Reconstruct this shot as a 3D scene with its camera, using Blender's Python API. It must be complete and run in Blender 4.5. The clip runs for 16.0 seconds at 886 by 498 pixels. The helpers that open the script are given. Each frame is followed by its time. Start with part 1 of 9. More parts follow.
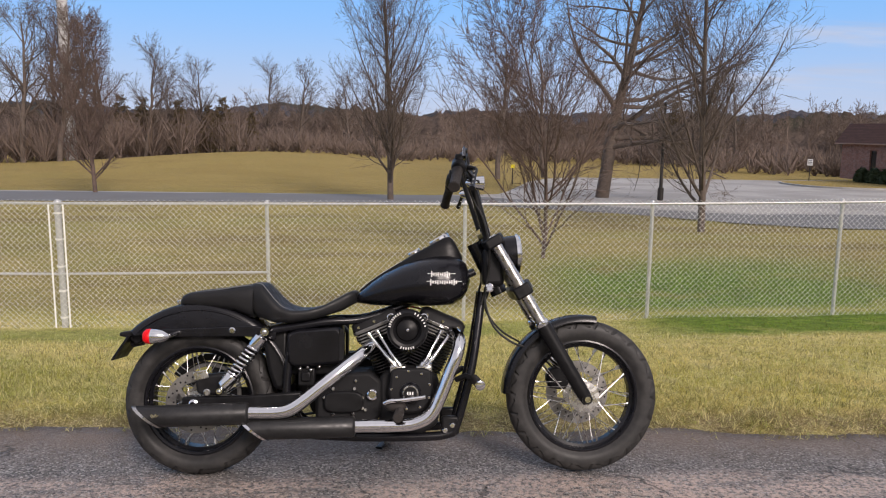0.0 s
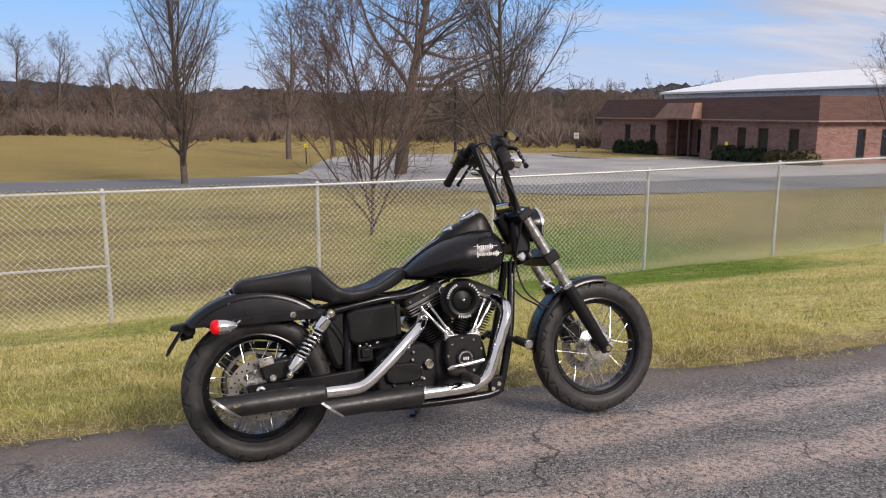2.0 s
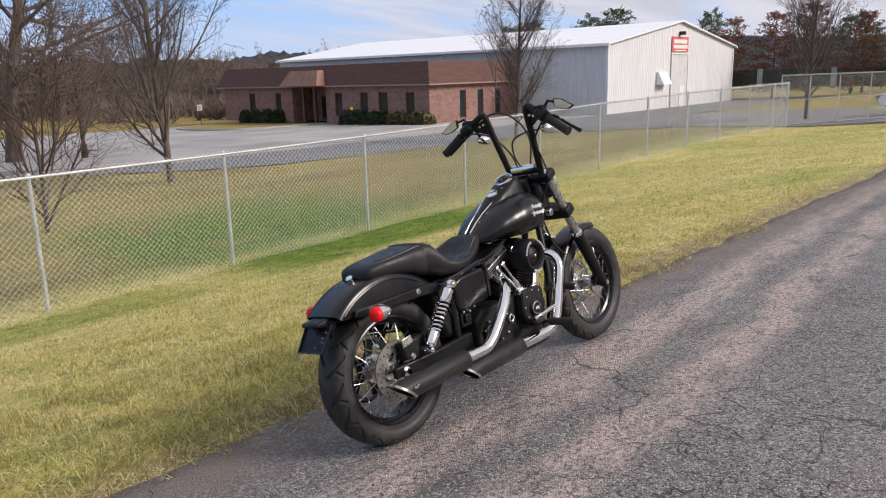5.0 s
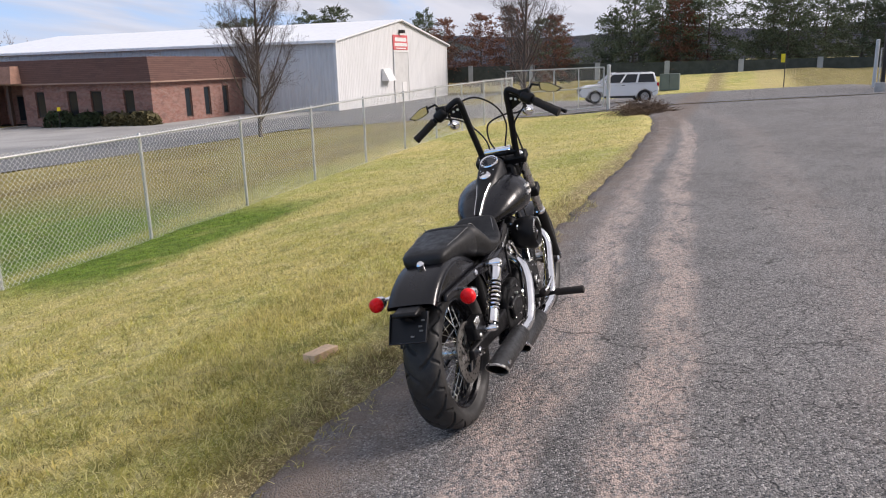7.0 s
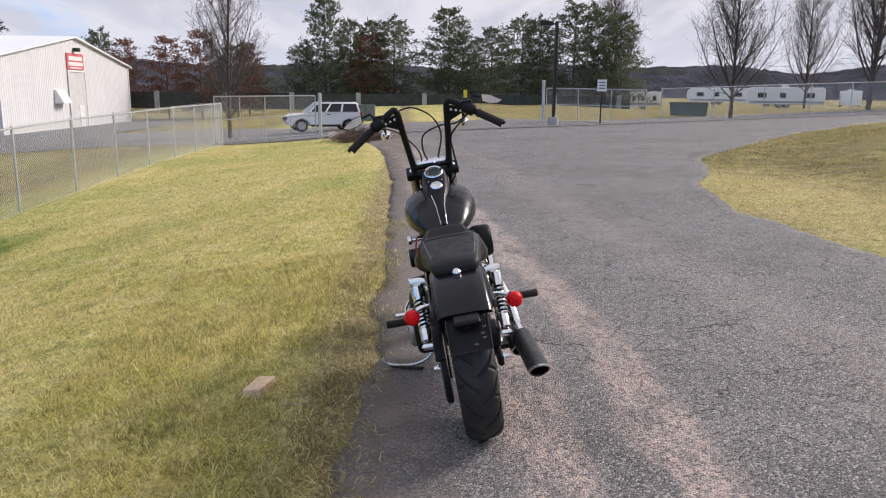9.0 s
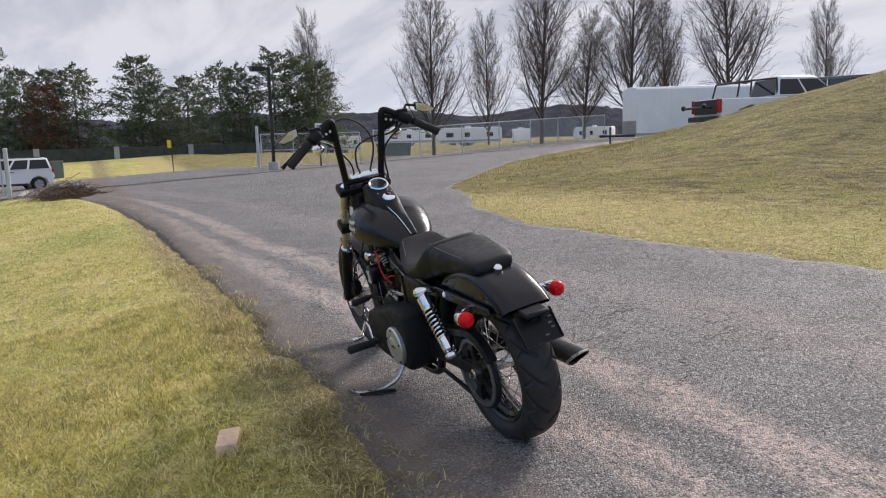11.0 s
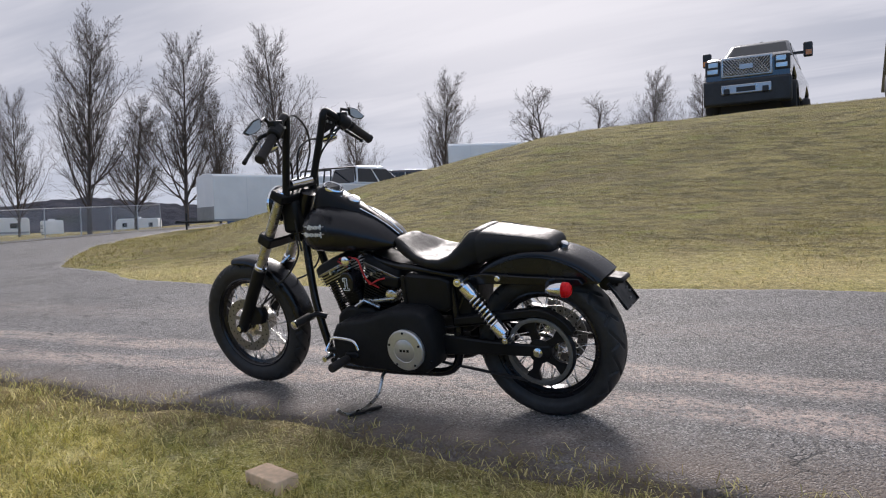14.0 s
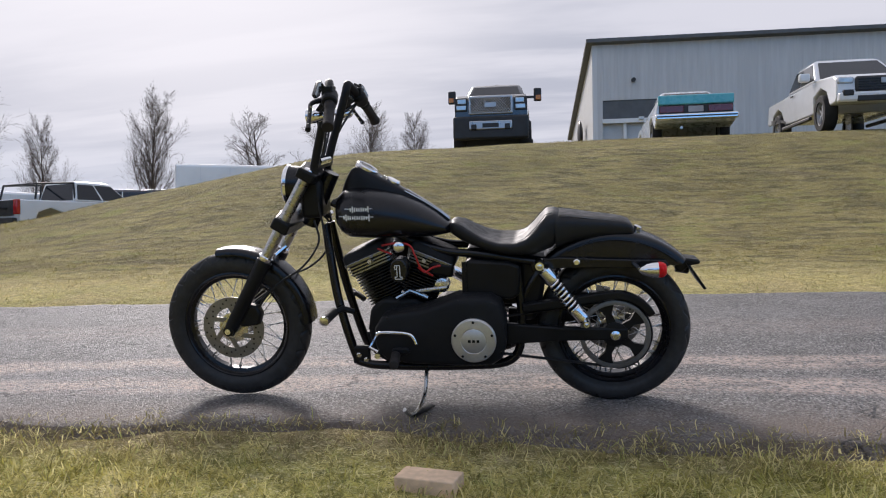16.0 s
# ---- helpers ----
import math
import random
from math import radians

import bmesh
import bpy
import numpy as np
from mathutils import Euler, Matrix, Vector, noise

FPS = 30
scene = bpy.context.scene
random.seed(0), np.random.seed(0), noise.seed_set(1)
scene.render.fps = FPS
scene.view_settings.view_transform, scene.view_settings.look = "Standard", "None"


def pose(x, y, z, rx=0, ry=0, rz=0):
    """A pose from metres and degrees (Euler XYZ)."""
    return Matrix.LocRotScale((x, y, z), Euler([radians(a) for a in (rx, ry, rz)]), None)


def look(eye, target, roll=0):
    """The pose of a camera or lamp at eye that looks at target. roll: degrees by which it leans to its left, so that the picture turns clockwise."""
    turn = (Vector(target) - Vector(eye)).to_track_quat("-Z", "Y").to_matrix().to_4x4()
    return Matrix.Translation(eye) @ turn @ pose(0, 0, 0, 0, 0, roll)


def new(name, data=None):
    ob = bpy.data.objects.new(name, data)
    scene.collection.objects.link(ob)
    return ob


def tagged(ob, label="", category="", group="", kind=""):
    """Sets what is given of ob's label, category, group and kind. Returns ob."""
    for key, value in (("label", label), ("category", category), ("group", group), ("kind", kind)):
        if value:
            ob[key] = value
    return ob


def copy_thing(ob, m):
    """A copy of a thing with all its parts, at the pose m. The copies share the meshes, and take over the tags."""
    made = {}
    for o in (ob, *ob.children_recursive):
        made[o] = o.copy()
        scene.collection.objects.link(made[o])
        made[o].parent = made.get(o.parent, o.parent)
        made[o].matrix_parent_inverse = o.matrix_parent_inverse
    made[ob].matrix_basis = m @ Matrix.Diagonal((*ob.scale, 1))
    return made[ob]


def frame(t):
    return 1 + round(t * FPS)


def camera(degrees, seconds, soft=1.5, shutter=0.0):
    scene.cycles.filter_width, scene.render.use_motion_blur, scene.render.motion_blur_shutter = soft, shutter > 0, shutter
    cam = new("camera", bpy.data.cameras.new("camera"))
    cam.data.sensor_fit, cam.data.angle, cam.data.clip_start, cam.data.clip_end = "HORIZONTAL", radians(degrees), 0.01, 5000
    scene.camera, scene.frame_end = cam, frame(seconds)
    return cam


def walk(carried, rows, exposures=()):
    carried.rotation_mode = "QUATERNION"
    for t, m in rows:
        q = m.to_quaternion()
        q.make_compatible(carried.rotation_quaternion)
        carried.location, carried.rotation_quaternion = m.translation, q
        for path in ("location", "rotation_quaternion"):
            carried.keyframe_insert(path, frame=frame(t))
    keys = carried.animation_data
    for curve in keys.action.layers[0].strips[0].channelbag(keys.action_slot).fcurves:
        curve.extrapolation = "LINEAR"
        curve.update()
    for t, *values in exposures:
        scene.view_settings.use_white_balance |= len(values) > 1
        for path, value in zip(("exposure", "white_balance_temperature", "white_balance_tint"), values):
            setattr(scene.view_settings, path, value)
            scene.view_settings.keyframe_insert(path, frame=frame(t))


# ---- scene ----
cam = camera(61.0, 16, soft=1.1)
PATH = [
    (0, (0.072, -3.122, 1.484), (0.155, -1.147, 1.176), 0.7),
    (0.5, (-0.139, -3.166, 1.489), (0.062, -1.202, 1.173), 0.8),
    (1, (-0.395, -3.159, 1.475), (-0.049, -1.216, 1.149), 0.7),
    (1.5, (-0.72, -3.139, 1.487), (-0.224, -1.232, 1.146), 0.5),
    (2, (-1.069, -3.151, 1.5), (-0.427, -1.291, 1.14), 0.1),
    (2.5, (-1.374, -3.073, 1.505), (-0.594, -1.271, 1.126), -0.4),
    (3, (-1.646, -2.908, 1.521), (-0.732, -1.173, 1.125), -1.0),
    (3.2, (-1.756, -2.849, 1.51), (-0.788, -1.146, 1.106), -1.3),
    (5.3, (-3.016, -2.052, 1.554), (-1.5, -0.828, 1.101), -1.6),
    (5.5, (-3.104, -1.941, 1.537), (-1.545, -0.774, 1.083), -1.6),
    (6, (-3.274, -1.638, 1.53), (-1.619, -0.616, 1.068), -1.6),
    (6.5, (-3.463, -1.352, 1.522), (-1.723, -0.486, 1.05), -1.8),
    (7, (-3.599, -1.05, 1.527), (-1.785, -0.356, 1.05), -1.6),
    (7.5, (-3.651, -0.725, 1.519), (-1.774, -0.221, 1.046), -1.2),
    (8, (-3.727, -0.393, 1.486), (-1.805, -0.087, 1.03), -0.4),
    (8.5, (-3.761, -0.054, 1.451), (-1.812, 0.051, 1.016), 0.3),
    (9, (-3.748, 0.273, 1.433), (-1.793, 0.173, 1.024), 0.6),
    (9.2, (-3.765, 0.396, 1.422), (-1.814, 0.215, 1.021), 0.6),
    (11.3, (-3.273, 1.639, 1.189), (-1.532, 0.691, 0.92), -2.0),
    (11.5, (-3.222, 1.763, 1.15), (-1.517, 0.748, 0.9), -2.1),
    (12, (-3.037, 2.03, 1.099), (-1.438, 0.847, 0.893), -2.1),
    (12.5, (-2.839, 2.282, 1.041), (-1.37, 0.936, 0.874), -2.0),
    (13, (-2.594, 2.493, 0.979), (-1.271, 0.999, 0.848), -1.9),
    (13.5, (-2.313, 2.691, 0.929), (-1.147, 1.069, 0.829), -1.7),
    (14, (-1.998, 2.89, 0.861), (-0.992, 1.163, 0.781), -1.6),
    (14.5, (-1.662, 3.01, 0.813), (-0.826, 1.194, 0.749), -1.4),
    (15, (-1.313, 3.11, 0.788), (-0.655, 1.222, 0.737), -1.3),
    (15.5, (-0.943, 3.216, 0.748), (-0.478, 1.272, 0.712), -1.1),
    (16, (-0.542, 3.21, 0.698), (-0.274, 1.228, 0.683), -0.9),
]
walk(cam, [(t, look(eye, target, roll)) for t, eye, target, roll in PATH],
     [(0, 0.0, 6600, 20), (3, 0.05, 6550, 19), (6, 0.15, 6400, 18), (9, 0.20, 6400, 18), (12, 0.03, 6250, 16), (14, -0.03, 6200, 16.5), (16, 0.05, 6200, 17)])

# ---- light ----
SUN_AZ, SUN_EL = radians(-64.0), radians(33.0)
sun_way = Vector((math.cos(SUN_EL) * math.cos(SUN_AZ), math.cos(SUN_EL) * math.sin(SUN_AZ), math.sin(SUN_EL)))
sun = new("sun", bpy.data.lights.new("sun", "SUN"))
sun.data.energy, sun.data.angle, sun.data.color = 3.2, radians(19.0), (1.0, 0.93, 0.83)
sun.matrix_world = look((0, 0, 60), Vector((0, 0, 60)) - sun_way)

world = bpy.data.worlds.new("sky")
scene.world = world
world.use_nodes = True


class Nodes:
    """Short hand for building node trees."""

    def __init__(self, tree):
        self.tree = tree
        tree.nodes.clear()

    def add(self, kind):
        return self.tree.nodes.new(kind)

    def put(self, socket, value):
        if isinstance(value, bpy.types.NodeSocket):
            self.tree.links.new(value, socket)
        else:
            socket.default_value = value

    def math(self, op, a, b=0.0, clamp=False):
        n = self.add("ShaderNodeMath")
        n.operation, n.use_clamp = op, clamp
        self.put(n.inputs[0], a), self.put(n.inputs[1], b)
        return n.outputs[0]

    def mix(self, fac, a, b, blend="MIX"):
        n = self.add("ShaderNodeMix")
        n.data_type, n.blend_type = "RGBA", blend
        self.put(n.inputs[0], fac), self.put(n.inputs[6], a), self.put(n.inputs[7], b)
        return n.outputs[2]

    def noise(self, vec, scale, detail=4.0, rough=0.55, dist=0.0):
        n = self.add("ShaderNodeTexNoise")
        self.put(n.inputs["Vector"], vec)
        n.inputs["Scale"].default_value, n.inputs["Detail"].default_value = scale, detail
        n.inputs["Roughness"].default_value, n.inputs["Distortion"].default_value = rough, dist
        return n.outputs[0]

    def voronoi(self, vec, scale, feature="F1", rand=1.0):
        n = self.add("ShaderNodeTexVoronoi")
        n.feature = feature
        self.put(n.inputs["Vector"], vec)
        n.inputs["Scale"].default_value, n.inputs["Randomness"].default_value = scale, rand
        return n

    def ramp(self, fac, lo, hi, a=0.0, b=1.0):
        n = self.add("ShaderNodeMapRange")
        n.interpolation_type = "SMOOTHSTEP"
        self.put(n.inputs[0], fac)
        for i, v in enumerate((lo, hi, a, b)):
            n.inputs[1 + i].default_value = v
        return n.outputs[0]

    def scaled(self, vec, x, y, z):
        n = self.add("ShaderNodeMapping")
        self.put(n.inputs[0], vec)
        n.inputs["Scale"].default_value = (x, y, z)
        return n.outputs[0]

    def bump(self, height, strength, distance=0.01, normal=None):
        n = self.add("ShaderNodeBump")
        n.inputs["Strength"].default_value, n.inputs["Distance"].default_value = strength, distance
        self.put(n.inputs["Height"], height)
        if normal is not None:
            self.put(n.inputs["Normal"], normal)
        return n.outputs[0]


def build_sky():
    n = Nodes(world.node_tree)
    geo = n.add("ShaderNodeTexCoord").outputs["Generated"]
    sky = n.add("ShaderNodeTexSky")
    sky.sky_type, sky.sun_disc, sky.sun_elevation = "NISHITA", False, SUN_EL
    sky.sun_rotation = math.pi / 2 - SUN_AZ
    sky.air_density, sky.dust_density, sky.ozone_density = 1.0, 0.6, 2.0
    sep = n.add("ShaderNodeSeparateXYZ")
    n.put(sep.inputs[0], geo)
    up = n.math("MAXIMUM", sep.outputs[2], 0.0)
    lift = n.math("ADD", up, 0.12)
    flat = n.add("ShaderNodeCombineXYZ")
    n.put(flat.inputs[0], n.math("DIVIDE", sep.outputs[0], lift))
    n.put(flat.inputs[1], n.math("DIVIDE", sep.outputs[1], lift))
    streak = n.scaled(flat.outputs[0], 0.35, 0.9, 1.0)
    cloud = n.noise(streak, 1.3, 7.0, 0.58, 0.4)
    # the cloud sheet is thin to the north-west and closes towards the sun
    side = n.math("ADD", n.math("MULTIPLY", sep.outputs[1], -0.62), n.math("MULTIPLY", sep.outputs[0], 0.42))
    closed = n.ramp(sep.outputs[2], 0.26, 0.55, 0.0, 0.30)
    cover = n.ramp(n.math("ADD", n.math("ADD", cloud, closed), n.math("MULTIPLY", side, 0.45)), 0.27, 0.62)
    shade = n.noise(n.scaled(flat.outputs[0], 0.3, 1.1, 1.0), 2.2, 5.0, 0.55, 0.3)
    grey = n.mix(n.ramp(shade, 0.36, 0.64), (6.5, 6.8, 7.4, 1), (9.0, 9.1, 9.4, 1))
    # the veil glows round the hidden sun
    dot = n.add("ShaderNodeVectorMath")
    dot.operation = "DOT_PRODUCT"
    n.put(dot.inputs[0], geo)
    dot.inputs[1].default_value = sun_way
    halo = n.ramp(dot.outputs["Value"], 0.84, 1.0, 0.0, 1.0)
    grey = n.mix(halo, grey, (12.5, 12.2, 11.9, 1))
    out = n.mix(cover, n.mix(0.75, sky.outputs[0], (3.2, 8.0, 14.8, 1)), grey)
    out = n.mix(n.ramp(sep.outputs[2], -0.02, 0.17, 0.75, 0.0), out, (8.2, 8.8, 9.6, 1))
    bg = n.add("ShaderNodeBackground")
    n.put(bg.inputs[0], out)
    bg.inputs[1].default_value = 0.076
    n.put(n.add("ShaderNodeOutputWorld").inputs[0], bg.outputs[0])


build_sky()
scene.view_settings.exposure = 0.0

# ---- materials ----


def material(name, build):
    m = bpy.data.materials.new(name)
    m.use_nodes = True
    n = Nodes(m.node_tree)
    bsdf = n.add("ShaderNodeBsdfPrincipled")
    n.put(n.add("ShaderNodeOutputMaterial").inputs[0], bsdf.outputs[0])
    n.b = bsdf.inputs
    build(n)
    return m


def where(n, world_space=False):
    if world_space:
        return n.add("ShaderNodeNewGeometry").outputs["Position"]
    return n.add("ShaderNodeTexCoord").outputs["Object"]


def surface(name, colour, rough=0.5, metal=0.0, vary=0.15, grain=30.0, bump=0.05, patch=1.5, coat=0.0, spec=0.5, dist=0.004, rvary=0.12):
    """A coloured surface with broad patches, fine grain and a little relief."""
    def build(n):
        p = where(n)
        big, small = n.noise(p, patch, 3.0), n.noise(p, grain, 4.0)
        k = n.math("ADD", n.math("MULTIPLY", big, 0.6), n.math("MULTIPLY", small, 0.4))
        k = n.ramp(k, 0.3, 0.7)
        dark = (*(c * (1 - vary) for c in colour), 1)
        light = (*(min(1, c * (1 + vary)) for c in colour), 1)
        n.put(n.b["Base Color"], n.mix(k, dark, light))
        n.put(n.b["Roughness"], n.ramp(n.noise(p, patch * 4, 4.0), 0.25, 0.75, max(0.02, rough - rvary), min(1, rough + rvary)))
        n.b["Metallic"].default_value = metal
        n.b["Coat Weight"].default_value, n.b["Coat Roughness"].default_value = coat, 0.04
        n.b["Specular IOR Level"].default_value = spec
        if bump:
            n.put(n.b["Normal"], n.bump(small, bump, dist))
    return material(name, build)


def glass(name, colour=(0.02, 0.025, 0.03), rough=0.04):
    def build(n):
        p = where(n)
        n.put(n.b["Base Color"], (*colour, 1))
        n.put(n.b["Roughness"], n.ramp(n.noise(p, 3.0), 0.3, 0.7, rough, rough + 0.06))
        n.b["Specular IOR Level"].default_value = 0.45
    return material(name, build)


def see_through(n, share, colour):
    """Let light pass through thin leaves: a share of the surface scatters to its far side."""
    thin = n.add("ShaderNodeBsdfTranslucent")
    n.put(thin.inputs[0], colour)
    mix = n.add("ShaderNodeMixShader")
    mix.inputs[0].default_value = share
    out = [k for k in n.tree.nodes if k.type == "OUTPUT_MATERIAL"][0]
    solid = out.inputs[0].links[0].from_socket
    n.put(mix.inputs[1], solid), n.put(mix.inputs[2], thin.outputs[0])
    n.put(out.inputs[0], mix.outputs[0])


def leafage(name, colour, vary=0.4):
    """Small leaves or needles, varied clump by clump."""
    def build(n):
        p = where(n)
        rnd = n.add("ShaderNodeNewGeometry").outputs["Random Per Island"]
        k = n.ramp(n.math("ADD", n.math("MULTIPLY", n.noise(p, 0.7, 3.0), 0.7), n.math("MULTIPLY", rnd, 0.3)), 0.3, 0.7)
        c = n.mix(k, (*(v * (1 - vary) for v in colour), 1), (*(v * (1 + vary) for v in colour), 1))
        n.put(n.b["Base Color"], c)
        n.b["Roughness"].default_value, n.b["Specular IOR Level"].default_value = 0.8, 0.2
        see_through(n, 0.45, c)
    return material(name, build)


def grass_colours(n, p):
    """Dormant lawn: straw, olive and some green, in patches."""
    big, mid, fine = n.noise(p, 0.16, 4.0, 0.6), n.noise(p, 0.9, 5.0, 0.6), n.noise(p, 14.0, 4.0, 0.65)
    straw, olive, green, brown = (0.88, 0.74, 0.27, 1), (0.66, 0.60, 0.150, 1), (0.38, 0.46, 0.075, 1), (0.46, 0.345, 0.19, 1)
    sep = n.add("ShaderNodeSeparateXYZ")
    n.put(sep.inputs[0], p)
    x, y = sep.outputs[0], sep.outputs[1]
    c = n.mix(n.ramp(mid, 0.36, 0.64), straw, olive)
    c = n.mix(n.ramp(big, 0.48, 0.60, 0.0, 0.6), c, green)
    # tufts: pale dead ones, fresh ones, and bare thatch between them
    tuft = n.noise(p, 4.2, 5.0, 0.68, 0.6)
    c = n.mix(n.ramp(tuft, 0.54, 0.68, 0.0, 0.75), c, (0.92, 0.80, 0.46, 1))
    c = n.mix(n.ramp(tuft, 0.47, 0.33, 0.0, 0.8), c, (0.24, 0.275, 0.065, 1))
    # fresh green where water stands along the fence, thinning out behind it
    wet = n.math("MULTIPLY", n.ramp(y, 6.0, 6.9), n.ramp(y, 9.4, 8.5))
    wet = n.math("MULTIPLY", wet, n.math("MULTIPLY", n.ramp(x, 2.6, 4.6), n.ramp(x, 11.5, 8.5)))
    behind = n.math("MULTIPLY", n.math("MULTIPLY", n.ramp(y, 8.5, 9.6), n.ramp(y, 16.5, 11.5)), n.math("MULTIPLY", n.ramp(x, 1.8, 4.0), n.ramp(x, 11.5, 7.5)))
    strip = n.math("MULTIPLY", n.math("MULTIPLY", n.ramp(y, 6.3, 7.0), n.ramp(y, 8.7, 8.2)), n.ramp(x, 4.0, 1.0, 0.0, 0.55))
    wobble = n.ramp(n.noise(p, 0.55, 4.0), 0.26, 0.46, 0.25, 1.0)
    wet = n.math("MULTIPLY", n.math("MAXIMUM", n.math("MAXIMUM", wet, behind), strip), wobble)
    verge = n.math("MULTIPLY", n.math("MULTIPLY", n.ramp(y, 0.2, 1.2), n.ramp(y, 4.2, 2.0)), n.ramp(x, 3.5, -0.5))
    c = n.mix(n.math("MULTIPLY", verge, n.ramp(n.noise(p, 1.3, 4.0), 0.35, 0.65, 0.0, 0.5)), c, (0.46, 0.48, 0.13, 1))
    c = n.mix(n.ramp(n.noise(p, 2.3, 5.0, 0.65), 0.60, 0.72, 0.0, 0.6), c, brown)
    # the slope to the south: a pale strip along the lane, browner and streaked above
    c = n.mix(n.math("MULTIPLY", n.ramp(y, -2.5, -3.2), n.ramp(n.noise(p, 1.1, 5.0, 0.65), 0.30, 0.62, 0.9, 0.45)), c, (0.72, 0.56, 0.26, 1))
    c = n.mix(n.math("MULTIPLY", n.ramp(y, -4.6, -6.2), n.ramp(n.noise(p, 0.6, 6.0, 0.7), 0.34, 0.58, 0.60, 0.95)), c, (0.245, 0.195, 0.054, 1))
    streaks = n.noise(n.scaled(p, 0.45, 1.6, 1.6), 4.0, 7.0, 0.75)
    c = n.mix(n.math("MULTIPLY", n.ramp(y, -4.4, -5.8), n.ramp(streaks, 0.47, 0.58, 0.0, 0.85)), c, (0.085, 0.068, 0.028, 1))
    c = n.mix(n.math("MULTIPLY", n.ramp(y, -4.4, -5.8), n.ramp(streaks, 0.44, 0.36, 0.0, 0.70)), c, (0.46, 0.385, 0.10, 1))
    fresh = n.noise(n.scaled(p, 0.6, 1.3, 1.3), 1.5, 5.0, 0.65, 0.4)
    c = n.mix(n.math("MULTIPLY", n.ramp(y, -4.4, -6.0), n.ramp(fresh, 0.54, 0.66, 0.0, 0.65)), c, (0.30, 0.315, 0.055, 1))
    c = n.mix(n.math("MULTIPLY", n.ramp(y, -4.4, -6.0), n.ramp(fresh, 0.42, 0.32, 0.0, 0.65)), c, (0.205, 0.155, 0.095, 1))
    # the meadow past the fence is straw, ochre beyond the drive
    c = n.mix(n.math("MULTIPLY", n.ramp(y, 8.7, 10.5), n.ramp(n.noise(n.scaled(p, 0.5, 1.6, 1), 0.35, 5.0, 0.6), 0.3, 0.6, 0.95, 0.60)), c, (0.225, 0.168, 0.060, 1))
    c = n.mix(n.ramp(y, 38.0, 44.0, 0.0, 0.7), c, (0.40, 0.285, 0.095, 1))
    # a thin edge of dead thatch and soil along the asphalt
    edge = n.math("MULTIPLY", n.ramp(y, 0.98, 0.60), n.math("MULTIPLY", n.ramp(y, -1.0, 0.2), n.ramp(n.noise(p, 5.0, 5.0, 0.7), 0.28, 0.50)))
    c = n.mix(n.math("MULTIPLY", edge, 0.80), c, (0.30, 0.22, 0.14, 1))
    c = n.mix(n.math("MULTIPLY", wet, 0.90), c, n.mix(n.ramp(tuft, 0.40, 0.62), (0.075, 0.205, 0.012, 1), (0.175, 0.345, 0.025, 1)))
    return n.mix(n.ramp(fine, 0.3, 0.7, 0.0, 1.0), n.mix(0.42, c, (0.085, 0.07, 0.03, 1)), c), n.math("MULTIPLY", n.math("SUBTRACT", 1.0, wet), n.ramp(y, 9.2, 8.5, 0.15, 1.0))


def build_ground(n):
    p = where(n, True)
    c, dry = grass_colours(n, p)
    n.b["Roughness"].default_value = 0.95
    n.b["Specular IOR Level"].default_value = 0.15
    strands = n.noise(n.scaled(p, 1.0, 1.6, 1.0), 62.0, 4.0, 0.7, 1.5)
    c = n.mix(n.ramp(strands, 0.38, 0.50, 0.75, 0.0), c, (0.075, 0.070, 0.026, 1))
    c = n.mix(n.math("MULTIPLY", n.ramp(strands, 0.54, 0.62, 0.0, 0.85), dry), c, (0.90, 0.80, 0.48, 1))
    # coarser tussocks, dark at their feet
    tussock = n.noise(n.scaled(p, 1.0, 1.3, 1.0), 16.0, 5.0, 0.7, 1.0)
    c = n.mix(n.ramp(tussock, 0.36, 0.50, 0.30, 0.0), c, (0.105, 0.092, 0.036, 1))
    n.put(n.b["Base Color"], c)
    tuft = n.noise(n.scaled(p, 1, 1, 0.3), 38.0, 5.0, 0.7)
    h = n.math("ADD", tuft, n.math("MULTIPLY", n.noise(p, 5.0, 4.0, 0.6), 2.2))
    n.put(n.b["Normal"], n.bump(h, 0.75, 0.055))


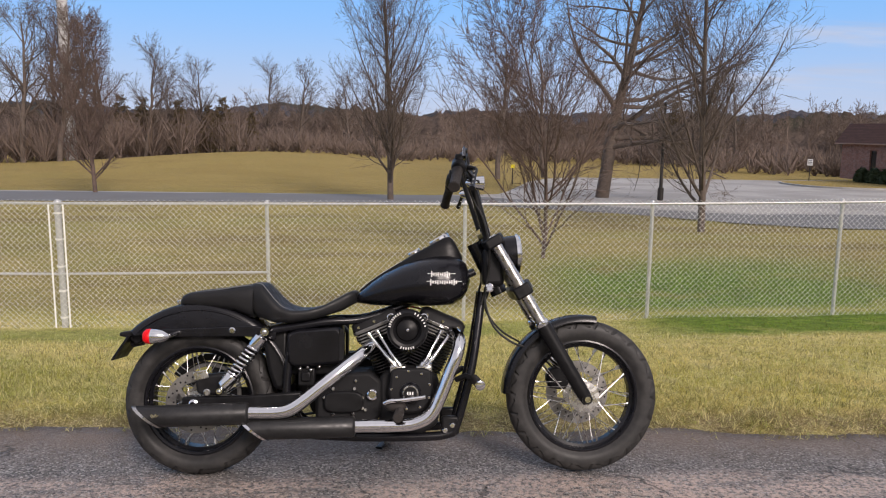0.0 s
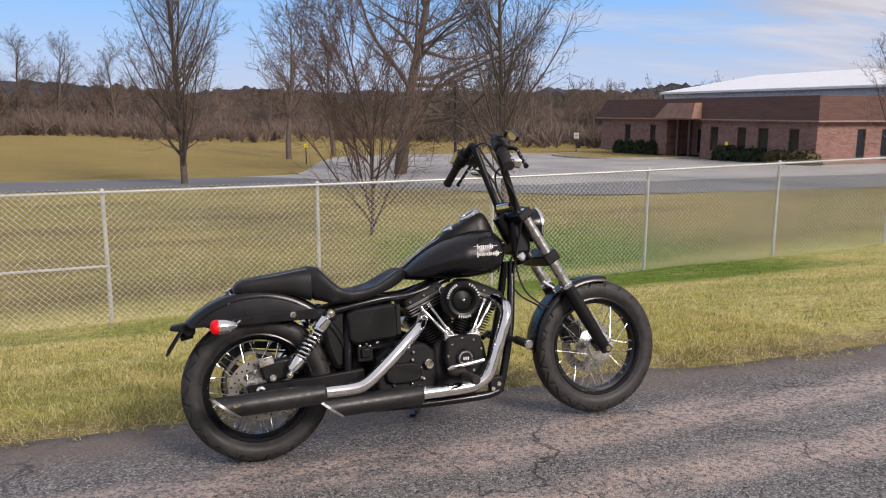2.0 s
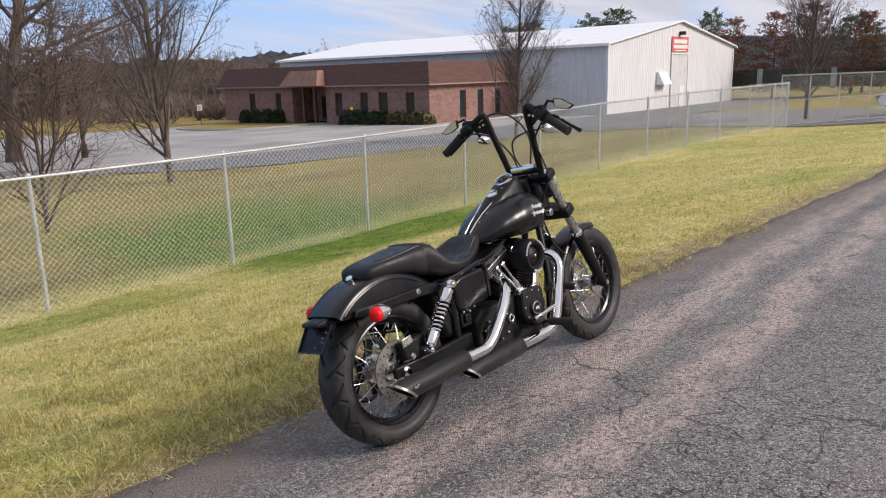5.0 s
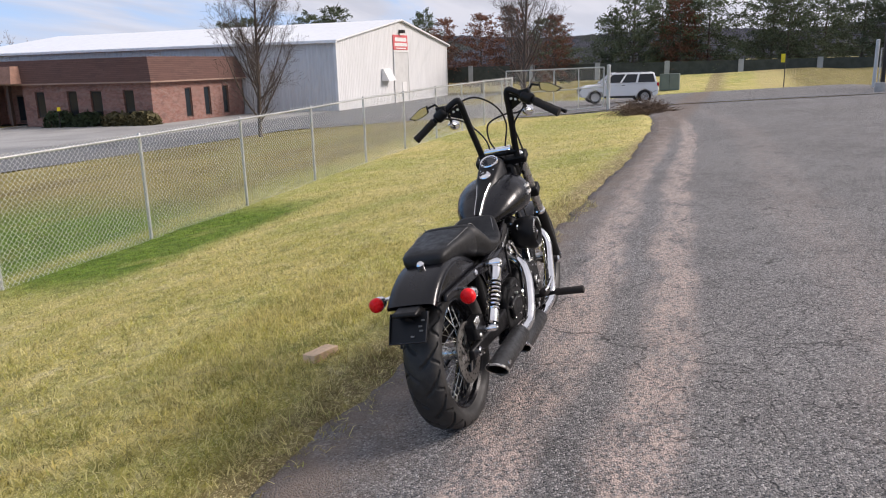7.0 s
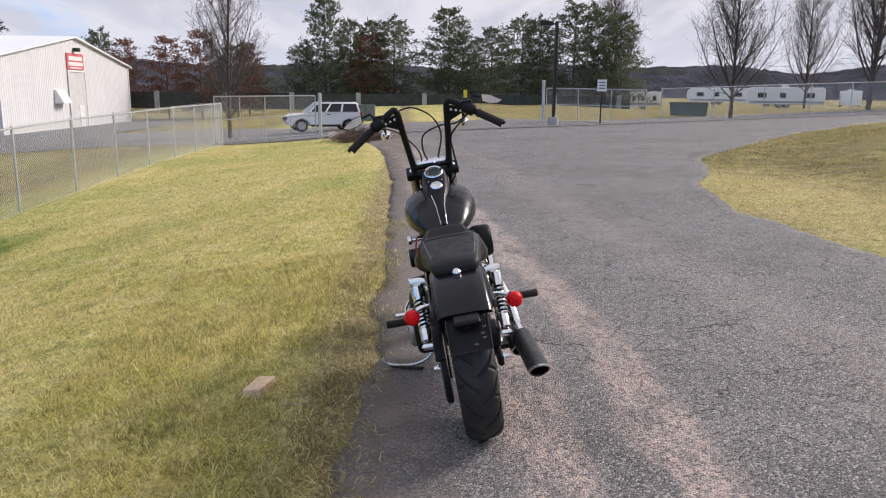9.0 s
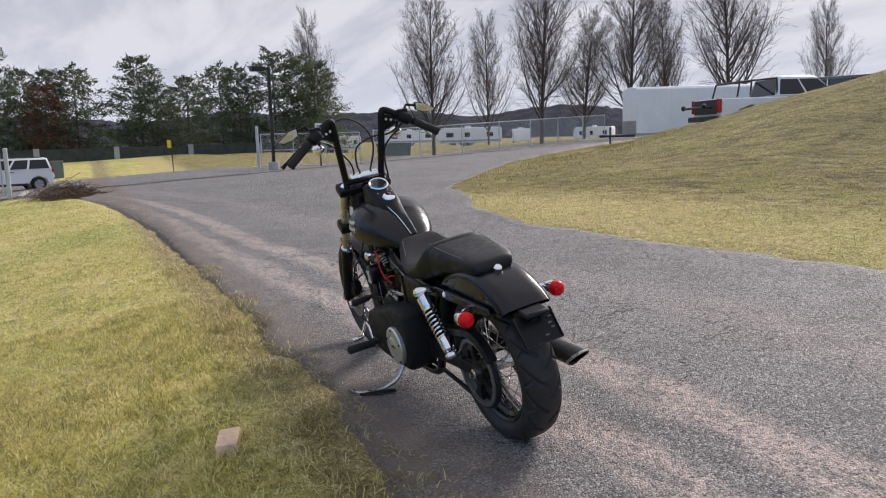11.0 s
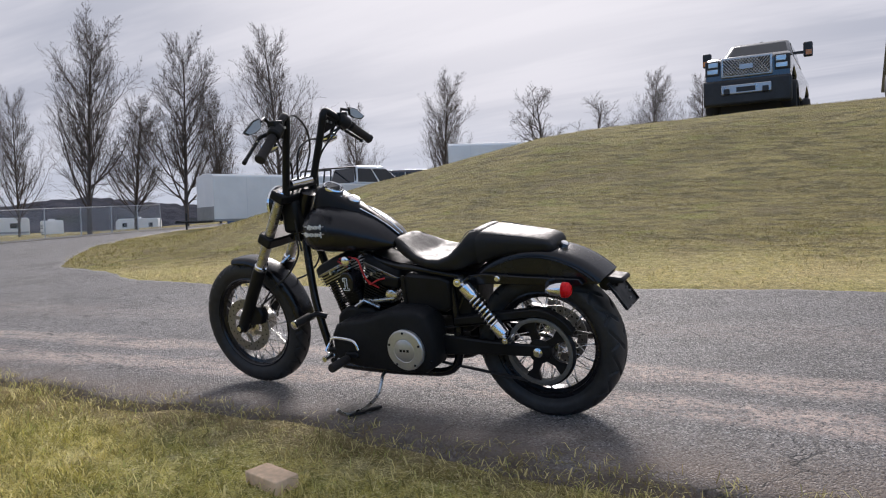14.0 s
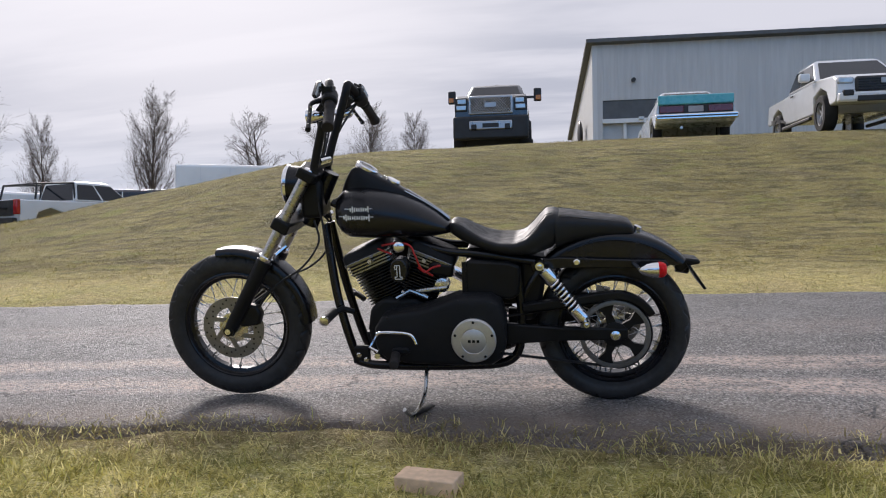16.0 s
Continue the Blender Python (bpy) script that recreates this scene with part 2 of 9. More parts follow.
def build_blade(n):
    p = where(n, True)
    c, dry = grass_colours(n, p)
    rnd = n.add("ShaderNodeNewGeometry").outputs["Random Per Island"]
    place = n.add("ShaderNodeSeparateXYZ")
    n.put(place.inputs[0], p)
    c = n.mix(n.math("MULTIPLY", n.ramp(rnd, 0.35, 0.60, 0.0, 0.85), n.math("MULTIPLY", dry, n.ramp(place.outputs[1], -5.5, -3.8, 0.12, 0.9))), c, (0.95, 0.86, 0.44, 1))
    c = n.mix(n.ramp(rnd, 0.82, 0.95, 0.0, 0.7), c, (0.36, 0.42, 0.09, 1))
    c = n.mix(n.ramp(n.math("FRACT", n.math("MULTIPLY", rnd, 7.31)), 0.70, 0.76, 0.0, 0.75), c, (0.16, 0.15, 0.05, 1))
    # matted blades take the light like the turf they lie in
    turf = n.add("ShaderNodeCombineXYZ")
    turf.inputs[2].default_value = 1.1
    lean = n.add("ShaderNodeVectorMath")
    lean.operation = "ADD"
    n.put(lean.inputs[0], n.add("ShaderNodeNewGeometry").outputs["Normal"]), n.put(lean.inputs[1], turf.outputs[0])
    unit = n.add("ShaderNodeVectorMath")
    unit.operation = "NORMALIZE"
    n.put(unit.inputs[0], lean.outputs[0])
    n.put(n.b["Normal"], unit.outputs[0])
    see_through(n, 0.58, c)
    n.put(n.b["Base Color"], c)
    n.b["Roughness"].default_value = 0.85
    n.b["Specular IOR Level"].default_value = 0.1


def build_asphalt(n):
    p = where(n, True)
    sep = n.add("ShaderNodeSeparateXYZ")
    n.put(sep.inputs[0], p)
    x, y = sep.outputs[0], sep.outputs[1]
    stone = n.voronoi(p, 125.0)
    grit = n.voronoi(p, 210.0)
    broad, mid = n.noise(p, 0.35, 5.0, 0.6), n.noise(p, 2.6, 5.0, 0.6)
    c = n.mix(n.ramp(mid, 0.3, 0.7), (0.120, 0.112, 0.106, 1), (0.210, 0.197, 0.188, 1))
    c = n.mix(n.ramp(broad, 0.4, 0.65, 0.0, 0.6), c, (0.255, 0.244, 0.236, 1))
    lum = n.add("ShaderNodeSeparateXYZ")
    n.put(lum.inputs[0], stone.outputs["Color"])
    c = n.mix(n.ramp(lum.outputs[0], 0.60, 0.95, 0.0, 0.75), c, (0.54, 0.51, 0.485, 1))
    c = n.mix(n.ramp(lum.outputs[1], 0.50, 0.92, 0.0, 0.9), c, (0.030, 0.032, 0.034, 1))
    # pale reddish grit lies in two wheel tracks that bend with the verge
    bend = n.math("MULTIPLY", n.math("POWER", n.math("MAXIMUM", n.math("SUBTRACT", x, 7.0), 0.0), 2.0), 0.0045)
    bend = n.math("ADD", bend, n.math("MULTIPLY", n.math("MINIMUM", n.math("MAXIMUM", x, 0.0), 7.0), 0.055))
    ty = n.math("SUBTRACT", n.math("ADD", y, n.math("MULTIPLY", n.math("SUBTRACT", n.noise(p, 0.8, 3.0), 0.5), 0.35)), bend)
    wide = n.math("ABSOLUTE", n.math("ADD", ty, 0.55))
    near = n.math("ABSOLUTE", n.math("SUBTRACT", wide, 0.26))
    track = n.ramp(near, 0.22, 0.07)
    outer = n.ramp(n.math("ABSOLUTE", n.math("ADD", ty, 2.0)), 0.5, 0.1, 0.0, 0.25)
    track = n.math("MAXIMUM", track, outer)
    track = n.math("MULTIPLY", track, n.ramp(n.noise(n.scaled(p, 0.7, 2.2, 1), 3.2, 6.0, 0.7), 0.33, 0.55))
    grain = n.ramp(n.noise(p, 46.0, 4.0, 0.7), 0.38, 0.6)
    track = n.math("MULTIPLY", track, n.math("MULTIPLY", grain, n.ramp(x, 30.0, 18.0, 0.3, 1.0)))
    c = n.mix(track, c, (0.58, 0.455, 0.39, 1))
    # soil washed off the verge
    soil = n.math("MULTIPLY", n.ramp(y, -0.15, 0.45), n.math("MULTIPLY", n.ramp(y, 1.6, 1.0), n.ramp(n.noise(p, 2.4, 5.0, 0.65), 0.30, 0.58, 0.35, 0.95)))
    c = n.mix(soil, c, (0.185, 0.142, 0.112, 1))
    # old cracks
    warp = n.add("ShaderNodeVectorMath")
    n.put(warp.inputs[0], p)
    wob = n.add("ShaderNodeTexNoise")
    n.put(wob.inputs["Vector"], p)
    wob.inputs["Scale"].default_value, wob.inputs["Detail"].default_value = 2.2, 5.0
    n.put(warp.inputs[1], n.scaled(wob.outputs[1], 0.7, 0.7, 0.0))
    crack = n.voronoi(warp.outputs[0], 0.9, "DISTANCE_TO_EDGE").outputs["Distance"]
    crack = n.math("MULTIPLY", n.ramp(crack, 0.006, 0.0015), n.ramp(n.noise(p, 0.7, 3.0), 0.46, 0.60, 0.0, 0.8))
    fine_crack = n.voronoi(warp.outputs[0], 3.1, "DISTANCE_TO_EDGE").outputs["Distance"]
    fine_crack = n.math("MULTIPLY", n.ramp(fine_crack, 0.017, 0.004), n.math("MULTIPLY", n.ramp(n.noise(p, 0.33, 3.0), 0.40, 0.54), n.ramp(y, -0.4, -1.2)))
    crack = n.math("MAXIMUM", crack, n.math("MULTIPLY", fine_crack, n.ramp(n.noise(p, 3.5, 3.0), 0.38, 0.55, 0.0, 0.85)))
    c = n.mix(n.math("MULTIPLY", crack, 0.85), c, (0.018, 0.017, 0.017, 1))
    n.put(n.b["Base Color"], c)
    n.put(n.b["Roughness"], n.ramp(lum.outputs[2], 0.0, 1.0, 0.50, 0.88))
    n.b["Specular IOR Level"].default_value = 0.5
    h = n.math("SUBTRACT", n.math("ADD", n.math("MULTIPLY", n.math("SUBTRACT", 1.0, stone.outputs["Distance"]), 1.0), n.math("MULTIPLY", n.noise(p, 30.0, 4.0), 0.8)), n.math("MULTIPLY", crack, 1.2))
    h = n.math("ADD", h, n.math("MULTIPLY", grit.outputs["Distance"], 0.3))
    n.put(n.b["Normal"], n.bump(h, 0.95, 0.011))


def build_lot(n):
    p = where(n, True)
    c = n.mix(n.ramp(n.noise(p, 0.25, 5.0), 0.35, 0.65), (0.27, 0.262, 0.25, 1), (0.40, 0.39, 0.372, 1))
    c = n.mix(n.ramp(n.noise(p, 9.0, 4.0), 0.35, 0.65, 0.0, 0.35), c, (0.20, 0.197, 0.19, 1))
    sep = n.add("ShaderNodeSeparateXYZ")
    n.put(sep.inputs[0], p)
    # the drive next to the meadow has been sealed darker
    off = n.math("SUBTRACT", sep.outputs[1], n.ramp(sep.outputs[0], 1.0, 14.5, 33.0, 22.0))
    c = n.mix(n.ramp(n.math("ADD", off, n.math("MULTIPLY", n.noise(p, 0.3, 2.0), 1.5)), 6.4, 7.0, 0.85, 0.0), c, (0.105, 0.108, 0.115, 1))
    n.put(n.b["Base Color"], c)
    n.b["Roughness"].default_value = 0.8
    n.put(n.b["Normal"], n.bump(n.noise(p, 40.0, 4.0), 0.4, 0.01))


GRASS = material("dormant_grass", build_ground)
BLADE = material("grass_blades", build_blade)
ASPHALT = material("worn_asphalt", build_asphalt)
LOT = material("pale_asphalt", build_lot)

BLACK_PAINT = surface("black_gloss_paint", (0.006, 0.006, 0.008), 0.25, 0.0, 0.3, 60, 0.0, 2.0, coat=0.0, spec=0.40, rvary=0.04)
BLACK_SATIN = surface("black_satin_powder_coat", (0.010, 0.010, 0.011), 0.40, 0.0, 0.3, 400, 0.06, 8.0, dist=0.0006, spec=0.20)
BLACK_CRINKLE = surface("black_wrinkle_paint", (0.012, 0.012, 0.013), 0.58, 0.0, 0.3, 900, 0.35, 8.0, dist=0.001, spec=0.20)
CERAMIC = surface("black_ceramic_coating", (0.020, 0.020, 0.021), 0.42, 0.3, 0.35, 90, 0.05, 12.0)
CHROME = surface("chrome", (0.83, 0.83, 0.84), 0.08, 1.0, 0.05, 50, 0.0, 6.0, rvary=0.05)
STEEL = surface("brushed_steel", (0.55, 0.54, 0.52), 0.30, 1.0, 0.12, 220, 0.05, 10.0)
ALLOY = surface("polished_alloy", (0.66, 0.65, 0.63), 0.26, 1.0, 0.10, 120, 0.03, 10.0)
FORK_TUBE = surface("grey_fork_tube", (0.50, 0.49, 0.475), 0.30, 1.0, 0.08, 60, 0.0, 8.0)
RUBBER = surface("tyre_rubber", (0.020, 0.020, 0.021), 0.66, 0.0, 0.25, 160, 0.12, 9.0, spec=0.22)
GRIP_RUBBER = surface("grip_rubber", (0.028, 0.024, 0.022), 0.75, 0.0, 0.25, 260, 0.2, 9.0, spec=0.3)
LEATHER = surface("black_vinyl", (0.010, 0.010, 0.011), 0.50, 0.0, 0.25, 420, 0.28, 7.0, dist=0.0012, spec=0.34)
STITCH = surface("grey_stitching", (0.16, 0.16, 0.16), 0.8)
RED_LENS = surface("red_lens", (0.90, 0.006, 0.010), 0.30, 0.0, 0.5, 130, 0.5, 9.0, coat=0.0, spec=0.25, dist=0.004)
CLEAR_LENS = surface("clear_lens", (0.55, 0.57, 0.58), 0.06, 0.6, 0.2, 180, 0.25, 9.0, coat=1.0, dist=0.002)
RED_WIRE = surface("red_wire", (0.45, 0.015, 0.012), 0.45)
ROTOR = surface("brake_rotor", (0.26, 0.25, 0.235), 0.42, 0.85, 0.25, 130, 0.06, 9.0)
MIRROR = surface("mirror", (0.86, 0.88, 0.9), 0.03, 1.0, 0.02, 50, 0.0)
WHITE_MARK = surface("silver_lettering", (0.78, 0.77, 0.75), 0.4, 0.0)
GALV = surface("galvanised_steel", (0.52, 0.53, 0.53), 0.45, 0.5, 0.18, 35, 0.08, 3.0)
WIRE = surface("galvanised_wire", (0.84, 0.84, 0.82), 0.5, 0.2, 0.12, 8, 0.0, 1.0)


def build_tread(n):
    """Tyre rubber, dusty in patches."""
    p = where(n)
    dust = n.ramp(n.noise(p, 22.0, 5.0, 0.7), 0.4, 0.7)
    n.put(n.b["Base Color"], n.mix(n.math("MULTIPLY", dust, 0.6), (0.022, 0.0215, 0.0215, 1), (0.055, 0.052, 0.050, 1)))
    n.put(n.b["Roughness"], n.ramp(dust, 0.0, 1.0, 0.50, 0.70))
    n.b["Specular IOR Level"].default_value = 0.35
    n.put(n.b["Normal"], n.bump(n.noise(p, 260.0, 3.0), 0.15, 0.001))


TREAD = material("tyre_tread", build_tread)

# ---- mesh helpers ----


class Mesh:
    """Gathers vertices and faces; m is the frame in which the next pieces are laid."""

    def __init__(self):
        self.v, self.f, self.m = [], [], Matrix()

    def add(self, verts, faces):
        k = len(self.v)
        self.v += [tuple(self.m @ Vector(p)) for p in verts]
        self.f += [tuple(i + k for i in f) for f in faces]
        return self

    def box(self, x0, x1, y0, y1, z0, z1):
        v = [(x, y, z) for z in (z0, z1) for y in (y0, y1) for x in (x0, x1)]
        return self.add(v, [(0, 2, 3, 1), (4, 5, 7, 6), (0, 1, 5, 4), (2, 6, 7, 3), (0, 4, 6, 2), (1, 3, 7, 5)])

    def tube(self, pts, r, seg=8, caps=True, squash=1.0):
        """A round bar along pts; r is one radius or one for each point."""
        pts = [Vector(p) for p in pts]
        rs = [r] * len(pts) if isinstance(r, (int, float)) else list(r)
        k = len(pts)
        way = [(pts[min(i + 1, k - 1)] - pts[max(i - 1, 0)]).normalized() for i in range(k)]
        ref = Vector((0, 0, 1)) if abs(way[0].z) < 0.9 else Vector((1, 0, 0))
        side = way[0].cross(ref).normalized()
        v = []
        for p, w, rad in zip(pts, way, rs):
            side = (side - w * side.dot(w)).normalized()
            up = w.cross(side)
            v += [p + (side * math.cos(a) + up * math.sin(a) * squash) * rad for a in (2 * math.pi * j / seg for j in range(seg))]
        f = [(i * seg + j, i * seg + (j + 1) % seg, (i + 1) * seg + (j + 1) % seg, (i + 1) * seg + j) for i in range(k - 1) for j in range(seg)]
        if caps:
            f += [tuple(range(seg))[::-1], tuple(range((k - 1) * seg, k * seg))]
        return self.add(v, f)

    def lathe(self, profile, seg=32, closed=False, arc=(0.0, 1.0)):
        """Turns (radius, height) pairs about the local z axis."""
        full = arc == (0.0, 1.0)
        n = seg if full else seg + 1
        k = len(profile)
        v = [(r * math.cos(a), r * math.sin(a), h) for r, h in profile for a in (2 * math.pi * (arc[0] + (arc[1] - arc[0]) * j / seg) for j in range(n))]
        rows = k if closed else k - 1
        f = [(i * n + j, i * n + (j + 1) % n, ((i + 1) % k) * n + (j + 1) % n, ((i + 1) % k) * n + j) for i in range(rows) for j in range(seg)]
        if not closed and full:
            if profile[0][0] > 1e-5:
                f.append(tuple(range(n))[::-1])
            if profile[-1][0] > 1e-5:
                f.append(tuple(range((k - 1) * n, k * n)))
        return self.add(v, f)

    def loft(self, rings, caps=True, closed=True):
        """Skins a run of rings that have the same number of points."""
        n, k = len(rings[0]), len(rings)
        v = [p for ring in rings for p in ring]
        last = n if closed else n - 1
        f = [(i * n + j, i * n + (j + 1) % n, (i + 1) * n + (j + 1) % n, (i + 1) * n + j) for i in range(k - 1) for j in range(last)]
        if caps and closed:
            f += [tuple(range(n))[::-1], tuple(range((k - 1) * n, k * n))]
        return self.add(v, f)

    def prism(self, outline, depth0, depth1, axis="y"):
        """An outline in the xz plane (axis y), xy plane (z) or yz plane (x), drawn out between two depths."""
        def lay(a, b, d):
            return {"y": (a, d, b), "z": (a, b, d), "x": (d, a, b)}[axis]
        return self.loft([[lay(a, b, d) for a, b in outline] for d in (depth0, depth1)])

    def ball(self, centre, r, seg=12, squash=(1, 1, 1)):
        v, f = [], []
        rows = max(4, seg // 2)
        for i in range(rows + 1):
            a = math.pi * i / rows
            for j in range(seg):
                b = 2 * math.pi * j / seg
                v.append((centre[0] + r * squash[0] * math.sin(a) * math.cos(b), centre[1] + r * squash[1] * math.sin(a) * math.sin(b), centre[2] + r * squash[2] * math.cos(a)))
        f = [(i * seg + j, (i + 1) * seg + j, (i + 1) * seg + (j + 1) % seg, i * seg + (j + 1) % seg) for i in range(rows) for j in range(seg)]
        return self.add(v, f)


def data_of(name, m, mat, smooth=40.0):
    me = bpy.data.meshes.new(name)
    me.from_pydata(m.v, [], m.f)
    if len(m.f) < 60000:
        bm = bmesh.new()
        bm.from_mesh(me)
        bmesh.ops.remove_doubles(bm, verts=bm.verts, dist=1e-6)
        bmesh.ops.recalc_face_normals(bm, faces=bm.faces)
        bm.to_mesh(me)
        bm.free()
    if smooth:
        me.shade_smooth()
        me.set_sharp_from_angle(angle=radians(smooth))
    me.materials.append(mat)
    return me


def part(name, m, mat, parent=None, label="", smooth=40.0, bevel=0.0):
    ob = new(name, data_of(name, m, mat, smooth))
    ob.parent = parent
    if label:
        ob["label"] = label
    if bevel:
        b = ob.modifiers.new("edge", "BEVEL")
        b.width, b.segments, b.limit_method, b.angle_limit = bevel, 2, "ANGLE", radians(35)
    return ob


def thing(name, label, category, group="", place=None):
    ob = new(name)
    ob.empty_display_size = 0.2
    if place is not None:
        ob.matrix_basis = place
    return tagged(ob, label, category, group)


def grid_mesh(name, xs, ys, zs, mat, parent=None):
    """A sheet over the grid xs by ys; zs has one row for each x."""
    nx, ny = len(xs), len(ys)
    X, Y = np.meshgrid(xs, ys, indexing="ij") if np.ndim(ys) == 1 else (np.repeat(np.asarray(xs)[:, None], np.shape(ys)[1], 1), np.asarray(ys))
    ny = X.shape[1]
    v = np.stack([X, Y, zs], -1).reshape(-1, 3)
    i = np.arange(nx * ny).reshape(nx, ny)
    f = np.stack([i[:-1, :-1], i[1:, :-1], i[1:, 1:], i[:-1, 1:]], -1).reshape(-1, 4)
    me = bpy.data.meshes.new(name)
    me.from_pydata(v.tolist(), [], f.tolist())
    me.shade_smooth()
    me.materials.append(mat)
    ob = new(name, me)
    ob.parent = parent
    return ob


def arrays_mesh(name, v, f, mat, parent=None, smooth=True):
    """A mesh straight from arrays of triangles."""
    me = bpy.data.meshes.new(name)
    v, f = np.asarray(v, np.float32), np.asarray(f, np.int32)
    me.vertices.add(len(v))
    me.vertices.foreach_set("co", v.ravel())
    me.loops.add(f.size)
    me.loops.foreach_set("vertex_index", f.ravel())
    me.polygons.add(len(f))
    me.polygons.foreach_set("loop_start", np.arange(0, f.size, f.shape[1], dtype=np.int32))
    me.update(calc_edges=True)
    me.validate()
    if smooth:
        me.shade_smooth()
    me.materials.append(mat)
    ob = new(name, me)
    ob.parent = parent
    return ob


# ---- ground ----
SOUTH_X = [-400, -3.2, 0.0, 4.3, 7.0, 9.0, 11.5, 13.5, 16.0, 19.0, 22.0, 25.5, 29.0, 33.0]
SOUTH_Y = [-4.9, -4.0, -3.7, -3.55, -4.1, -5.0, -5.9, -7.3, -9.3, -11.8, -15.0, -19.0, -24.0, -34.0]
NORTH_X = [-400, -4.0, -2.0, 0.0, 4.0, 9.0, 14.0, 18.0, 22.0, 26.0, 29.0, 31.0, 31.8]
NORTH_Y = [0.9, 0.74, 0.62, 0.51, 0.48, 0.55, 0.78, 1.03, 1.40, 2.1, 3.05, 4.2, 9.2]
FENCE_X = [-400, -5.4, 3.9, 7.0, 10.0, 12.9, 15.8, 18.7, 21.5, 24.3, 27.0, 33.0, 60.0, 500]
FENCE_Z = [-2.0, -1.66, -1.49, -1.43, -1.36, -1.25, -1.17, -1.10, -1.03, -1.01, -1.02, -1.10, -1.3, -1.5]
HILL_D = [-1, 0, 1.0, 2.1, 3.1, 4.1, 5.1, 6.1, 7.1, 8.1, 9.1, 10.1, 11.1, 13.1, 17.0, 40.0, 4000]
HILL_Z = [0, 0.0, 0.08, 0.25, 0.40, 0.63, 0.95, 1.31, 1.71, 2.04, 2.26, 2.39, 2.45, 2.40, 2.28, 2.3, 2.3]

# height of the bank's crest by bearing
CREST_AT = [-180, -130, -110, -95, -85, -80, -75, -70, -65, -60, -55, -50, -45, -40, -35, -30]
CREST_Z = [2.5, 2.5, 2.5, 2.38, 2.22, 2.22, 2.12, 1.82, 1.55, 1.30, 0.95, 0.85, 0.5, 0.15, 0.1, 0.1]


def smooth(a, b, x):
    t = np.clip((x - a) / (b - a), 0, 1)
    return t * t * (3 - 2 * t)


def south_gap(x, y):
    """How far a place lies inside the grass south of the road (negative: on the road)."""
    px, py = np.array(SOUTH_X[:-1]), np.array(SOUTH_Y[:-1])
    qx, qy = np.array(SOUTH_X[1:]), np.array(SOUTH_Y[1:])
    best = np.full(np.shape(x), 1e9)
    for a, b, c, d in zip(px, py, qx, qy):
        l2 = (c - a) ** 2 + (d - b) ** 2
        t = np.clip(((x - a) * (c - a) + (y - b) * (d - b)) / l2, 0, 1)
        best = np.minimum(best, np.hypot(x - a - t * (c - a), y - b - t * (d - b)))
    inside = (y < np.interp(x, SOUTH_X, SOUTH_Y)) & (x < 33)
    return np.where(inside, best, -best)


def height(x, y):
    x, y = np.asarray(x, float), np.asarray(y, float)
    # the lane falls to the north and to the east
    plane = 0.03 - 0.045 * np.clip(y, -60, 0.5) - 0.0045 * np.clip(x - 12, 0, 40) - 0.0115 * np.clip(x, 0, 90)
    zf = np.interp(x, FENCE_X, FENCE_Z)
    t = np.clip((y - 0.5) / 8.15, 0, 1)
    fall = 0.55 * t + 0.45 * t * t * (3 - 2 * t)
    z = plane + (zf - plane) * fall
    z = z + (-1.28 - 0.0195 * np.clip(y, 0, 150) - zf) * smooth(9.5, 22, y)
    z = z + (0.35 + 1.55 * np.exp(-(((x + 17.0) / 17.0) ** 2))) * smooth(41, 80, y) * smooth(16, -2, x) + 1.4 * smooth(72, 130, y) * smooth(-2, 16, x)
    d = south_gap(x, y)
    # the bank falls away again on its far eastern side
    bearing = np.degrees(np.arctan2(y - 3.0, x))
    swell = np.interp(bearing, CREST_AT, CREST_Z)
    back = smooth(19.0, 25.0, np.hypot(x, y - 3.0)) * smooth(-74.0, -67.0, bearing) * smooth(0.0, 2.0, x)
    bank = -np.log(np.exp(-6 * np.interp(d, HILL_D, HILL_Z)) + np.exp(-6 * swell)) / 6 + np.log1p(np.exp(-6 * swell)) / 6
    z = z + np.where(d > 0, bank, 0) * (1 - 0.94 * back)
    z = z + 1.0 * smooth(52, 75, x) * smooth(24, 4, y) * smooth(-30, -12, y)
    # the yard lies lower than the lane and is flat
    z = z - 0.36 * smooth(33.5, 37.5, x) * smooth(-7, -12, y)
    z = z - smooth(55, 85, x) * (0.2 - 0.045 * (np.clip(y, -70, -36) + 36)) * smooth(-12, -24, y)
    return z


def rough(x, y, s):
    return np.array([noise.noise((float(a) * s, float(b) * s, 3.1)) for a, b in zip(np.ravel(x), np.ravel(y))]).reshape(np.shape(x))


def z_at(x, y):
    return float(height(np.array(x), np.array(y)))


def spread(stops):
    out = []
    for (a, da), (b, db) in zip(stops[:-1], stops[1:]):
        n = max(1, int(round((b - a) / ((da + db) / 2))))
        t = np.linspace(0, 1, n + 1)[:-1]
        out += list(a + (b - a) * t)
    return np.array(out + [stops[-1][0]])


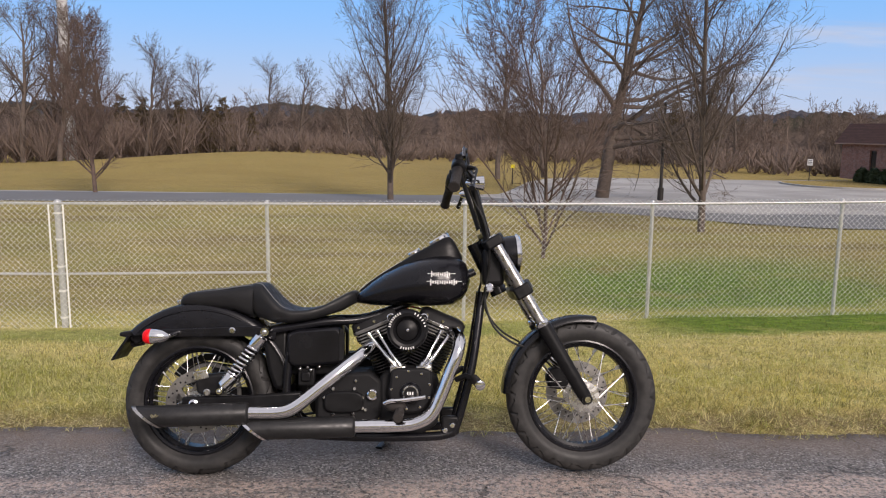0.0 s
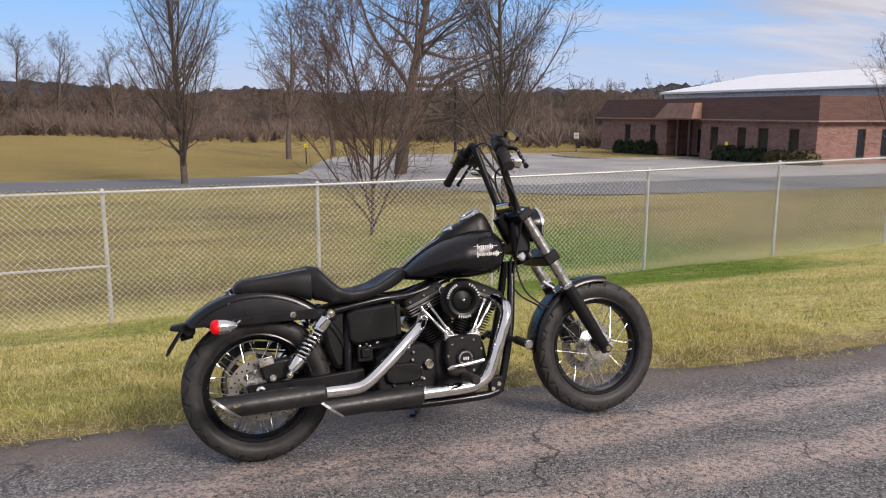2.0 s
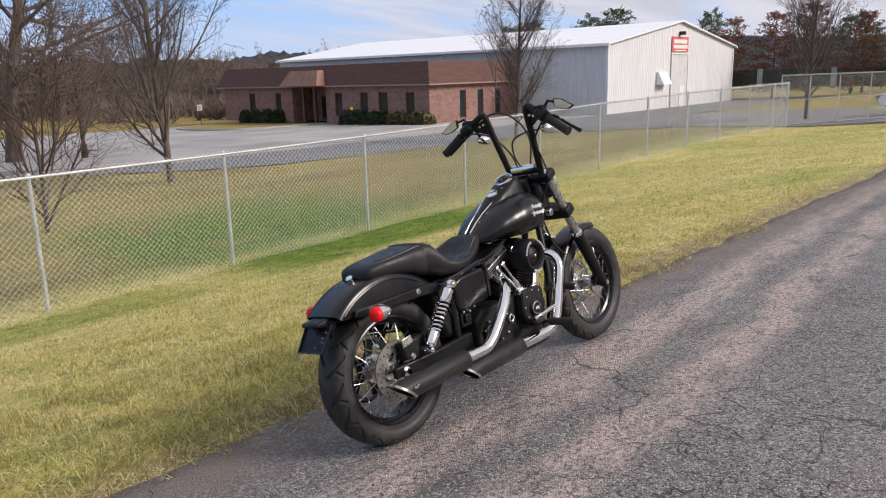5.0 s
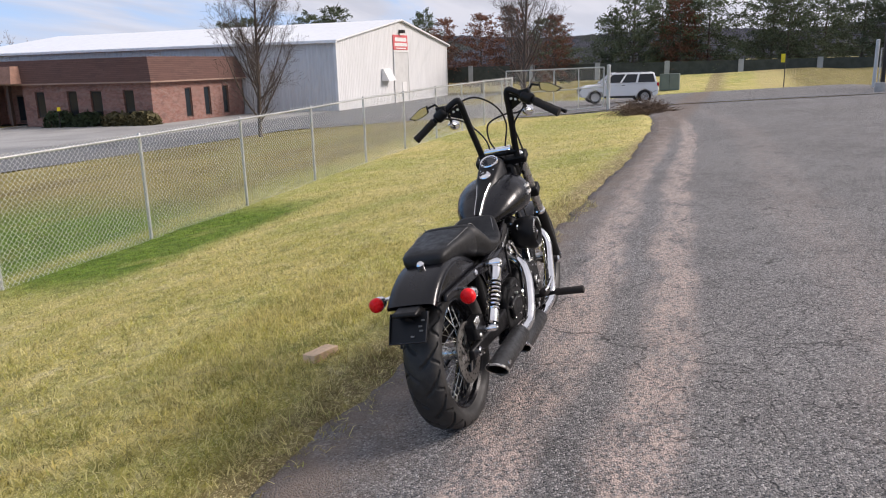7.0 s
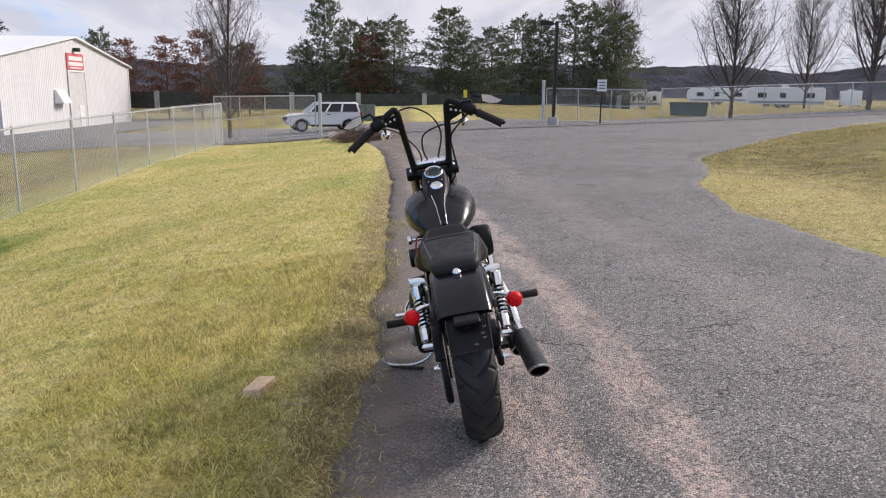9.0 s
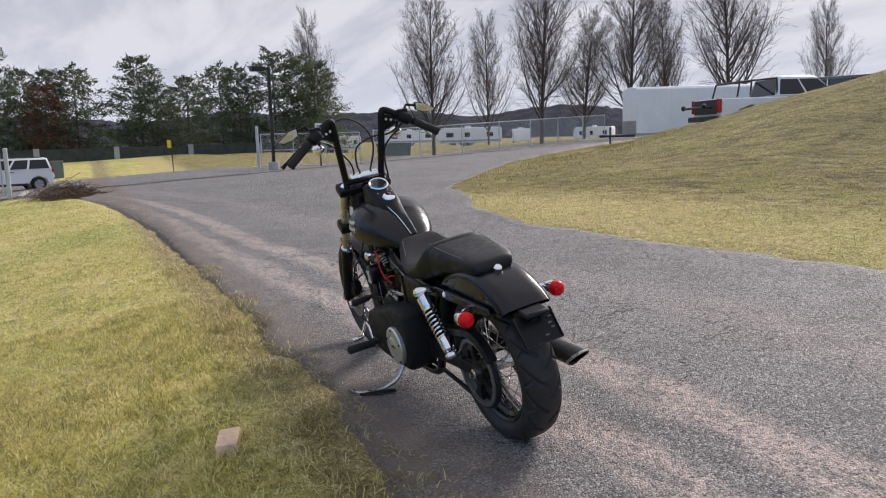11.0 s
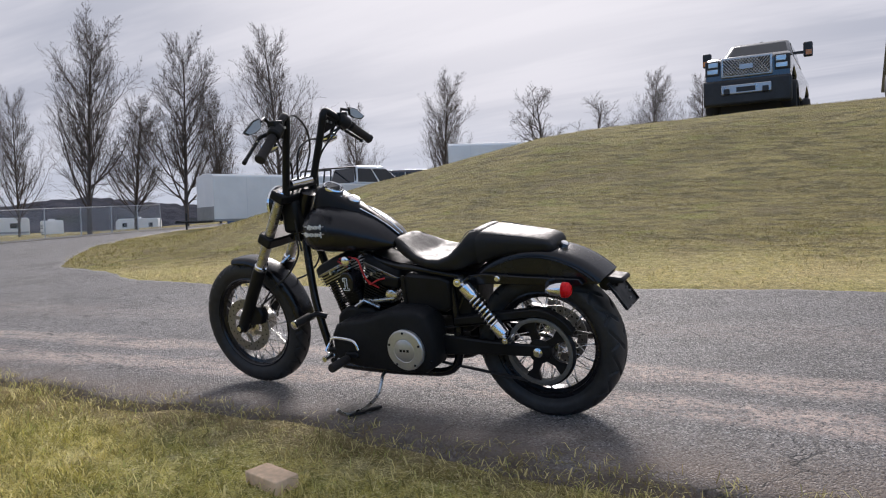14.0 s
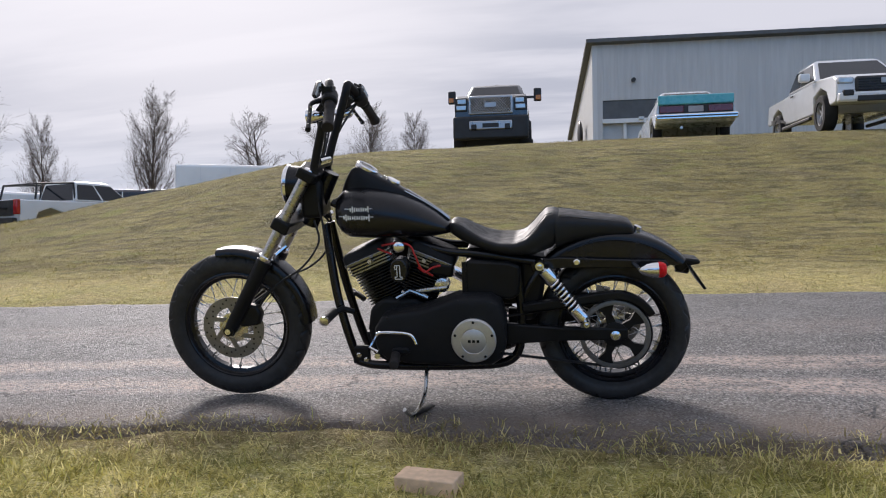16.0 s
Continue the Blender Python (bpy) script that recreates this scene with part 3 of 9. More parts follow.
LOT_X = [-120, -15.7, 1.1, 5.2, 9.3, 11.9, 14.5, 18.6, 23.6, 30.7, 40.8, 75]
LOT_LO = [36.5, 32.1, 33.0, 30.3, 27.2, 24.1, 22.4, 21.8, 21.3, 21.0, 20.8, 21.0]
LOT_HI = [44, 39.6, 38.6, 40, 56, 62, 66, 66, 65, 64, 60, 58]
gx = spread([(-3000, 600), (-300, 40), (-60, 4), (-14, 0.5), (-5, 0.22), (9, 0.22), (20, 0.5), (60, 2), (150, 12), (600, 120), (3000, 600)])
gy = spread([(-3000, 600), (-300, 40), (-70, 3), (-18, 0.4), (-4, 0.25), (3, 0.14), (9, 0.3), (14, 0.6), (50, 2.5), (150, 10), (600, 120), (3000, 600)])
GX, GY = np.meshgrid(gx, gy, indexing="ij")
on_road = (GY > np.interp(GX, SOUTH_X, SOUTH_Y) + 0.15) & (GY < np.interp(GX, NORTH_X, NORTH_Y) - 0.12) & (GX < 31.5)
GZ = height(GX, GY)
lumps = np.where((np.abs(GX) < 40) & (np.abs(GY) < 40), 1.0, 0.0)
into = np.maximum(GY - np.interp(GX, NORTH_X, NORTH_Y), np.interp(GX, SOUTH_X, SOUTH_Y) - GY)
into = into + 0.02 * np.sin(GX * 9.1) + 0.02 * np.sin(GX * 2.7 + 0.6)
wave = np.sin(GX * 2.1 + 1.3 * np.sin(GY * 1.7)) * np.sin(GY * 2.7 + 0.7 * np.sin(GX * 1.9))
GZ = GZ + lumps * 0.012 * wave + (0.085 * smooth(-0.16, 0.05, into) - 0.08) * (GX < 31.5) * (GY > -40) * (GY < 40) + (~on_road) * 0.012 * smooth(0, 0.5, np.abs(GY - np.interp(GX, NORTH_X, NORTH_Y))) * (GX < 31)
lot_in = np.minimum(GY - np.interp(GX, LOT_X, LOT_LO), np.interp(GX, LOT_X, LOT_HI) - GY)
GZ = GZ - 0.16 * smooth(0.2, 2.2, lot_in) * (np.abs(GX) < 75)
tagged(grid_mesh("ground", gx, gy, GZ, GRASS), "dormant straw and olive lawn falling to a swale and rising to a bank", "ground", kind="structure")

rx = spread([(-120, 6), (-12, 0.5), (-5, 0.1), (9, 0.1), (16, 0.4), (31.6, 0.6)])
edge = np.array([noise.noise((x * 2.3, 0.4, 7.7)) * 0.10 + noise.noise((x * 9.0, 2.4, 1.7)) * 0.045 for x in rx])
edge2 = np.array([noise.noise((x * 1.7, 5.4, 7.7)) * 0.12 + noise.noise((x * 8.0, 9.4, 1.7)) * 0.05 for x in rx])
lo, hi = np.interp(rx, SOUTH_X, SOUTH_Y) + edge2, np.interp(rx, NORTH_X, NORTH_Y) + edge
across = np.concatenate([[0.0, 0.012], np.linspace(0.04, 0.96, 22), [0.988, 1.0]])
RY = lo[:, None] + (hi - lo)[:, None] * across[None, :]
RX = np.repeat(rx[:, None], len(across), 1)
RZ = height(RX, RY) + 0.005 + 0.006 * np.sin(RX * 1.1) * np.sin(RY * 1.9)
RZ[:, 0] -= 0.10
RZ[:, -1] -= 0.10
tagged(grid_mesh("road", rx, RY, RZ, ASPHALT), "weathered cracked asphalt lane with pale gritty wheel tracks", "road", kind="structure")

# the apron past the lane, where it meets the gates
ax, ay = np.linspace(31.6, 50, 30), np.linspace(-40, 23, 60)
AX, AY = np.meshgrid(ax, ay, indexing="ij")
tagged(grid_mesh("road_east", ax, ay, height(AX, AY) + 0.03 + 0.0 * AX, ASPHALT), "grey asphalt apron in front of the yard gates", "road", kind="structure")

# the car park and its drive beyond the meadow
lx = spread([(-120, 6), (-15, 1.0), (30, 1.0), (75, 3)])
lt = np.linspace(0, 1, 24)
LY = np.interp(lx, LOT_X, LOT_LO)[:, None] * (1 - lt) + np.interp(lx, LOT_X, LOT_HI)[:, None] * lt
LX = np.repeat(lx[:, None], 24, 1)
tagged(grid_mesh("car_park", lx, LY, height(LX, LY) + 0.035, LOT), "pale asphalt car park with a darker sealed drive", "car park", kind="structure")

# ---- the motorcycle, built upright and leaned onto its stand ----
# x forward, y to its left, z up; its base is midway between the tyres
bike = thing("motorcycle", "black custom cruiser motorcycle leaning on its kickstand on the asphalt", "motorcycle", place=pose(0, -0.059, 0.037, -10.65, 0, 0))
FRONT, REAR = (0.812, 0.326), (-0.818, 0.312)


def across(x, z, y=0.0):
    """A frame whose local z axis runs along the axle, to the left."""
    return Matrix.Translation((x, y, z)) @ Matrix.Rotation(radians(-90), 4, "X")


def curve_at(stops, x):
    return float(np.interp(x, [s[0] for s in stops], [s[1] for s in stops]))


def soft(pts, n=6):
    """A smooth run of points through pts (Catmull-Rom)."""
    p = [Vector(q) for q in pts]
    p = [p[0] * 2 - p[1]] + p + [p[-1] * 2 - p[-2]]
    out = []
    for i in range(1, len(p) - 2):
        for k in range(n):
            t = k / n
            out.append(0.5 * ((2 * p[i]) + (p[i + 1] - p[i - 1]) * t + (2 * p[i - 1] - 5 * p[i] + 4 * p[i + 1] - p[i + 2]) * t * t + (3 * p[i] - p[i - 1] - 3 * p[i + 1] + p[i + 2]) * t ** 3))
    return out + [p[-2]]


def rod(pts, r, seg=10, n=6):
    m = Mesh()
    m.tube(soft(pts, n) if n else pts, r, seg)
    return m


def disc(x, z, y0, y1, r, bevel=0.004, seg=36):
    """A round plate across the bike, from y0 to y1 (its outer face)."""
    m = Mesh()
    s = 1 if y1 > y0 else -1
    b = min(bevel, abs(y1 - y0) / 2, r / 2)
    m.m = across(x, z)
    m.lathe([(r, y0), (r, y1 - s * b), (r - b, y1), (0.0001, y1)], seg)
    return m


def tyre_mesh(R, rb, half, grooves, bite):
    """A tyre whose tread carries curved slashes."""
    n_round, n_side = 560, 44
    u = np.arange(n_round) / n_round
    v = np.linspace(-1, 1, n_side)
    U, V = np.meshgrid(u, v, indexing="ij")
    crown = (R - rb)
    prof_r = R - crown * 0.42 * np.abs(V) ** 2.6
    prof_y = half * np.sin(V * 1.35) / math.sin(1.35)
    phase = U * grooves + np.where(V > 0, 0.5, 0.0) + 1.05 * np.abs(V) ** 1.3
    frac = phase - np.floor(phase)
    cut = (frac < 0.15) & (np.abs(V) > 0.06) & (np.abs(V) < 0.90)
    phase2 = U * grooves + np.where(V > 0, 0.0, 0.5) - 0.4 * np.abs(V)
    f2 = phase2 - np.floor(phase2)
    cut |= (f2 < 0.11) & (np.abs(V) > 0.50) & (np.abs(V) < 0.93)
    r = prof_r - bite * cut
    a = 2 * np.pi * U
    pts = np.stack([r * np.cos(a), prof_y, r * np.sin(a)], -1)
    wall_r = [R - crown * 0.42, R - crown * 0.62, R - crown * 0.85, rb + 0.006, rb - 0.006]
    wall_y = [half, half * 1.02, half * 0.94, half * 0.80, half * 0.70]
    left = np.stack([np.stack([q * np.cos(a[:, 0]), np.full(n_round, -y), q * np.sin(a[:, 0])], -1) for q, y in zip(wall_r[::-1], wall_y[::-1])], 1)
    right = np.stack([np.stack([q * np.cos(a[:, 0]), np.full(n_round, y), q * np.sin(a[:, 0])], -1) for q, y in zip(wall_r, wall_y)], 1)
    grid = np.concatenate([left[:, :-1], pts, right[:, 1:]], 1)
    k = grid.shape[1]
    i = np.arange(n_round * k).reshape(n_round, k)
    j = np.roll(i, -1, axis=0)
    f = np.stack([i[:, :-1], i[:, 1:], j[:, 1:], j[:, :-1]], -1).reshape(-1, 4)
    return grid.reshape(-1, 3), f


def wheel(name, label, centre, R, rim, half, spokes, grooves, hub_r):
    x, z = centre
    m = Mesh()
    m.m = across(x, z)
    m.lathe([(0.012, -0.075), (hub_r, -0.07), (hub_r, -0.058), (0.026, -0.05), (0.024, 0.05), (hub_r, 0.058), (hub_r, 0.07), (0.012, 0.075)], 36)
    hub = part(name, m, ALLOY, bike, label)
    v, f = tyre_mesh(R, rim + 0.004, half, grooves, 0.0085)
    tyre = arrays_mesh("tyre", v + np.array([x, 0, z]), f, TREAD, hub)
    tyre["label"] = "black rubber tyre with curved tread grooves"
    m = Mesh()
    m.m = across(x, z)
    w = half * 0.72
    m.lathe([(rim + 0.008, -w), (rim - 0.003, -w - 0.004), (rim - 0.012, -w + 0.004), (rim - 0.014, -w * 0.62), (rim - 0.026, -w * 0.45), (rim - 0.028, w * 0.45), (rim - 0.014, w * 0.62), (rim - 0.012, w - 0.004), (rim - 0.003, w + 0.004), (rim + 0.008, w), (rim - 0.004, w * 0.5), (rim - 0.004, -w * 0.5)], 72, closed=True)
    part("rim", m, BLACK_PAINT, hub, "gloss black laced rim")
    for side in (-1, 1):
        for lean_ in (-1, 1):
            m = Mesh()
            a = radians(13.5) * lean_
            m.tube([((hub_r - 0.006), side * (0.064 + 0.004 * lean_), 0), ((rim - 0.024) * math.cos(a * 2.6), side * 0.012, (rim - 0.024) * math.sin(a * 2.6))], 0.0019, 6)
            m.tube([((rim - 0.045) * math.cos(a * 2.45), side * 0.016, (rim - 0.045) * math.sin(a * 2.45)), ((rim - 0.024) * math.cos(a * 2.6), side * 0.012, (rim - 0.024) * math.sin(a * 2.6))], 0.0036, 6)
            me = data_of("spoke", m, STEEL)
            for k in range(spokes // 4):
                s = new("spoke", me)
                s.parent = hub
                s.matrix_basis = Matrix.Translation((x, 0, z)) @ Matrix.Rotation(2 * math.pi * (k + 0.25 * (lean_ > 0) + 0.125 * (side > 0)) / (spokes // 4), 4, "Y")
    return hub


front_wheel = wheel("front_wheel", "laced front wheel with polished hub", FRONT, 0.326, 0.236, 0.052, 40, 22, 0.066)
rear_wheel = wheel("rear_wheel", "laced rear wheel with a wide tyre", REAR, 0.312, 0.226, 0.078, 40, 17, 0.060)


def rotor(centre, r, y, holes, parent):
    m = Mesh()
    m.m = across(*centre)
    t = 0.0028
    m.lathe([(r, y - t), (r, y + t), (r * 0.66, y + t), (r * 0.66, y - t)], 64, closed=True)
    for k in range(6):
        a = 2 * math.pi * k / 6
        b = a + 0.5
        m.loft([[(q * math.cos(c) , q * math.sin(c), h) for q, c in ((0.05, a), (r * 0.68, b), (r * 0.68, b + 0.22), (0.05, a + 0.5))] for h in (y - t * 0.8, y + t * 0.8)])
    d = part("brake_disc", m, ROTOR, parent, "drilled steel brake disc")
    m = Mesh()
    for k in range(holes):
        a, q = 2 * math.pi * k / holes, r * (0.74 + 0.085 * (k % 3))
        m.m = across(centre[0] + q * math.cos(a), centre[1] + q * math.sin(a))
        m.lathe([(0.0042, y - t - 0.0006), (0.0042, y + t + 0.0006)], 8)
    tagged(part("drilling", m, BLACK_SATIN, d), kind="stuff")
    return d


rotor(FRONT, 0.138, 0.072, 36, front_wheel)
rotor(REAR, 0.128, -0.088, 36, rear_wheel)

# fork, clamps and headlight
TOP, LOW = Vector((0.412, 0, 1.0)), Vector((0.812, 0, 0.326))
way = (LOW - TOP).normalized()
for s in (-1, 1):
    y = Vector((0, s * 0.107, 0))
    m = Mesh()
    m.tube([TOP + y, TOP + y + way * 0.42], 0.0245, 20)
    leg = part("fork_leg", m, FORK_TUBE, bike, "satin grey upper fork tube")
    m = Mesh()
    m.tube([TOP + y + way * d for d in (0.425, 0.43, 0.47, 0.64, 0.76, 0.80)], [0.026, 0.033, 0.032, 0.030, 0.029, 0.024], 20)
    m.tube([LOW + y * 0.72, LOW + y * 1.25], 0.022, 16)
    part("fork_slider", m, BLACK_SATIN, leg, "black lower fork slider")
    m = Mesh()
    m.tube([TOP + y + way * d for d in (0.405, 0.41, 0.425, 0.43)], [0.026, 0.031, 0.031, 0.027], 20)
    part("dust_seal", m, CHROME, leg)
    m = Mesh()
    m.tube([TOP + y - way * 0.012, TOP + y - way * 0.004, TOP + y + way * 0.004], [0.016, 0.024, 0.026], 16)
    part("fork_cap", m, CHROME, leg)
    m = Mesh()
    m.tube([LOW + y * 1.25, LOW + y * 1.32], 0.013, 8)
    part("axle_nut", m, CHROME, leg)
for name, d, t in (("upper_clamp", 0.015, 0.022), ("lower_clamp", 0.255, 0.026)):
    c = TOP + way * d
    m = Mesh()
    m.m = Matrix.Translation(c) @ way.to_track_quat("Z", "Y").to_matrix().to_4x4()
    ring = [(-0.04, -0.145), (0.035, -0.145), (0.045, -0.07), (0.06, 0.0), (0.045, 0.07), (0.035, 0.145), (-0.04, 0.145), (-0.045, 0.05), (-0.045, -0.05)]
    m.m = Matrix.Translation(c) @ Matrix.Rotation(math.atan2(way.x, -way.z) * -1, 4, "Y")
    m.prism([(a, b) for a, b in ring], -t, t, "z")
    part(name, m, BLACK_SATIN, bike, bevel=0.008)
m = Mesh()
m.tube([(0.345, 0, 0.985), (0.455, 0, 0.765)], 0.036, 20)
part("steering_head", m, BLACK_PAINT, bike)
m = Mesh()
m.m = Matrix.Translation((0.478, 0, 0.935)) @ Matrix.Rotation(radians(87), 4, "Y")
m.lathe([(0.004, -0.075), (0.04, -0.068), (0.064, -0.045), (0.077, -0.01), (0.081, 0.03), (0.082, 0.05), (0.077, 0.05), (0.0, 0.03)], 36)
lamp = part("headlight", m, BLACK_PAINT, bike, "round black headlight bucket")
m = Mesh()
m.m = Matrix.Translation((0.478, 0, 0.935)) @ Matrix.Rotation(radians(87), 4, "Y")
m.lathe([(0.076, 0.046), (0.086, 0.046), (0.087, 0.058), (0.080, 0.066), (0.074, 0.062)], 40, closed=True)
part("trim_ring", m, CHROME, lamp)
m = Mesh()
m.m = Matrix.Translation((0.478, 0, 0.935)) @ Matrix.Rotation(radians(87), 4, "Y")
m.lathe([(0.078, 0.056), (0.06, 0.066), (0.03, 0.073), (0.0001, 0.075)], 36)
part("lens", m, CLEAR_LENS, lamp)
m = Mesh()
m.tube([(0.44, 0, 0.87), (0.45, 0, 0.82), (0.47, 0, 0.79)], 0.016, 10)
part("bracket", m, BLACK_SATIN, lamp)
m = Mesh()
m.m = across(0.400, 0.792)
m.lathe([(0.017, -0.09), (0.019, -0.118), (0.012, -0.124), (0.0, -0.124)], 20)
part("steering_lock", m, CHROME, bike)
m = Mesh()
m.box(0.375, 0.47, -0.075, 0.075, 0.80, 0.96)
part("wiring_box", m, BLACK_SATIN, bike, bevel=0.02)

# handlebar with its controls
bars_ = []
for s in (-1, 1):
    run = soft([(0.392, s * 0.100, 0.985), (0.383, s * 0.100, 1.035), (0.335, s * 0.118, 1.19), (0.296, s * 0.130, 1.315)], 5) + soft([(0.292, s * 0.133, 1.334), (0.286, s * 0.155, 1.345), (0.262, s * 0.250, 1.285), (0.234, s * 0.395, 1.188)], 5)
    m = Mesh()
    m.tube(run, 0.0175, 14)
    bars_.append(m)
bars_[0].add(bars_[1].v, bars_[1].f)
bars_[0].tube([(0.384, -0.11, 1.022), (0.384, 0.11, 1.022)], 0.017, 14)
handlebar = part("handlebar", bars_[0], BLACK_SATIN, bike, "tall black drilled ape handlebar")
m = Mesh()
m.tube([(0.384, -0.075, 1.036), (0.384, 0.075, 1.036)], 0.022, 16)
part("riser_clamp", m, CHROME, handlebar)
for s in (-1, 1):
    m = Mesh()
    m.loft([[(0.30, s * 0.134, 1.31), (0.287, s * 0.152, 1.325), (0.268, s * 0.235, 1.285), (0.322, s * 0.122, 1.235)], [(0.306, s * 0.134, 1.31), (0.293, s * 0.152, 1.325), (0.274, s * 0.235, 1.285), (0.328, s * 0.122, 1.235)]])
    gus = part("gusset", m, BLACK_SATIN, handlebar)
    m = Mesh()
    for k in range(3):
        a, b = Vector((0.298, s * 0.152, 1.300)), Vector((0.29, s * 0.20, 1.285))
        p = a + (b - a) * k / 2
        m.tube([p - Vector((0.012, 0, 0)), p + Vector((0.018, 0, 0))], 0.0065, 10)
    part("gusset_hole", m, ALLOY, gus)
    m = Mesh()
    a, b = Vector((0.252, s * 0.285, 1.262)), Vector((0.233, s * 0.402, 1.183))
    rings = [(0.0, 0.021), (0.02, 0.0235), (0.1, 0.0205), (0.9, 0.0205), (0.96, 0.024), (1.0, 0.022)]
    m.tube([a + (b - a) * t for t, r in rings], [r for t, r in rings], 16)
    part("grip", m, GRIP_RUBBER, handlebar, "dark rubber grip")
    m = Mesh()
    p = Vector((0.262, s * 0.247, 1.287))
    m.tube([p + (b - a) * t for t in (-0.28, -0.2, 0.16, 0.22)], [0.02, 0.032, 0.032, 0.024], 14)
    m.box(0.245, 0.29, s * 0.235 - 0.028, s * 0.235 + 0.028, 1.29, 1.335)
    part("switch_housing", m, BLACK_SATIN, handlebar, bevel=0.006)
    m = Mesh()
    m.tube(soft([(0.285, s * 0.235, 1.285), (0.325, s * 0.275, 1.272), (0.318, s * 0.33, 1.238), (0.300, s * 0.425, 1.178)], 5), [0.012, 0.012, 0.011, 0.010, 0.009, 0.009, 0.009, 0.008, 0.008, 0.008, 0.008, 0.008, 0.008, 0.008, 0.009, 0.011], 8)
    part("lever", m, BLACK_SATIN, handlebar, "drilled black hand lever")
    m = Mesh()
    for k in range(4):
        q = Vector((0.319, s * 0.31, 1.250)).lerp(Vector((0.304, s * 0.405, 1.19)), k / 3)
        m.tube([q - Vector((0, 0, 0.0105)), q + Vector((0, 0, 0.0105))], 0.004, 8)
    part("lever_hole", m, ALLOY, handlebar)
    m = Mesh()
    m.m = Matrix.Translation((0.345, s * 0.213, 1.222)) @ Matrix.Rotation(radians(92), 4, "Y")
    m.lathe([(0.004, -0.055), (0.016, -0.045), (0.026, -0.01), (0.029, 0.02), (0.0, 0.026)], 20)
    sig = part("turn_signal", m, CHROME, handlebar, "chrome bullet turn signal")
    m = Mesh()
    m.tube([(0.33, s * 0.213, 1.235), (0.29, s * 0.212, 1.285)], 0.008, 8)
    part("stalk", m, BLACK_SATIN, sig)
    # swept blade mirrors
    base = Vector((0.28, s * 0.255, 1.325))
    inner, tip = Vector((0.272, s * 0.315, 1.338)), Vector((0.266, s * 0.432, 1.300))
    m = Mesh()
    m.tube([base, base + Vector((0.008, s * 0.02, 0.025)), inner], [0.008, 0.007, 0.006], 8)
    stem = part("mirror", m, BLACK_SATIN, handlebar, "black blade mirror on a short stem")
    shape = [inner + Vector((0.0, 0, 0.016)), inner.lerp(tip, 0.4) + Vector((0, 0, 0.022)), tip, inner.lerp(tip, 0.75) + Vector((0, 0, -0.022)), inner.lerp(tip, 0.3) + Vector((0, 0, -0.030)), inner + Vector((0, 0, -0.022))]
    m = Mesh()
    m.loft([[p + Vector((0.009, 0, 0)) for p in shape], [p for p in shape]])
    part("mirror_shell", m, BLACK_PAINT, stem)
    mid_p = sum(shape, Vector()) / 6
    m = Mesh()
    m.loft([[mid_p + (p - mid_p) * 0.86 + Vector((-0.0022, 0, 0)) for p in shape], [mid_p + (p - mid_p) * 0.86 + Vector((-0.0005, 0, 0)) for p in shape]])
    part("mirror_glass", m, MIRROR, stem, smooth=0)
CABLE = surface("black_cable", (0.012, 0.012, 0.012), 0.5, vary=0.2)
runs = [
    [(0.288, 0.15, 1.335), (0.31, 0.05, 1.345), (0.335, -0.045, 1.28), (0.36, -0.08, 1.18), (0.385, -0.045, 1.06), (0.41, -0.02, 0.96)],
    [(0.275, -0.24, 1.27), (0.335, -0.17, 1.225), (0.355, -0.08, 1.225), (0.345, 0.015, 1.19), (0.36, 0.03, 1.10), (0.40, 0.0, 1.0), (0.43, 0.03, 0.9)],
    [(0.275, 0.24, 1.27), (0.34, 0.15, 1.23), (0.37, 0.06, 1.12), (0.39, 0.05, 1.02), (0.39, 0.07, 0.86), (0.36, 0.09, 0.72)],
    [(0.275, -0.24, 1.27), (0.325, -0.135, 1.17), (0.372, -0.13, 1.08), (0.395, -0.135, 0.98), (0.40, -0.08, 0.86), (0.37, -0.07, 0.72)],
    [(0.41, -0.05, 0.80), (0.385, -0.075, 0.74), (0.42, -0.085, 0.63), (0.50, -0.08, 0.56), (0.60, -0.03, 0.52), (0.72, 0.08, 0.42)],
]
for r in runs:
    part("cable", rod(r, 0.0048, 8), CABLE, handlebar if r[0][2] > 1 else bike)
part("brake_hose", rod([(0.42, 0.05, 0.79), (0.40, 0.075, 0.70), (0.47, 0.095, 0.60), (0.58, 0.10, 0.53), (0.66, 0.095, 0.45), (0.71, 0.09, 0.38)], 0.0045, 8), CABLE, bike)
m = Mesh()
m.m = across(0.735, 0.39)
m.prism([(-0.05, -0.04), (0.03, -0.055), (0.055, 0.0), (0.03, 0.055), (-0.05, 0.045), (-0.065, 0.0)], 0.055, 0.105, "z")
part("front_caliper", m, BLACK_SATIN, bike, bevel=0.01)


def arc_shell(centre, R, half, a0, a1, skirt, name, mat, label, n=40, lip=0.010):
    """A mudguard: an arc whose edges turn down to the radius skirt(angle)."""
    rings = []
    for i in range(n + 1):
        a = radians(a0 + (a1 - a0) * i / n)
        k = skirt(a)
        prof = [(k, half), (R - 0.030, half), (R - 0.012, half * 0.96), (R - 0.003, half * 0.82), (R, half * 0.5), (R + 0.001, 0)]
        prof = prof + [(r, -y) for r, y in prof[-2::-1]]
        inner = [(max(r - 0.004, k), y * 0.965) for r, y in prof[::-1]]
        rings.append([(centre[0] + r * math.cos(a), y, centre[1] + r * math.sin(a)) for r, y in prof + inner])
    m = Mesh()
    m.loft(rings)
    return part(name, m, mat, bike, label, smooth=50)


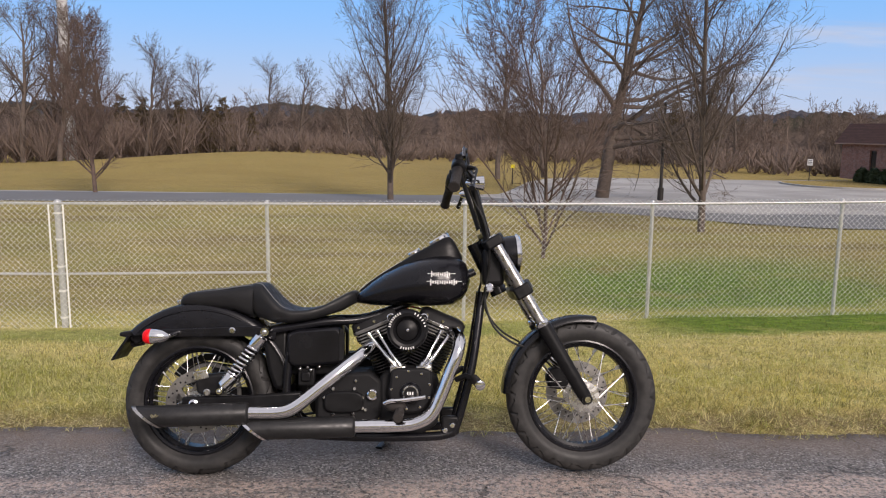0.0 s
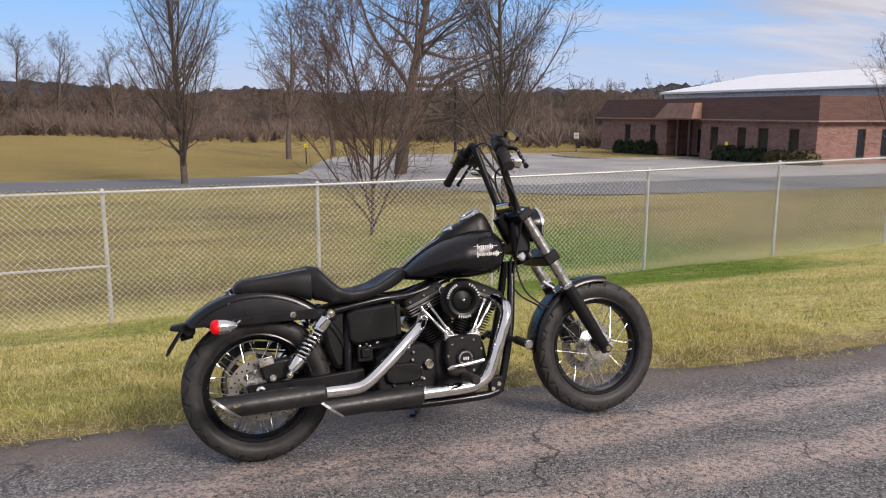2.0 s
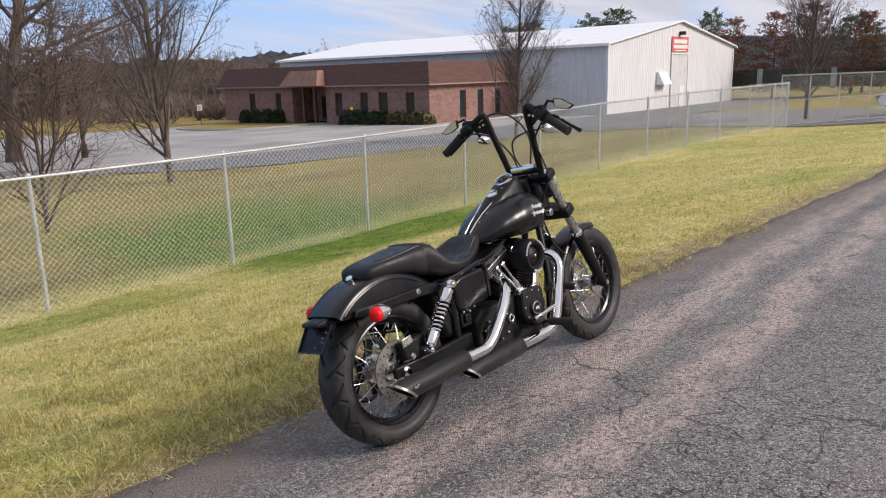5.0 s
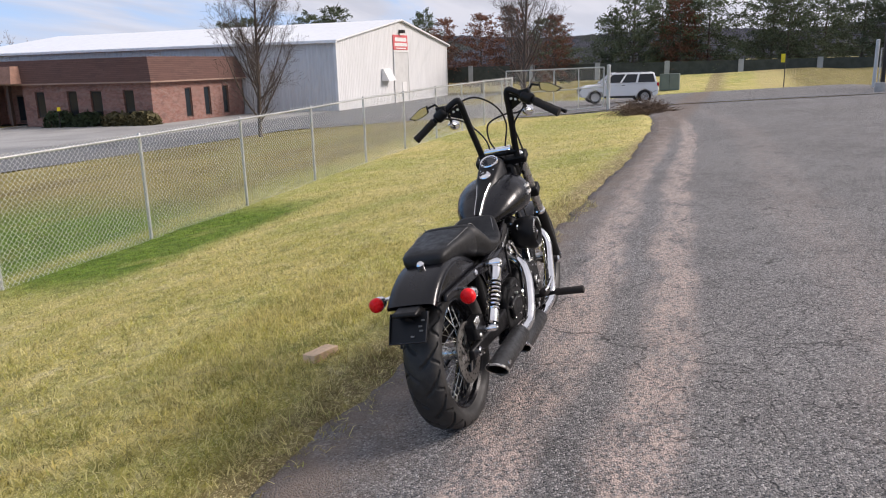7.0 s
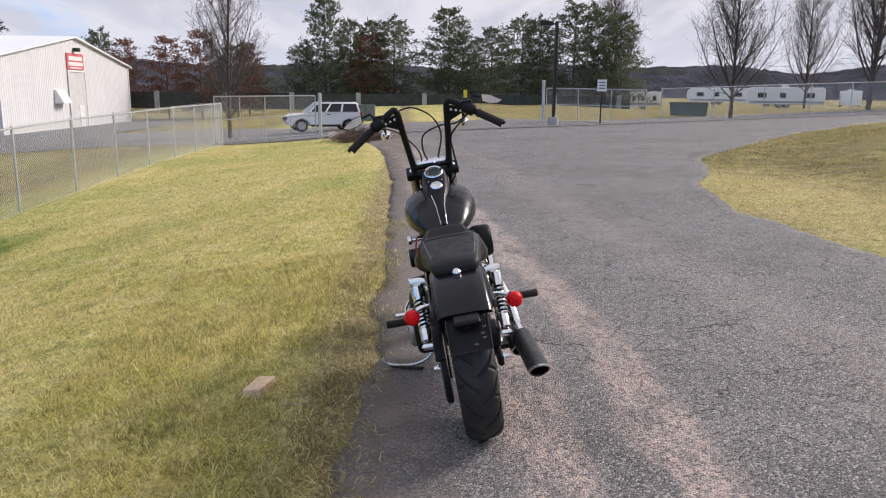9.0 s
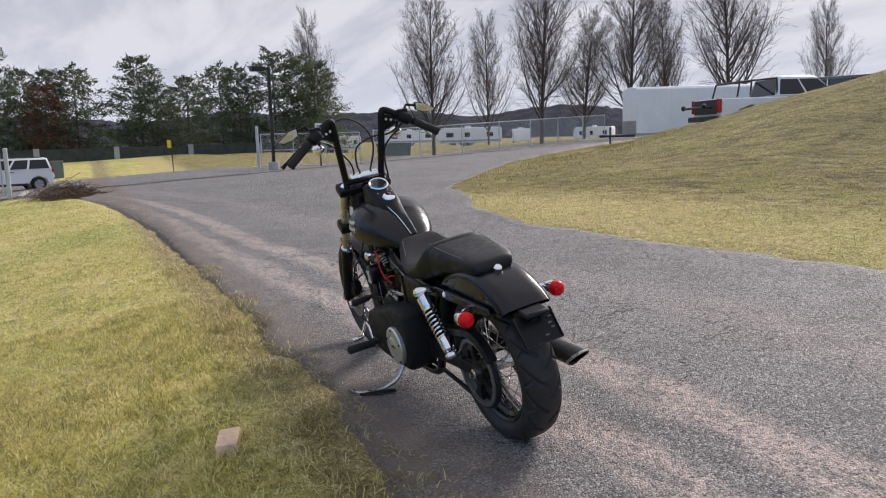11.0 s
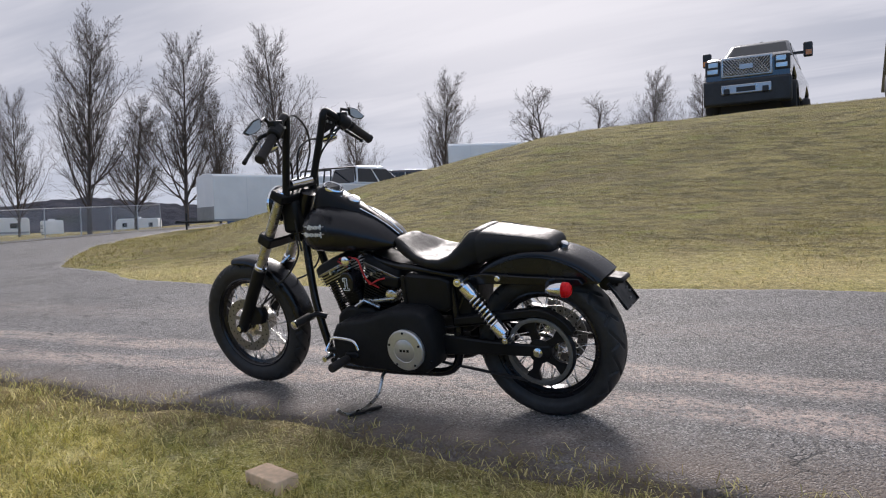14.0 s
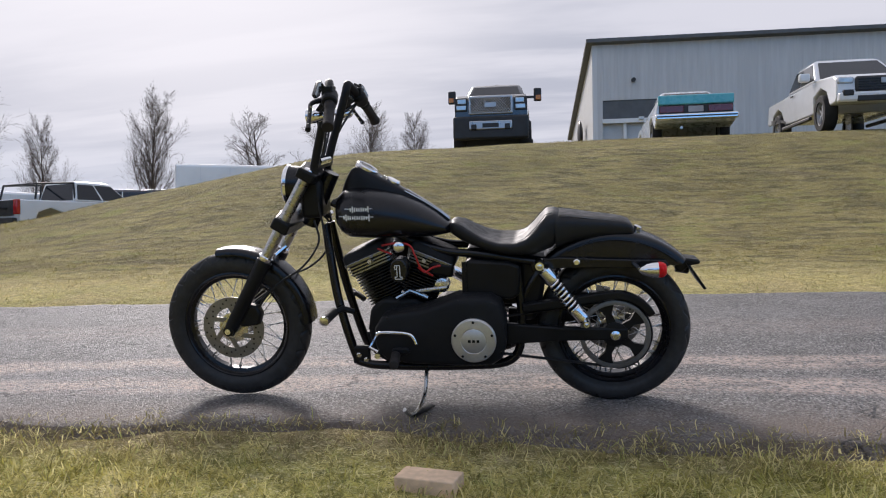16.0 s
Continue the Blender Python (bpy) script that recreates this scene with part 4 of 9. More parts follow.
arc_shell(FRONT, 0.347, 0.064, 80, 178, lambda a: 0.322 - 0.0 * a, "front_fender", BLACK_PAINT, "cropped gloss black front mudguard")
for s in (-1, 1):
    m = Mesh()
    m.tube([(0.655, s * 0.066, 0.61), (0.60, s * 0.09, 0.655)], 0.010, 8)
    part("fender_bracket", m, CHROME, bike)
rear_fender = arc_shell((-0.812, 0.318), 0.408, 0.104, 18, 134, lambda a: min(0.385, max(0.30, 0.272 / max(0.2, math.sin(a)))), "rear_fender", BLACK_PAINT, "chopped gloss black rear mudguard", n=60)
for s in (-1, 1):
    m = Mesh()
    m.tube([(-0.812 + 0.378 * math.cos(radians(a)), s * 0.1045, 0.318 + 0.378 * math.sin(radians(a))) for a in range(62, 132, 3)], 0.0045, 8)
    part("fender_bead", m, BLACK_PAINT, rear_fender)
    m = Mesh()
    m.prism([(-1.025, 0.592), (-1.0, 0.585), (-0.62, 0.588), (-0.49, 0.575), (-0.485, 0.62), (-0.60, 0.632), (-0.80, 0.622), (-1.01, 0.616)], s * 0.110, s * 0.128)
    strut = part("fender_strut", m, BLACK_PAINT, bike, bevel=0.004)
    part("strut_bolt", disc(-0.667, 0.612, s * 0.124, s * 0.136, 0.0135, 0.004, 16), CHROME, strut)
    # turn signal
    m = Mesh()
    m.m = Matrix.Translation((-0.945, s * 0.2, 0.594)) @ Matrix.Rotation(radians(-90), 4, "Y")
    m.lathe([(0.006, -0.045), (0.014, -0.038), (0.024, -0.018), (0.029, 0.006), (0.030, 0.026)], 24)
    sig = part("turn_signal", m, CHROME, bike, "chrome bullet turn signal with a red lens")
    m = Mesh()
    m.m = Matrix.Translation((-0.945, s * 0.2, 0.594)) @ Matrix.Rotation(radians(-90), 4, "Y")
    m.lathe([(0.0292, 0.0262), (0.031, 0.030), (0.029, 0.046), (0.020, 0.056), (0.0001, 0.06)], 24)
    part("lens", m, RED_LENS, sig)
    m = Mesh()
    m.tube([(-0.905, s * 0.19, 0.595), (-0.89, s * 0.15, 0.603), (-0.885, s * 0.122, 0.603)], 0.009, 10)
    part("stalk", m, CHROME, sig)
m = Mesh()
m.prism([(-1.055, 0.612), (-1.155, 0.598), (-1.160, 0.582), (-1.12, 0.575), (-1.085, 0.545), (-1.06, 0.56)], -0.05, 0.05)
part("tail_light", m, BLACK_SATIN, bike, "smoked black tail light", bevel=0.008)
m = Mesh()
m.loft([[(-1.100, y, 0.585) for y in (-0.082,)] + [(-1.100, 0.082, 0.585), (-1.166, 0.08, 0.486), (-1.166, -0.08, 0.486)], [(-1.106, -0.082, 0.580), (-1.106, 0.082, 0.580), (-1.172, 0.08, 0.483), (-1.172, -0.08, 0.483)]])
plate = part("plate_holder", m, BLACK_SATIN, bike, "empty black number plate holder", bevel=0.002)
m = Mesh()
m.tube([(-1.108, 0.078, 0.585), (-1.174, 0.076, 0.487), (-1.174, -0.076, 0.487), (-1.108, -0.078, 0.585)], 0.004, 6)
part("plate_frame", m, BLACK_PAINT, plate)
for y, k in ((-0.06, 0.25), (-0.05, 0.45), (-0.055, 0.6), (-0.02, 0.78)):
    m = Mesh()
    p = Vector((-1.1075, y, 0.582)).lerp(Vector((-1.1735, y, 0.485)), k)
    m.box(p.x - 0.003, p.x + 0.001, y - 0.007, y + 0.007, p.z - 0.003, p.z + 0.003)
    part("plate_mark", m, STITCH, plate)
m = Mesh()
m.tube([(-1.07, 0, 0.56), (-1.12, 0, 0.55)], 0.02, 8)
part("plate_arm", m, BLACK_SATIN, plate)

# shocks and swingarm
for s in (-1, 1):
    a, b = Vector((-0.521, s * 0.175, 0.612)), Vector((-0.702, s * 0.165, 0.372))
    d = b - a
    m = Mesh()
    m.tube([a + d * 0.1, a + d * 0.92], 0.015, 12)
    shock = part("shock", m, BLACK_SATIN, bike, "chrome rear shock with an open coil spring")
    m = Mesh()
    m.tube([a + d * t for t in (0.07, 0.09, 0.24, 0.28)], [0.018, 0.029, 0.030, 0.026], 14)
    part("upper_cover", m, CHROME, shock)
    m = Mesh()
    m.tube([a + d * t for t in (0.73, 0.75, 0.92, 0.95)], [0.026, 0.029, 0.028, 0.018], 14)
    part("lower_cover", m, CHROME, shock)
    q = d.normalized()
    u1 = q.cross(Vector((0, 1, 0))).normalized()
    u2 = q.cross(u1)
    m = Mesh()
    m.tube([a + d * (0.26 + 0.49 * k / 112) + (u1 * math.cos(k * 2 * math.pi / 14) + u2 * math.sin(k * 2 * math.pi / 14)) * 0.026 for k in range(113)], 0.0052, 7)
    part("spring", m, CHROME, shock)
    for p, r in ((a, 0.021), (b, 0.015)):
        m = Mesh()
        m.m = across(p.x, p.z)
        m.lathe([(r, p.y - s * 0.04), (r, p.y + s * 0.018), (r * 0.8, p.y + s * 0.024), (r * 0.8, p.y + s * 0.026), (r * 0.45, p.y + s * 0.026), (0.0, p.y + s * 0.034)], 20)
        part("shock_bolt", m, CHROME, shock)
    m = Mesh()
    m.loft([[(x, s * y, z) for x, y, z in ((-0.38, 0.10, 0.36), (-0.38, 0.135, 0.36), (-0.38, 0.135, 0.27), (-0.38, 0.10, 0.27))], [(x, s * y, z) for x, y, z in ((-0.60, 0.105, 0.345), (-0.60, 0.135, 0.345), (-0.60, 0.135, 0.285), (-0.60, 0.105, 0.285))], [(x, s * y, z) for x, y, z in ((-0.87, 0.105, 0.338), (-0.87, 0.13, 0.338), (-0.87, 0.13, 0.290), (-0.87, 0.105, 0.290))]])
    part("swingarm", m, BLACK_SATIN, bike, bevel=0.008)
    m = Mesh()
    m.m = across(*REAR)
    m.lathe([(0.020, s * 0.12), (0.020, s * 0.142), (0.012, s * 0.146), (0.012, s * 0.158), (0.0, s * 0.158)], 12)
    part("axle_nut", m, CHROME, bike)
m = Mesh()
m.m = across(-0.745, 0.40)
m.prism([(-0.075, -0.025), (0.06, -0.04), (0.075, 0.02), (0.03, 0.055), (-0.06, 0.05)], -0.135, -0.075, "z")
cal = part("rear_caliper", m, BLACK_SATIN, bike, bevel=0.012)
m = Mesh()
m.m = across(-0.790, 0.425)
m.prism([(-0.032, -0.018), (0.025, -0.028), (0.034, 0.004), (-0.026, 0.02)], -0.142, -0.136, "z")
part("caliper_badge", m, ALLOY, cal, bevel=0.003)
part("caliper_boss", disc(-0.765, 0.36, -0.12, -0.142, 0.014, 0.004, 16), ALLOY, cal)
# belt drive on the left
m = Mesh()
m.m = across(*REAR)
m.lathe([(0.138, 0.098), (0.141, 0.100), (0.141, 0.128), (0.138, 0.130), (0.124, 0.130), (0.124, 0.098)], 64, closed=True)
pulley = part("pulley", m, surface("dull_pulley", (0.20, 0.195, 0.185), 0.5, 0.7, 0.2, 60), bike, "grey belt pulley")
m = Mesh()
m.m = across(*REAR)
m.lathe([(0.05, 0.09), (0.05, 0.122), (0.03, 0.128), (0.0, 0.128)], 32)
for k in range(5):
    a = 2 * math.pi * k / 5
    m.loft([[(q * math.cos(c), q * math.sin(c), h) for q, c in ((0.045, a - 0.45), (0.085, a - 0.16), (0.128, a - 0.26), (0.128, a + 0.26), (0.085, a + 0.16), (0.045, a + 0.45))] for h in (0.104, 0.120)])
part("pulley_spider", m, BLACK_SATIN, pulley)
m = Mesh()
belt = [(-0.818 + 0.145 * math.cos(a), 0.312 + 0.145 * math.sin(a)) for a in np.linspace(radians(100), radians(262), 26)] + [(-0.30, 0.235), (-0.24, 0.30), (-0.30, 0.375)]
m.tube([(x, 0.113, z) for x, z in belt + [belt[0]]], 0.012, 6, squash=0.4)
part("drive_belt", m, RUBBER, bike)
m = Mesh()
outer = [(-0.818 + 0.180 * math.cos(a), 0.312 + 0.180 * math.sin(a)) for a in np.linspace(radians(150), radians(80), 14)] + [(-0.60, 0.462), (-0.45, 0.44)]
inner_ = [(-0.45, 0.41), (-0.60, 0.428)] + [(-0.818 + 0.150 * math.cos(a), 0.312 + 0.150 * math.sin(a)) for a in np.linspace(radians(80), radians(150), 14)]
m.loft([[(x, y, z) for x, z in outer + inner_] for y in (0.100, 0.142)])
part("belt_guard", m, BLACK_SATIN, bike, bevel=0.004)

# tank
TANK_W = [(-0.172, 0.045), (-0.15, 0.075), (-0.10, 0.112), (-0.04, 0.142), (0.03, 0.165), (0.10, 0.182), (0.17, 0.188), (0.23, 0.182), (0.275, 0.160), (0.305, 0.125), (0.320, 0.07)]
TANK_T = [(-0.172, 0.752), (-0.15, 0.770), (-0.095, 0.816), (-0.04, 0.853), (0.03, 0.889), (0.10, 0.914), (0.17, 0.929), (0.23, 0.932), (0.275, 0.922), (0.305, 0.897), (0.320, 0.855)]
TANK_B = [(-0.172, 0.727), (-0.15, 0.722), (-0.095, 0.714), (0.03, 0.711), (0.17, 0.712), (0.25, 0.716), (0.285, 0.735), (0.305, 0.762), (0.320, 0.80)]


def tank_ring(x, n=36, grow_=0.0):
    w, t, b = curve_at(TANK_W, x) + grow_, curve_at(TANK_T, x) + grow_, curve_at(TANK_B, x) - grow_
    mid_z = b + (t - b) * 0.46
    ring = []
    for k in range(n):
        a = 2 * math.pi * k / n
        c, s = math.cos(a), math.sin(a)
        up = (t - mid_z) if s > 0 else (mid_z - b)
        ring.append((x, w * math.copysign(abs(c) ** 0.80, c), mid_z + up * math.copysign(abs(s) ** (0.92 if s > 0 else 0.62), s)))
    return ring


def tank_y(x, z):
    w, t, b = curve_at(TANK_W, x), curve_at(TANK_T, x), curve_at(TANK_B, x)
    mid_z = b + (t - b) * 0.46
    s = min(1.0, abs((z - mid_z) / ((t - mid_z) if z > mid_z else (mid_z - b)))) ** (1 / (0.92 if z > mid_z else 0.62))
    return w * math.cos(math.asin(s)) ** 0.80


m = Mesh()
xs_ = list(np.interp(np.linspace(0, 1, 44), [0, 0.12, 0.85, 1], [-0.172, -0.14, 0.27, 0.320]))
m.loft([tank_ring(x) for x in xs_])
tank = part("fuel_tank", m, BLACK_PAINT, bike, "gloss black teardrop fuel tank", smooth=60)
for s in (-1, 1):
    badge = Mesh()
    for row, (z, x0, x1) in enumerate(((0.848, 0.150, 0.232), (0.816, 0.146, 0.262))):
        k = 9 if row == 0 else 12
        for i in range(k):
            x = x0 + (x1 - x0) * (i + 0.5) / k
            tall = 0.0130 if i in (0, k - 2) else (0.0088, 0.0062, 0.0074)[i % 3]
            y = s * tank_y(x, z)
            badge.box(x - 0.0023, x + 0.0023, y - 0.003, y + 0.003, z - tall, z + tall)
            if i % 2:
                badge.box(x - 0.007, x + 0.003, y - 0.0028, y + 0.0028, z - 0.002, z + 0.001)
        for k in range(8):
            x = x0 - 0.012 + (x1 - x0 + 0.03) * k / 8
            y = s * tank_y(x + 0.008, z + 0.004)
            if k in (0, 1, 6, 7):
                badge.box(x, x + 0.018, y - 0.0028, y + 0.0028, z + 0.002, z + 0.0042)
    part("tank_badge", badge, WHITE_MARK, tank, "silver emblem strokes on the tank")
CON_T = [(-0.15, 0.781), (-0.10, 0.822), (-0.04, 0.862), (0.02, 0.898), (0.06, 0.922), (0.10, 0.946), (0.15, 0.972), (0.195, 1.000), (0.225, 1.012), (0.245, 1.003), (0.265, 0.975), (0.290, 0.925)]
CON_W = [(-0.15, 0.014), (-0.04, 0.022), (0.03, 0.036), (0.08, 0.050), (0.15, 0.058), (0.22, 0.060), (0.265, 0.056), (0.290, 0.045)]
m = Mesh()
rings = []
for x in np.linspace(-0.15, 0.290, 30):
    w, t = curve_at(CON_W, x), curve_at(CON_T, x)
    b = curve_at(TANK_T, x) - 0.03
    rings.append([(x, y * w, z) for y, z in ((1.25, b), (1.12, b + (t - b) * 0.6), (0.96, t - 0.008), (0.8, t - 0.001), (0, t + 0.001), (-0.8, t - 0.001), (-0.96, t - 0.008), (-1.12, b + (t - b) * 0.6), (-1.25, b))])
m.loft(rings)
console = part("tank_console", m, BLACK_SATIN, bike, "satin black tank console", smooth=50)
tilt = Matrix.Translation((0.190, 0, 0.998)) @ Matrix.Rotation(radians(-31), 4, "Y")
m = Mesh()
m.m = tilt
m.lathe([(0.049, -0.012), (0.050, 0.006), (0.046, 0.011), (0.041, 0.008), (0.041, 0.004)], 36)
gauge = part("speedometer", m, CHROME, bike, "round chrome-rimmed speedometer")
m = Mesh()
m.m = tilt
m.lathe([(0.0415, 0.004), (0.0415, 0.0062), (0.0, 0.0064)], 36)
face = part("dial", m, glass("dial_glass", (0.03, 0.032, 0.035)), gauge)
m = Mesh()
for k in range(13):
    a = radians(-60 + 300 * k / 12)
    m.m = tilt @ Matrix.Rotation(a, 4, "Z")
    m.box(0.030, 0.037, -0.0009, 0.0009, 0.0066, 0.0071)
part("dial_tick", m, WHITE_MARK, face)
m = Mesh()
m.m = Matrix.Translation((0.083, 0, 0.9385)) @ Matrix.Rotation(radians(-29), 4, "Y")
m.lathe([(0.030, -0.008), (0.031, 0.006), (0.027, 0.011), (0.010, 0.013), (0.0, 0.013)], 30)
part("ignition_cap", m, CHROME, bike, "round chrome ignition switch cover")
for s in (-1, 1):
    m = Mesh()
    m.tube([(x, s * (curve_at(CON_W, x) * 0.9 + 0.002), curve_at(CON_T, x) - 0.001) for x in np.linspace(-0.15, 0.03, 14)], 0.0022, 6)
    part("console_trim", m, CHROME, console)
for x, y, z in ((0.125, 0.035, 0.962), (0.125, -0.035, 0.962)):
    m = Mesh()
    m.ball((x, y, z), 0.004, 10)
    part("indicator", m, CHROME, console)

# seats
def pad(xs, top_, bottom_, wide, dish, n=26):
    rings = []
    for x in xs:
        t, b, w = curve_at(top_, x), curve_at(bottom_, x), curve_at(wide, x)
        d = curve_at(dish, x)
        mid_z, hz = (t + b) / 2, (t - b) / 2
        ring = []
        for k in range(n):
            a = 2 * math.pi * k / n
            c, s = math.cos(a), math.sin(a)
            y = w * math.copysign(abs(c) ** 0.55, c)
            z = mid_z + hz * math.copysign(abs(s) ** 0.62, s)
            if s > 0:
                z -= d * (1 - (y / w) ** 2) * s
            else:
                z -= 0.030 * (y / w) ** 2 * -s * (1 if d >= 0 else 0)
            ring.append((x, y, z))
        rings.append(ring)
    m = Mesh()
    m.loft(rings)
    return m


R_T = [(-0.605, 0.802), (-0.585, 0.814), (-0.55, 0.812), (-0.525, 0.785), (-0.50, 0.755), (-0.465, 0.722), (-0.42, 0.706), (-0.36, 0.706), (-0.30, 0.722), (-0.25, 0.748), (-0.205, 0.772), (-0.175, 0.782), (-0.158, 0.772)]
R_B = [(-0.605, 0.705), (-0.57, 0.672), (-0.50, 0.652), (-0.42, 0.655), (-0.33, 0.670), (-0.22, 0.702), (-0.158, 0.738)]
R_W = [(-0.605, 0.118), (-0.56, 0.135), (-0.50, 0.158), (-0.43, 0.170), (-0.36, 0.165), (-0.29, 0.145), (-0.22, 0.115), (-0.175, 0.090), (-0.158, 0.065)]
R_D = [(-0.60, 0.0), (-0.52, 0.010), (-0.42, 0.020), (-0.30, 0.018), (-0.20, 0.006), (-0.158, 0.0)]
seat = part("rider_seat", pad(np.linspace(-0.158, -0.605, 40), R_T, R_B, R_W, R_D), LEATHER, bike, "deep black vinyl rider seat", smooth=70)
P_T = [(-0.895, 0.740), (-0.885, 0.757), (-0.86, 0.769), (-0.80, 0.780), (-0.72, 0.790), (-0.64, 0.803), (-0.60, 0.808), (-0.585, 0.806)]
P_B = [(-0.895, 0.722), (-0.86, 0.718), (-0.75, 0.714), (-0.66, 0.700), (-0.585, 0.668)]
P_W = [(-0.895, 0.075), (-0.88, 0.092), (-0.84, 0.102), (-0.75, 0.112), (-0.66, 0.125), (-0.585, 0.132)]
pillion = part("passenger_seat", pad(np.linspace(-0.585, -0.895, 30), P_T, P_B, P_W, [(-0.9, 0.0), (-0.6, 0.004)]), LEATHER, bike, "slim black vinyl passenger pad", smooth=70)
for s in (-1, 1):
    m = Mesh()
    m.tube([(x, s * curve_at(R_W, x) * 0.80, curve_at(R_T, x) + 0.002 - curve_at(R_D, x) * 0.36 - 0.006) for x in np.linspace(-0.20, -0.575, 40)], 0.0016, 5)
    part("stitching", m, STITCH, seat)
    m = Mesh()
    m.tube([(x, s * curve_at(P_W, x) * 0.84, curve_at(P_T, x) - 0.008) for x in np.linspace(-0.60, -0.86, 20)], 0.0016, 5)
    part("stitching", m, STITCH, pillion)
m = Mesh()
m.m = Matrix.Translation((-0.915, 0, 0.722)) @ Matrix.Rotation(radians(-25), 4, "Y")
m.lathe([(0.016, -0.012), (0.017, 0.008), (0.012, 0.013), (0.0, 0.014)], 20)
part("seat_bolt", m, CHROME, bike)

# frame
for s in (-1, 1):
    part("frame_tube", rod([(0.375, s * 0.035, 0.77), (0.355, s * 0.060, 0.62), (0.325, s * 0.085, 0.44), (0.265, s * 0.098, 0.22), (0.225, s * 0.100, 0.178), (0.10, s * 0.105, 0.168), (-0.20, s * 0.110, 0.172), (-0.40, s * 0.110, 0.20), (-0.445, s * 0.105, 0.34), (-0.43, s * 0.095, 0.58)], 0.0185, 14), BLACK_PAINT, bike)
    part("frame_tube", rod([(0.345, s * 0.02, 0.86), (0.10, s * 0.05, 0.74), (-0.12, s * 0.08, 0.66), (-0.30, s * 0.11, 0.645), (-0.55, s * 0.115, 0.605)], 0.0165, 12), BLACK_PAINT, bike)
    m = Mesh()
    m.prism([(-0.445, 0.60), (-0.40, 0.618), (-0.235, 0.628), (-0.205, 0.60), (-0.205, 0.495), (-0.23, 0.475), (-0.41, 0.458), (-0.44, 0.48)], s * 0.055, s * 0.132)
    side = part("side_cover", m, BLACK_PAINT if s < 0 else BLACK_SATIN, bike, "gloss black side cover", bevel=0.014)
    m = Mesh()
    m.box(-0.225, -0.208, s * 0.13, s * 0.137, 0.49, 0.62)
    part("cover_trim", m, BLACK_SATIN, side)
    m = Mesh()
    m.box(0.20, 0.275, s * 0.085, s * 0.115, 0.175, 0.255)
    plate_ = part("control_plate", m, BLACK_SATIN, bike, bevel=0.01)
    for x, z in ((0.215, 0.197), (0.245, 0.218)):
        part("plate_bolt", disc(x, z, s * 0.113, s * 0.124, 0.011, 0.003, 12), CHROME, plate_)
m = Mesh()
m.box(-0.44, -0.22, -0.055, 0.055, 0.42, 0.66)
part("battery_box", m, BLACK_SATIN, bike, bevel=0.01)
m = Mesh()
m.prism([(-0.56, 0.62), (-0.44, 0.64), (-0.44, 0.36), (-0.50, 0.36), (-0.53, 0.45)], -0.095, 0.095)
part("inner_fender", m, BLACK_SATIN, bike, bevel=0.02)

# engine
CRANK = Vector((0.060, 0, 0.300))
m = Mesh()
m.prism([(-0.06, 0.20), (0.02, 0.175), (0.12, 0.180), (0.185, 0.22), (0.20, 0.33), (0.185, 0.42), (0.13, 0.462), (-0.01, 0.462), (-0.06, 0.42)], -0.115, 0.115)
part("crankcase", m, BLACK_CRINKLE, bike, "black v-twin crankcase", bevel=0.015)
FIN_EDGE = surface("machined_fin_edge", (0.32, 0.32, 0.32), 0.30, 0.9, 0.12, 80)


def rounded(w, d, r=0.03, n=4):
    pts = []
    for cx, cy, a0 in ((w - r, d - r, 0), (-w + r, d - r, 90), (-w + r, -d + r, 180), (w - r, -d + r, 270)):
        pts += [(cx + r * math.cos(radians(a0 + 90 * k / n)), cy + r * math.sin(radians(a0 + 90 * k / n))) for k in range(n + 1)]
    return pts


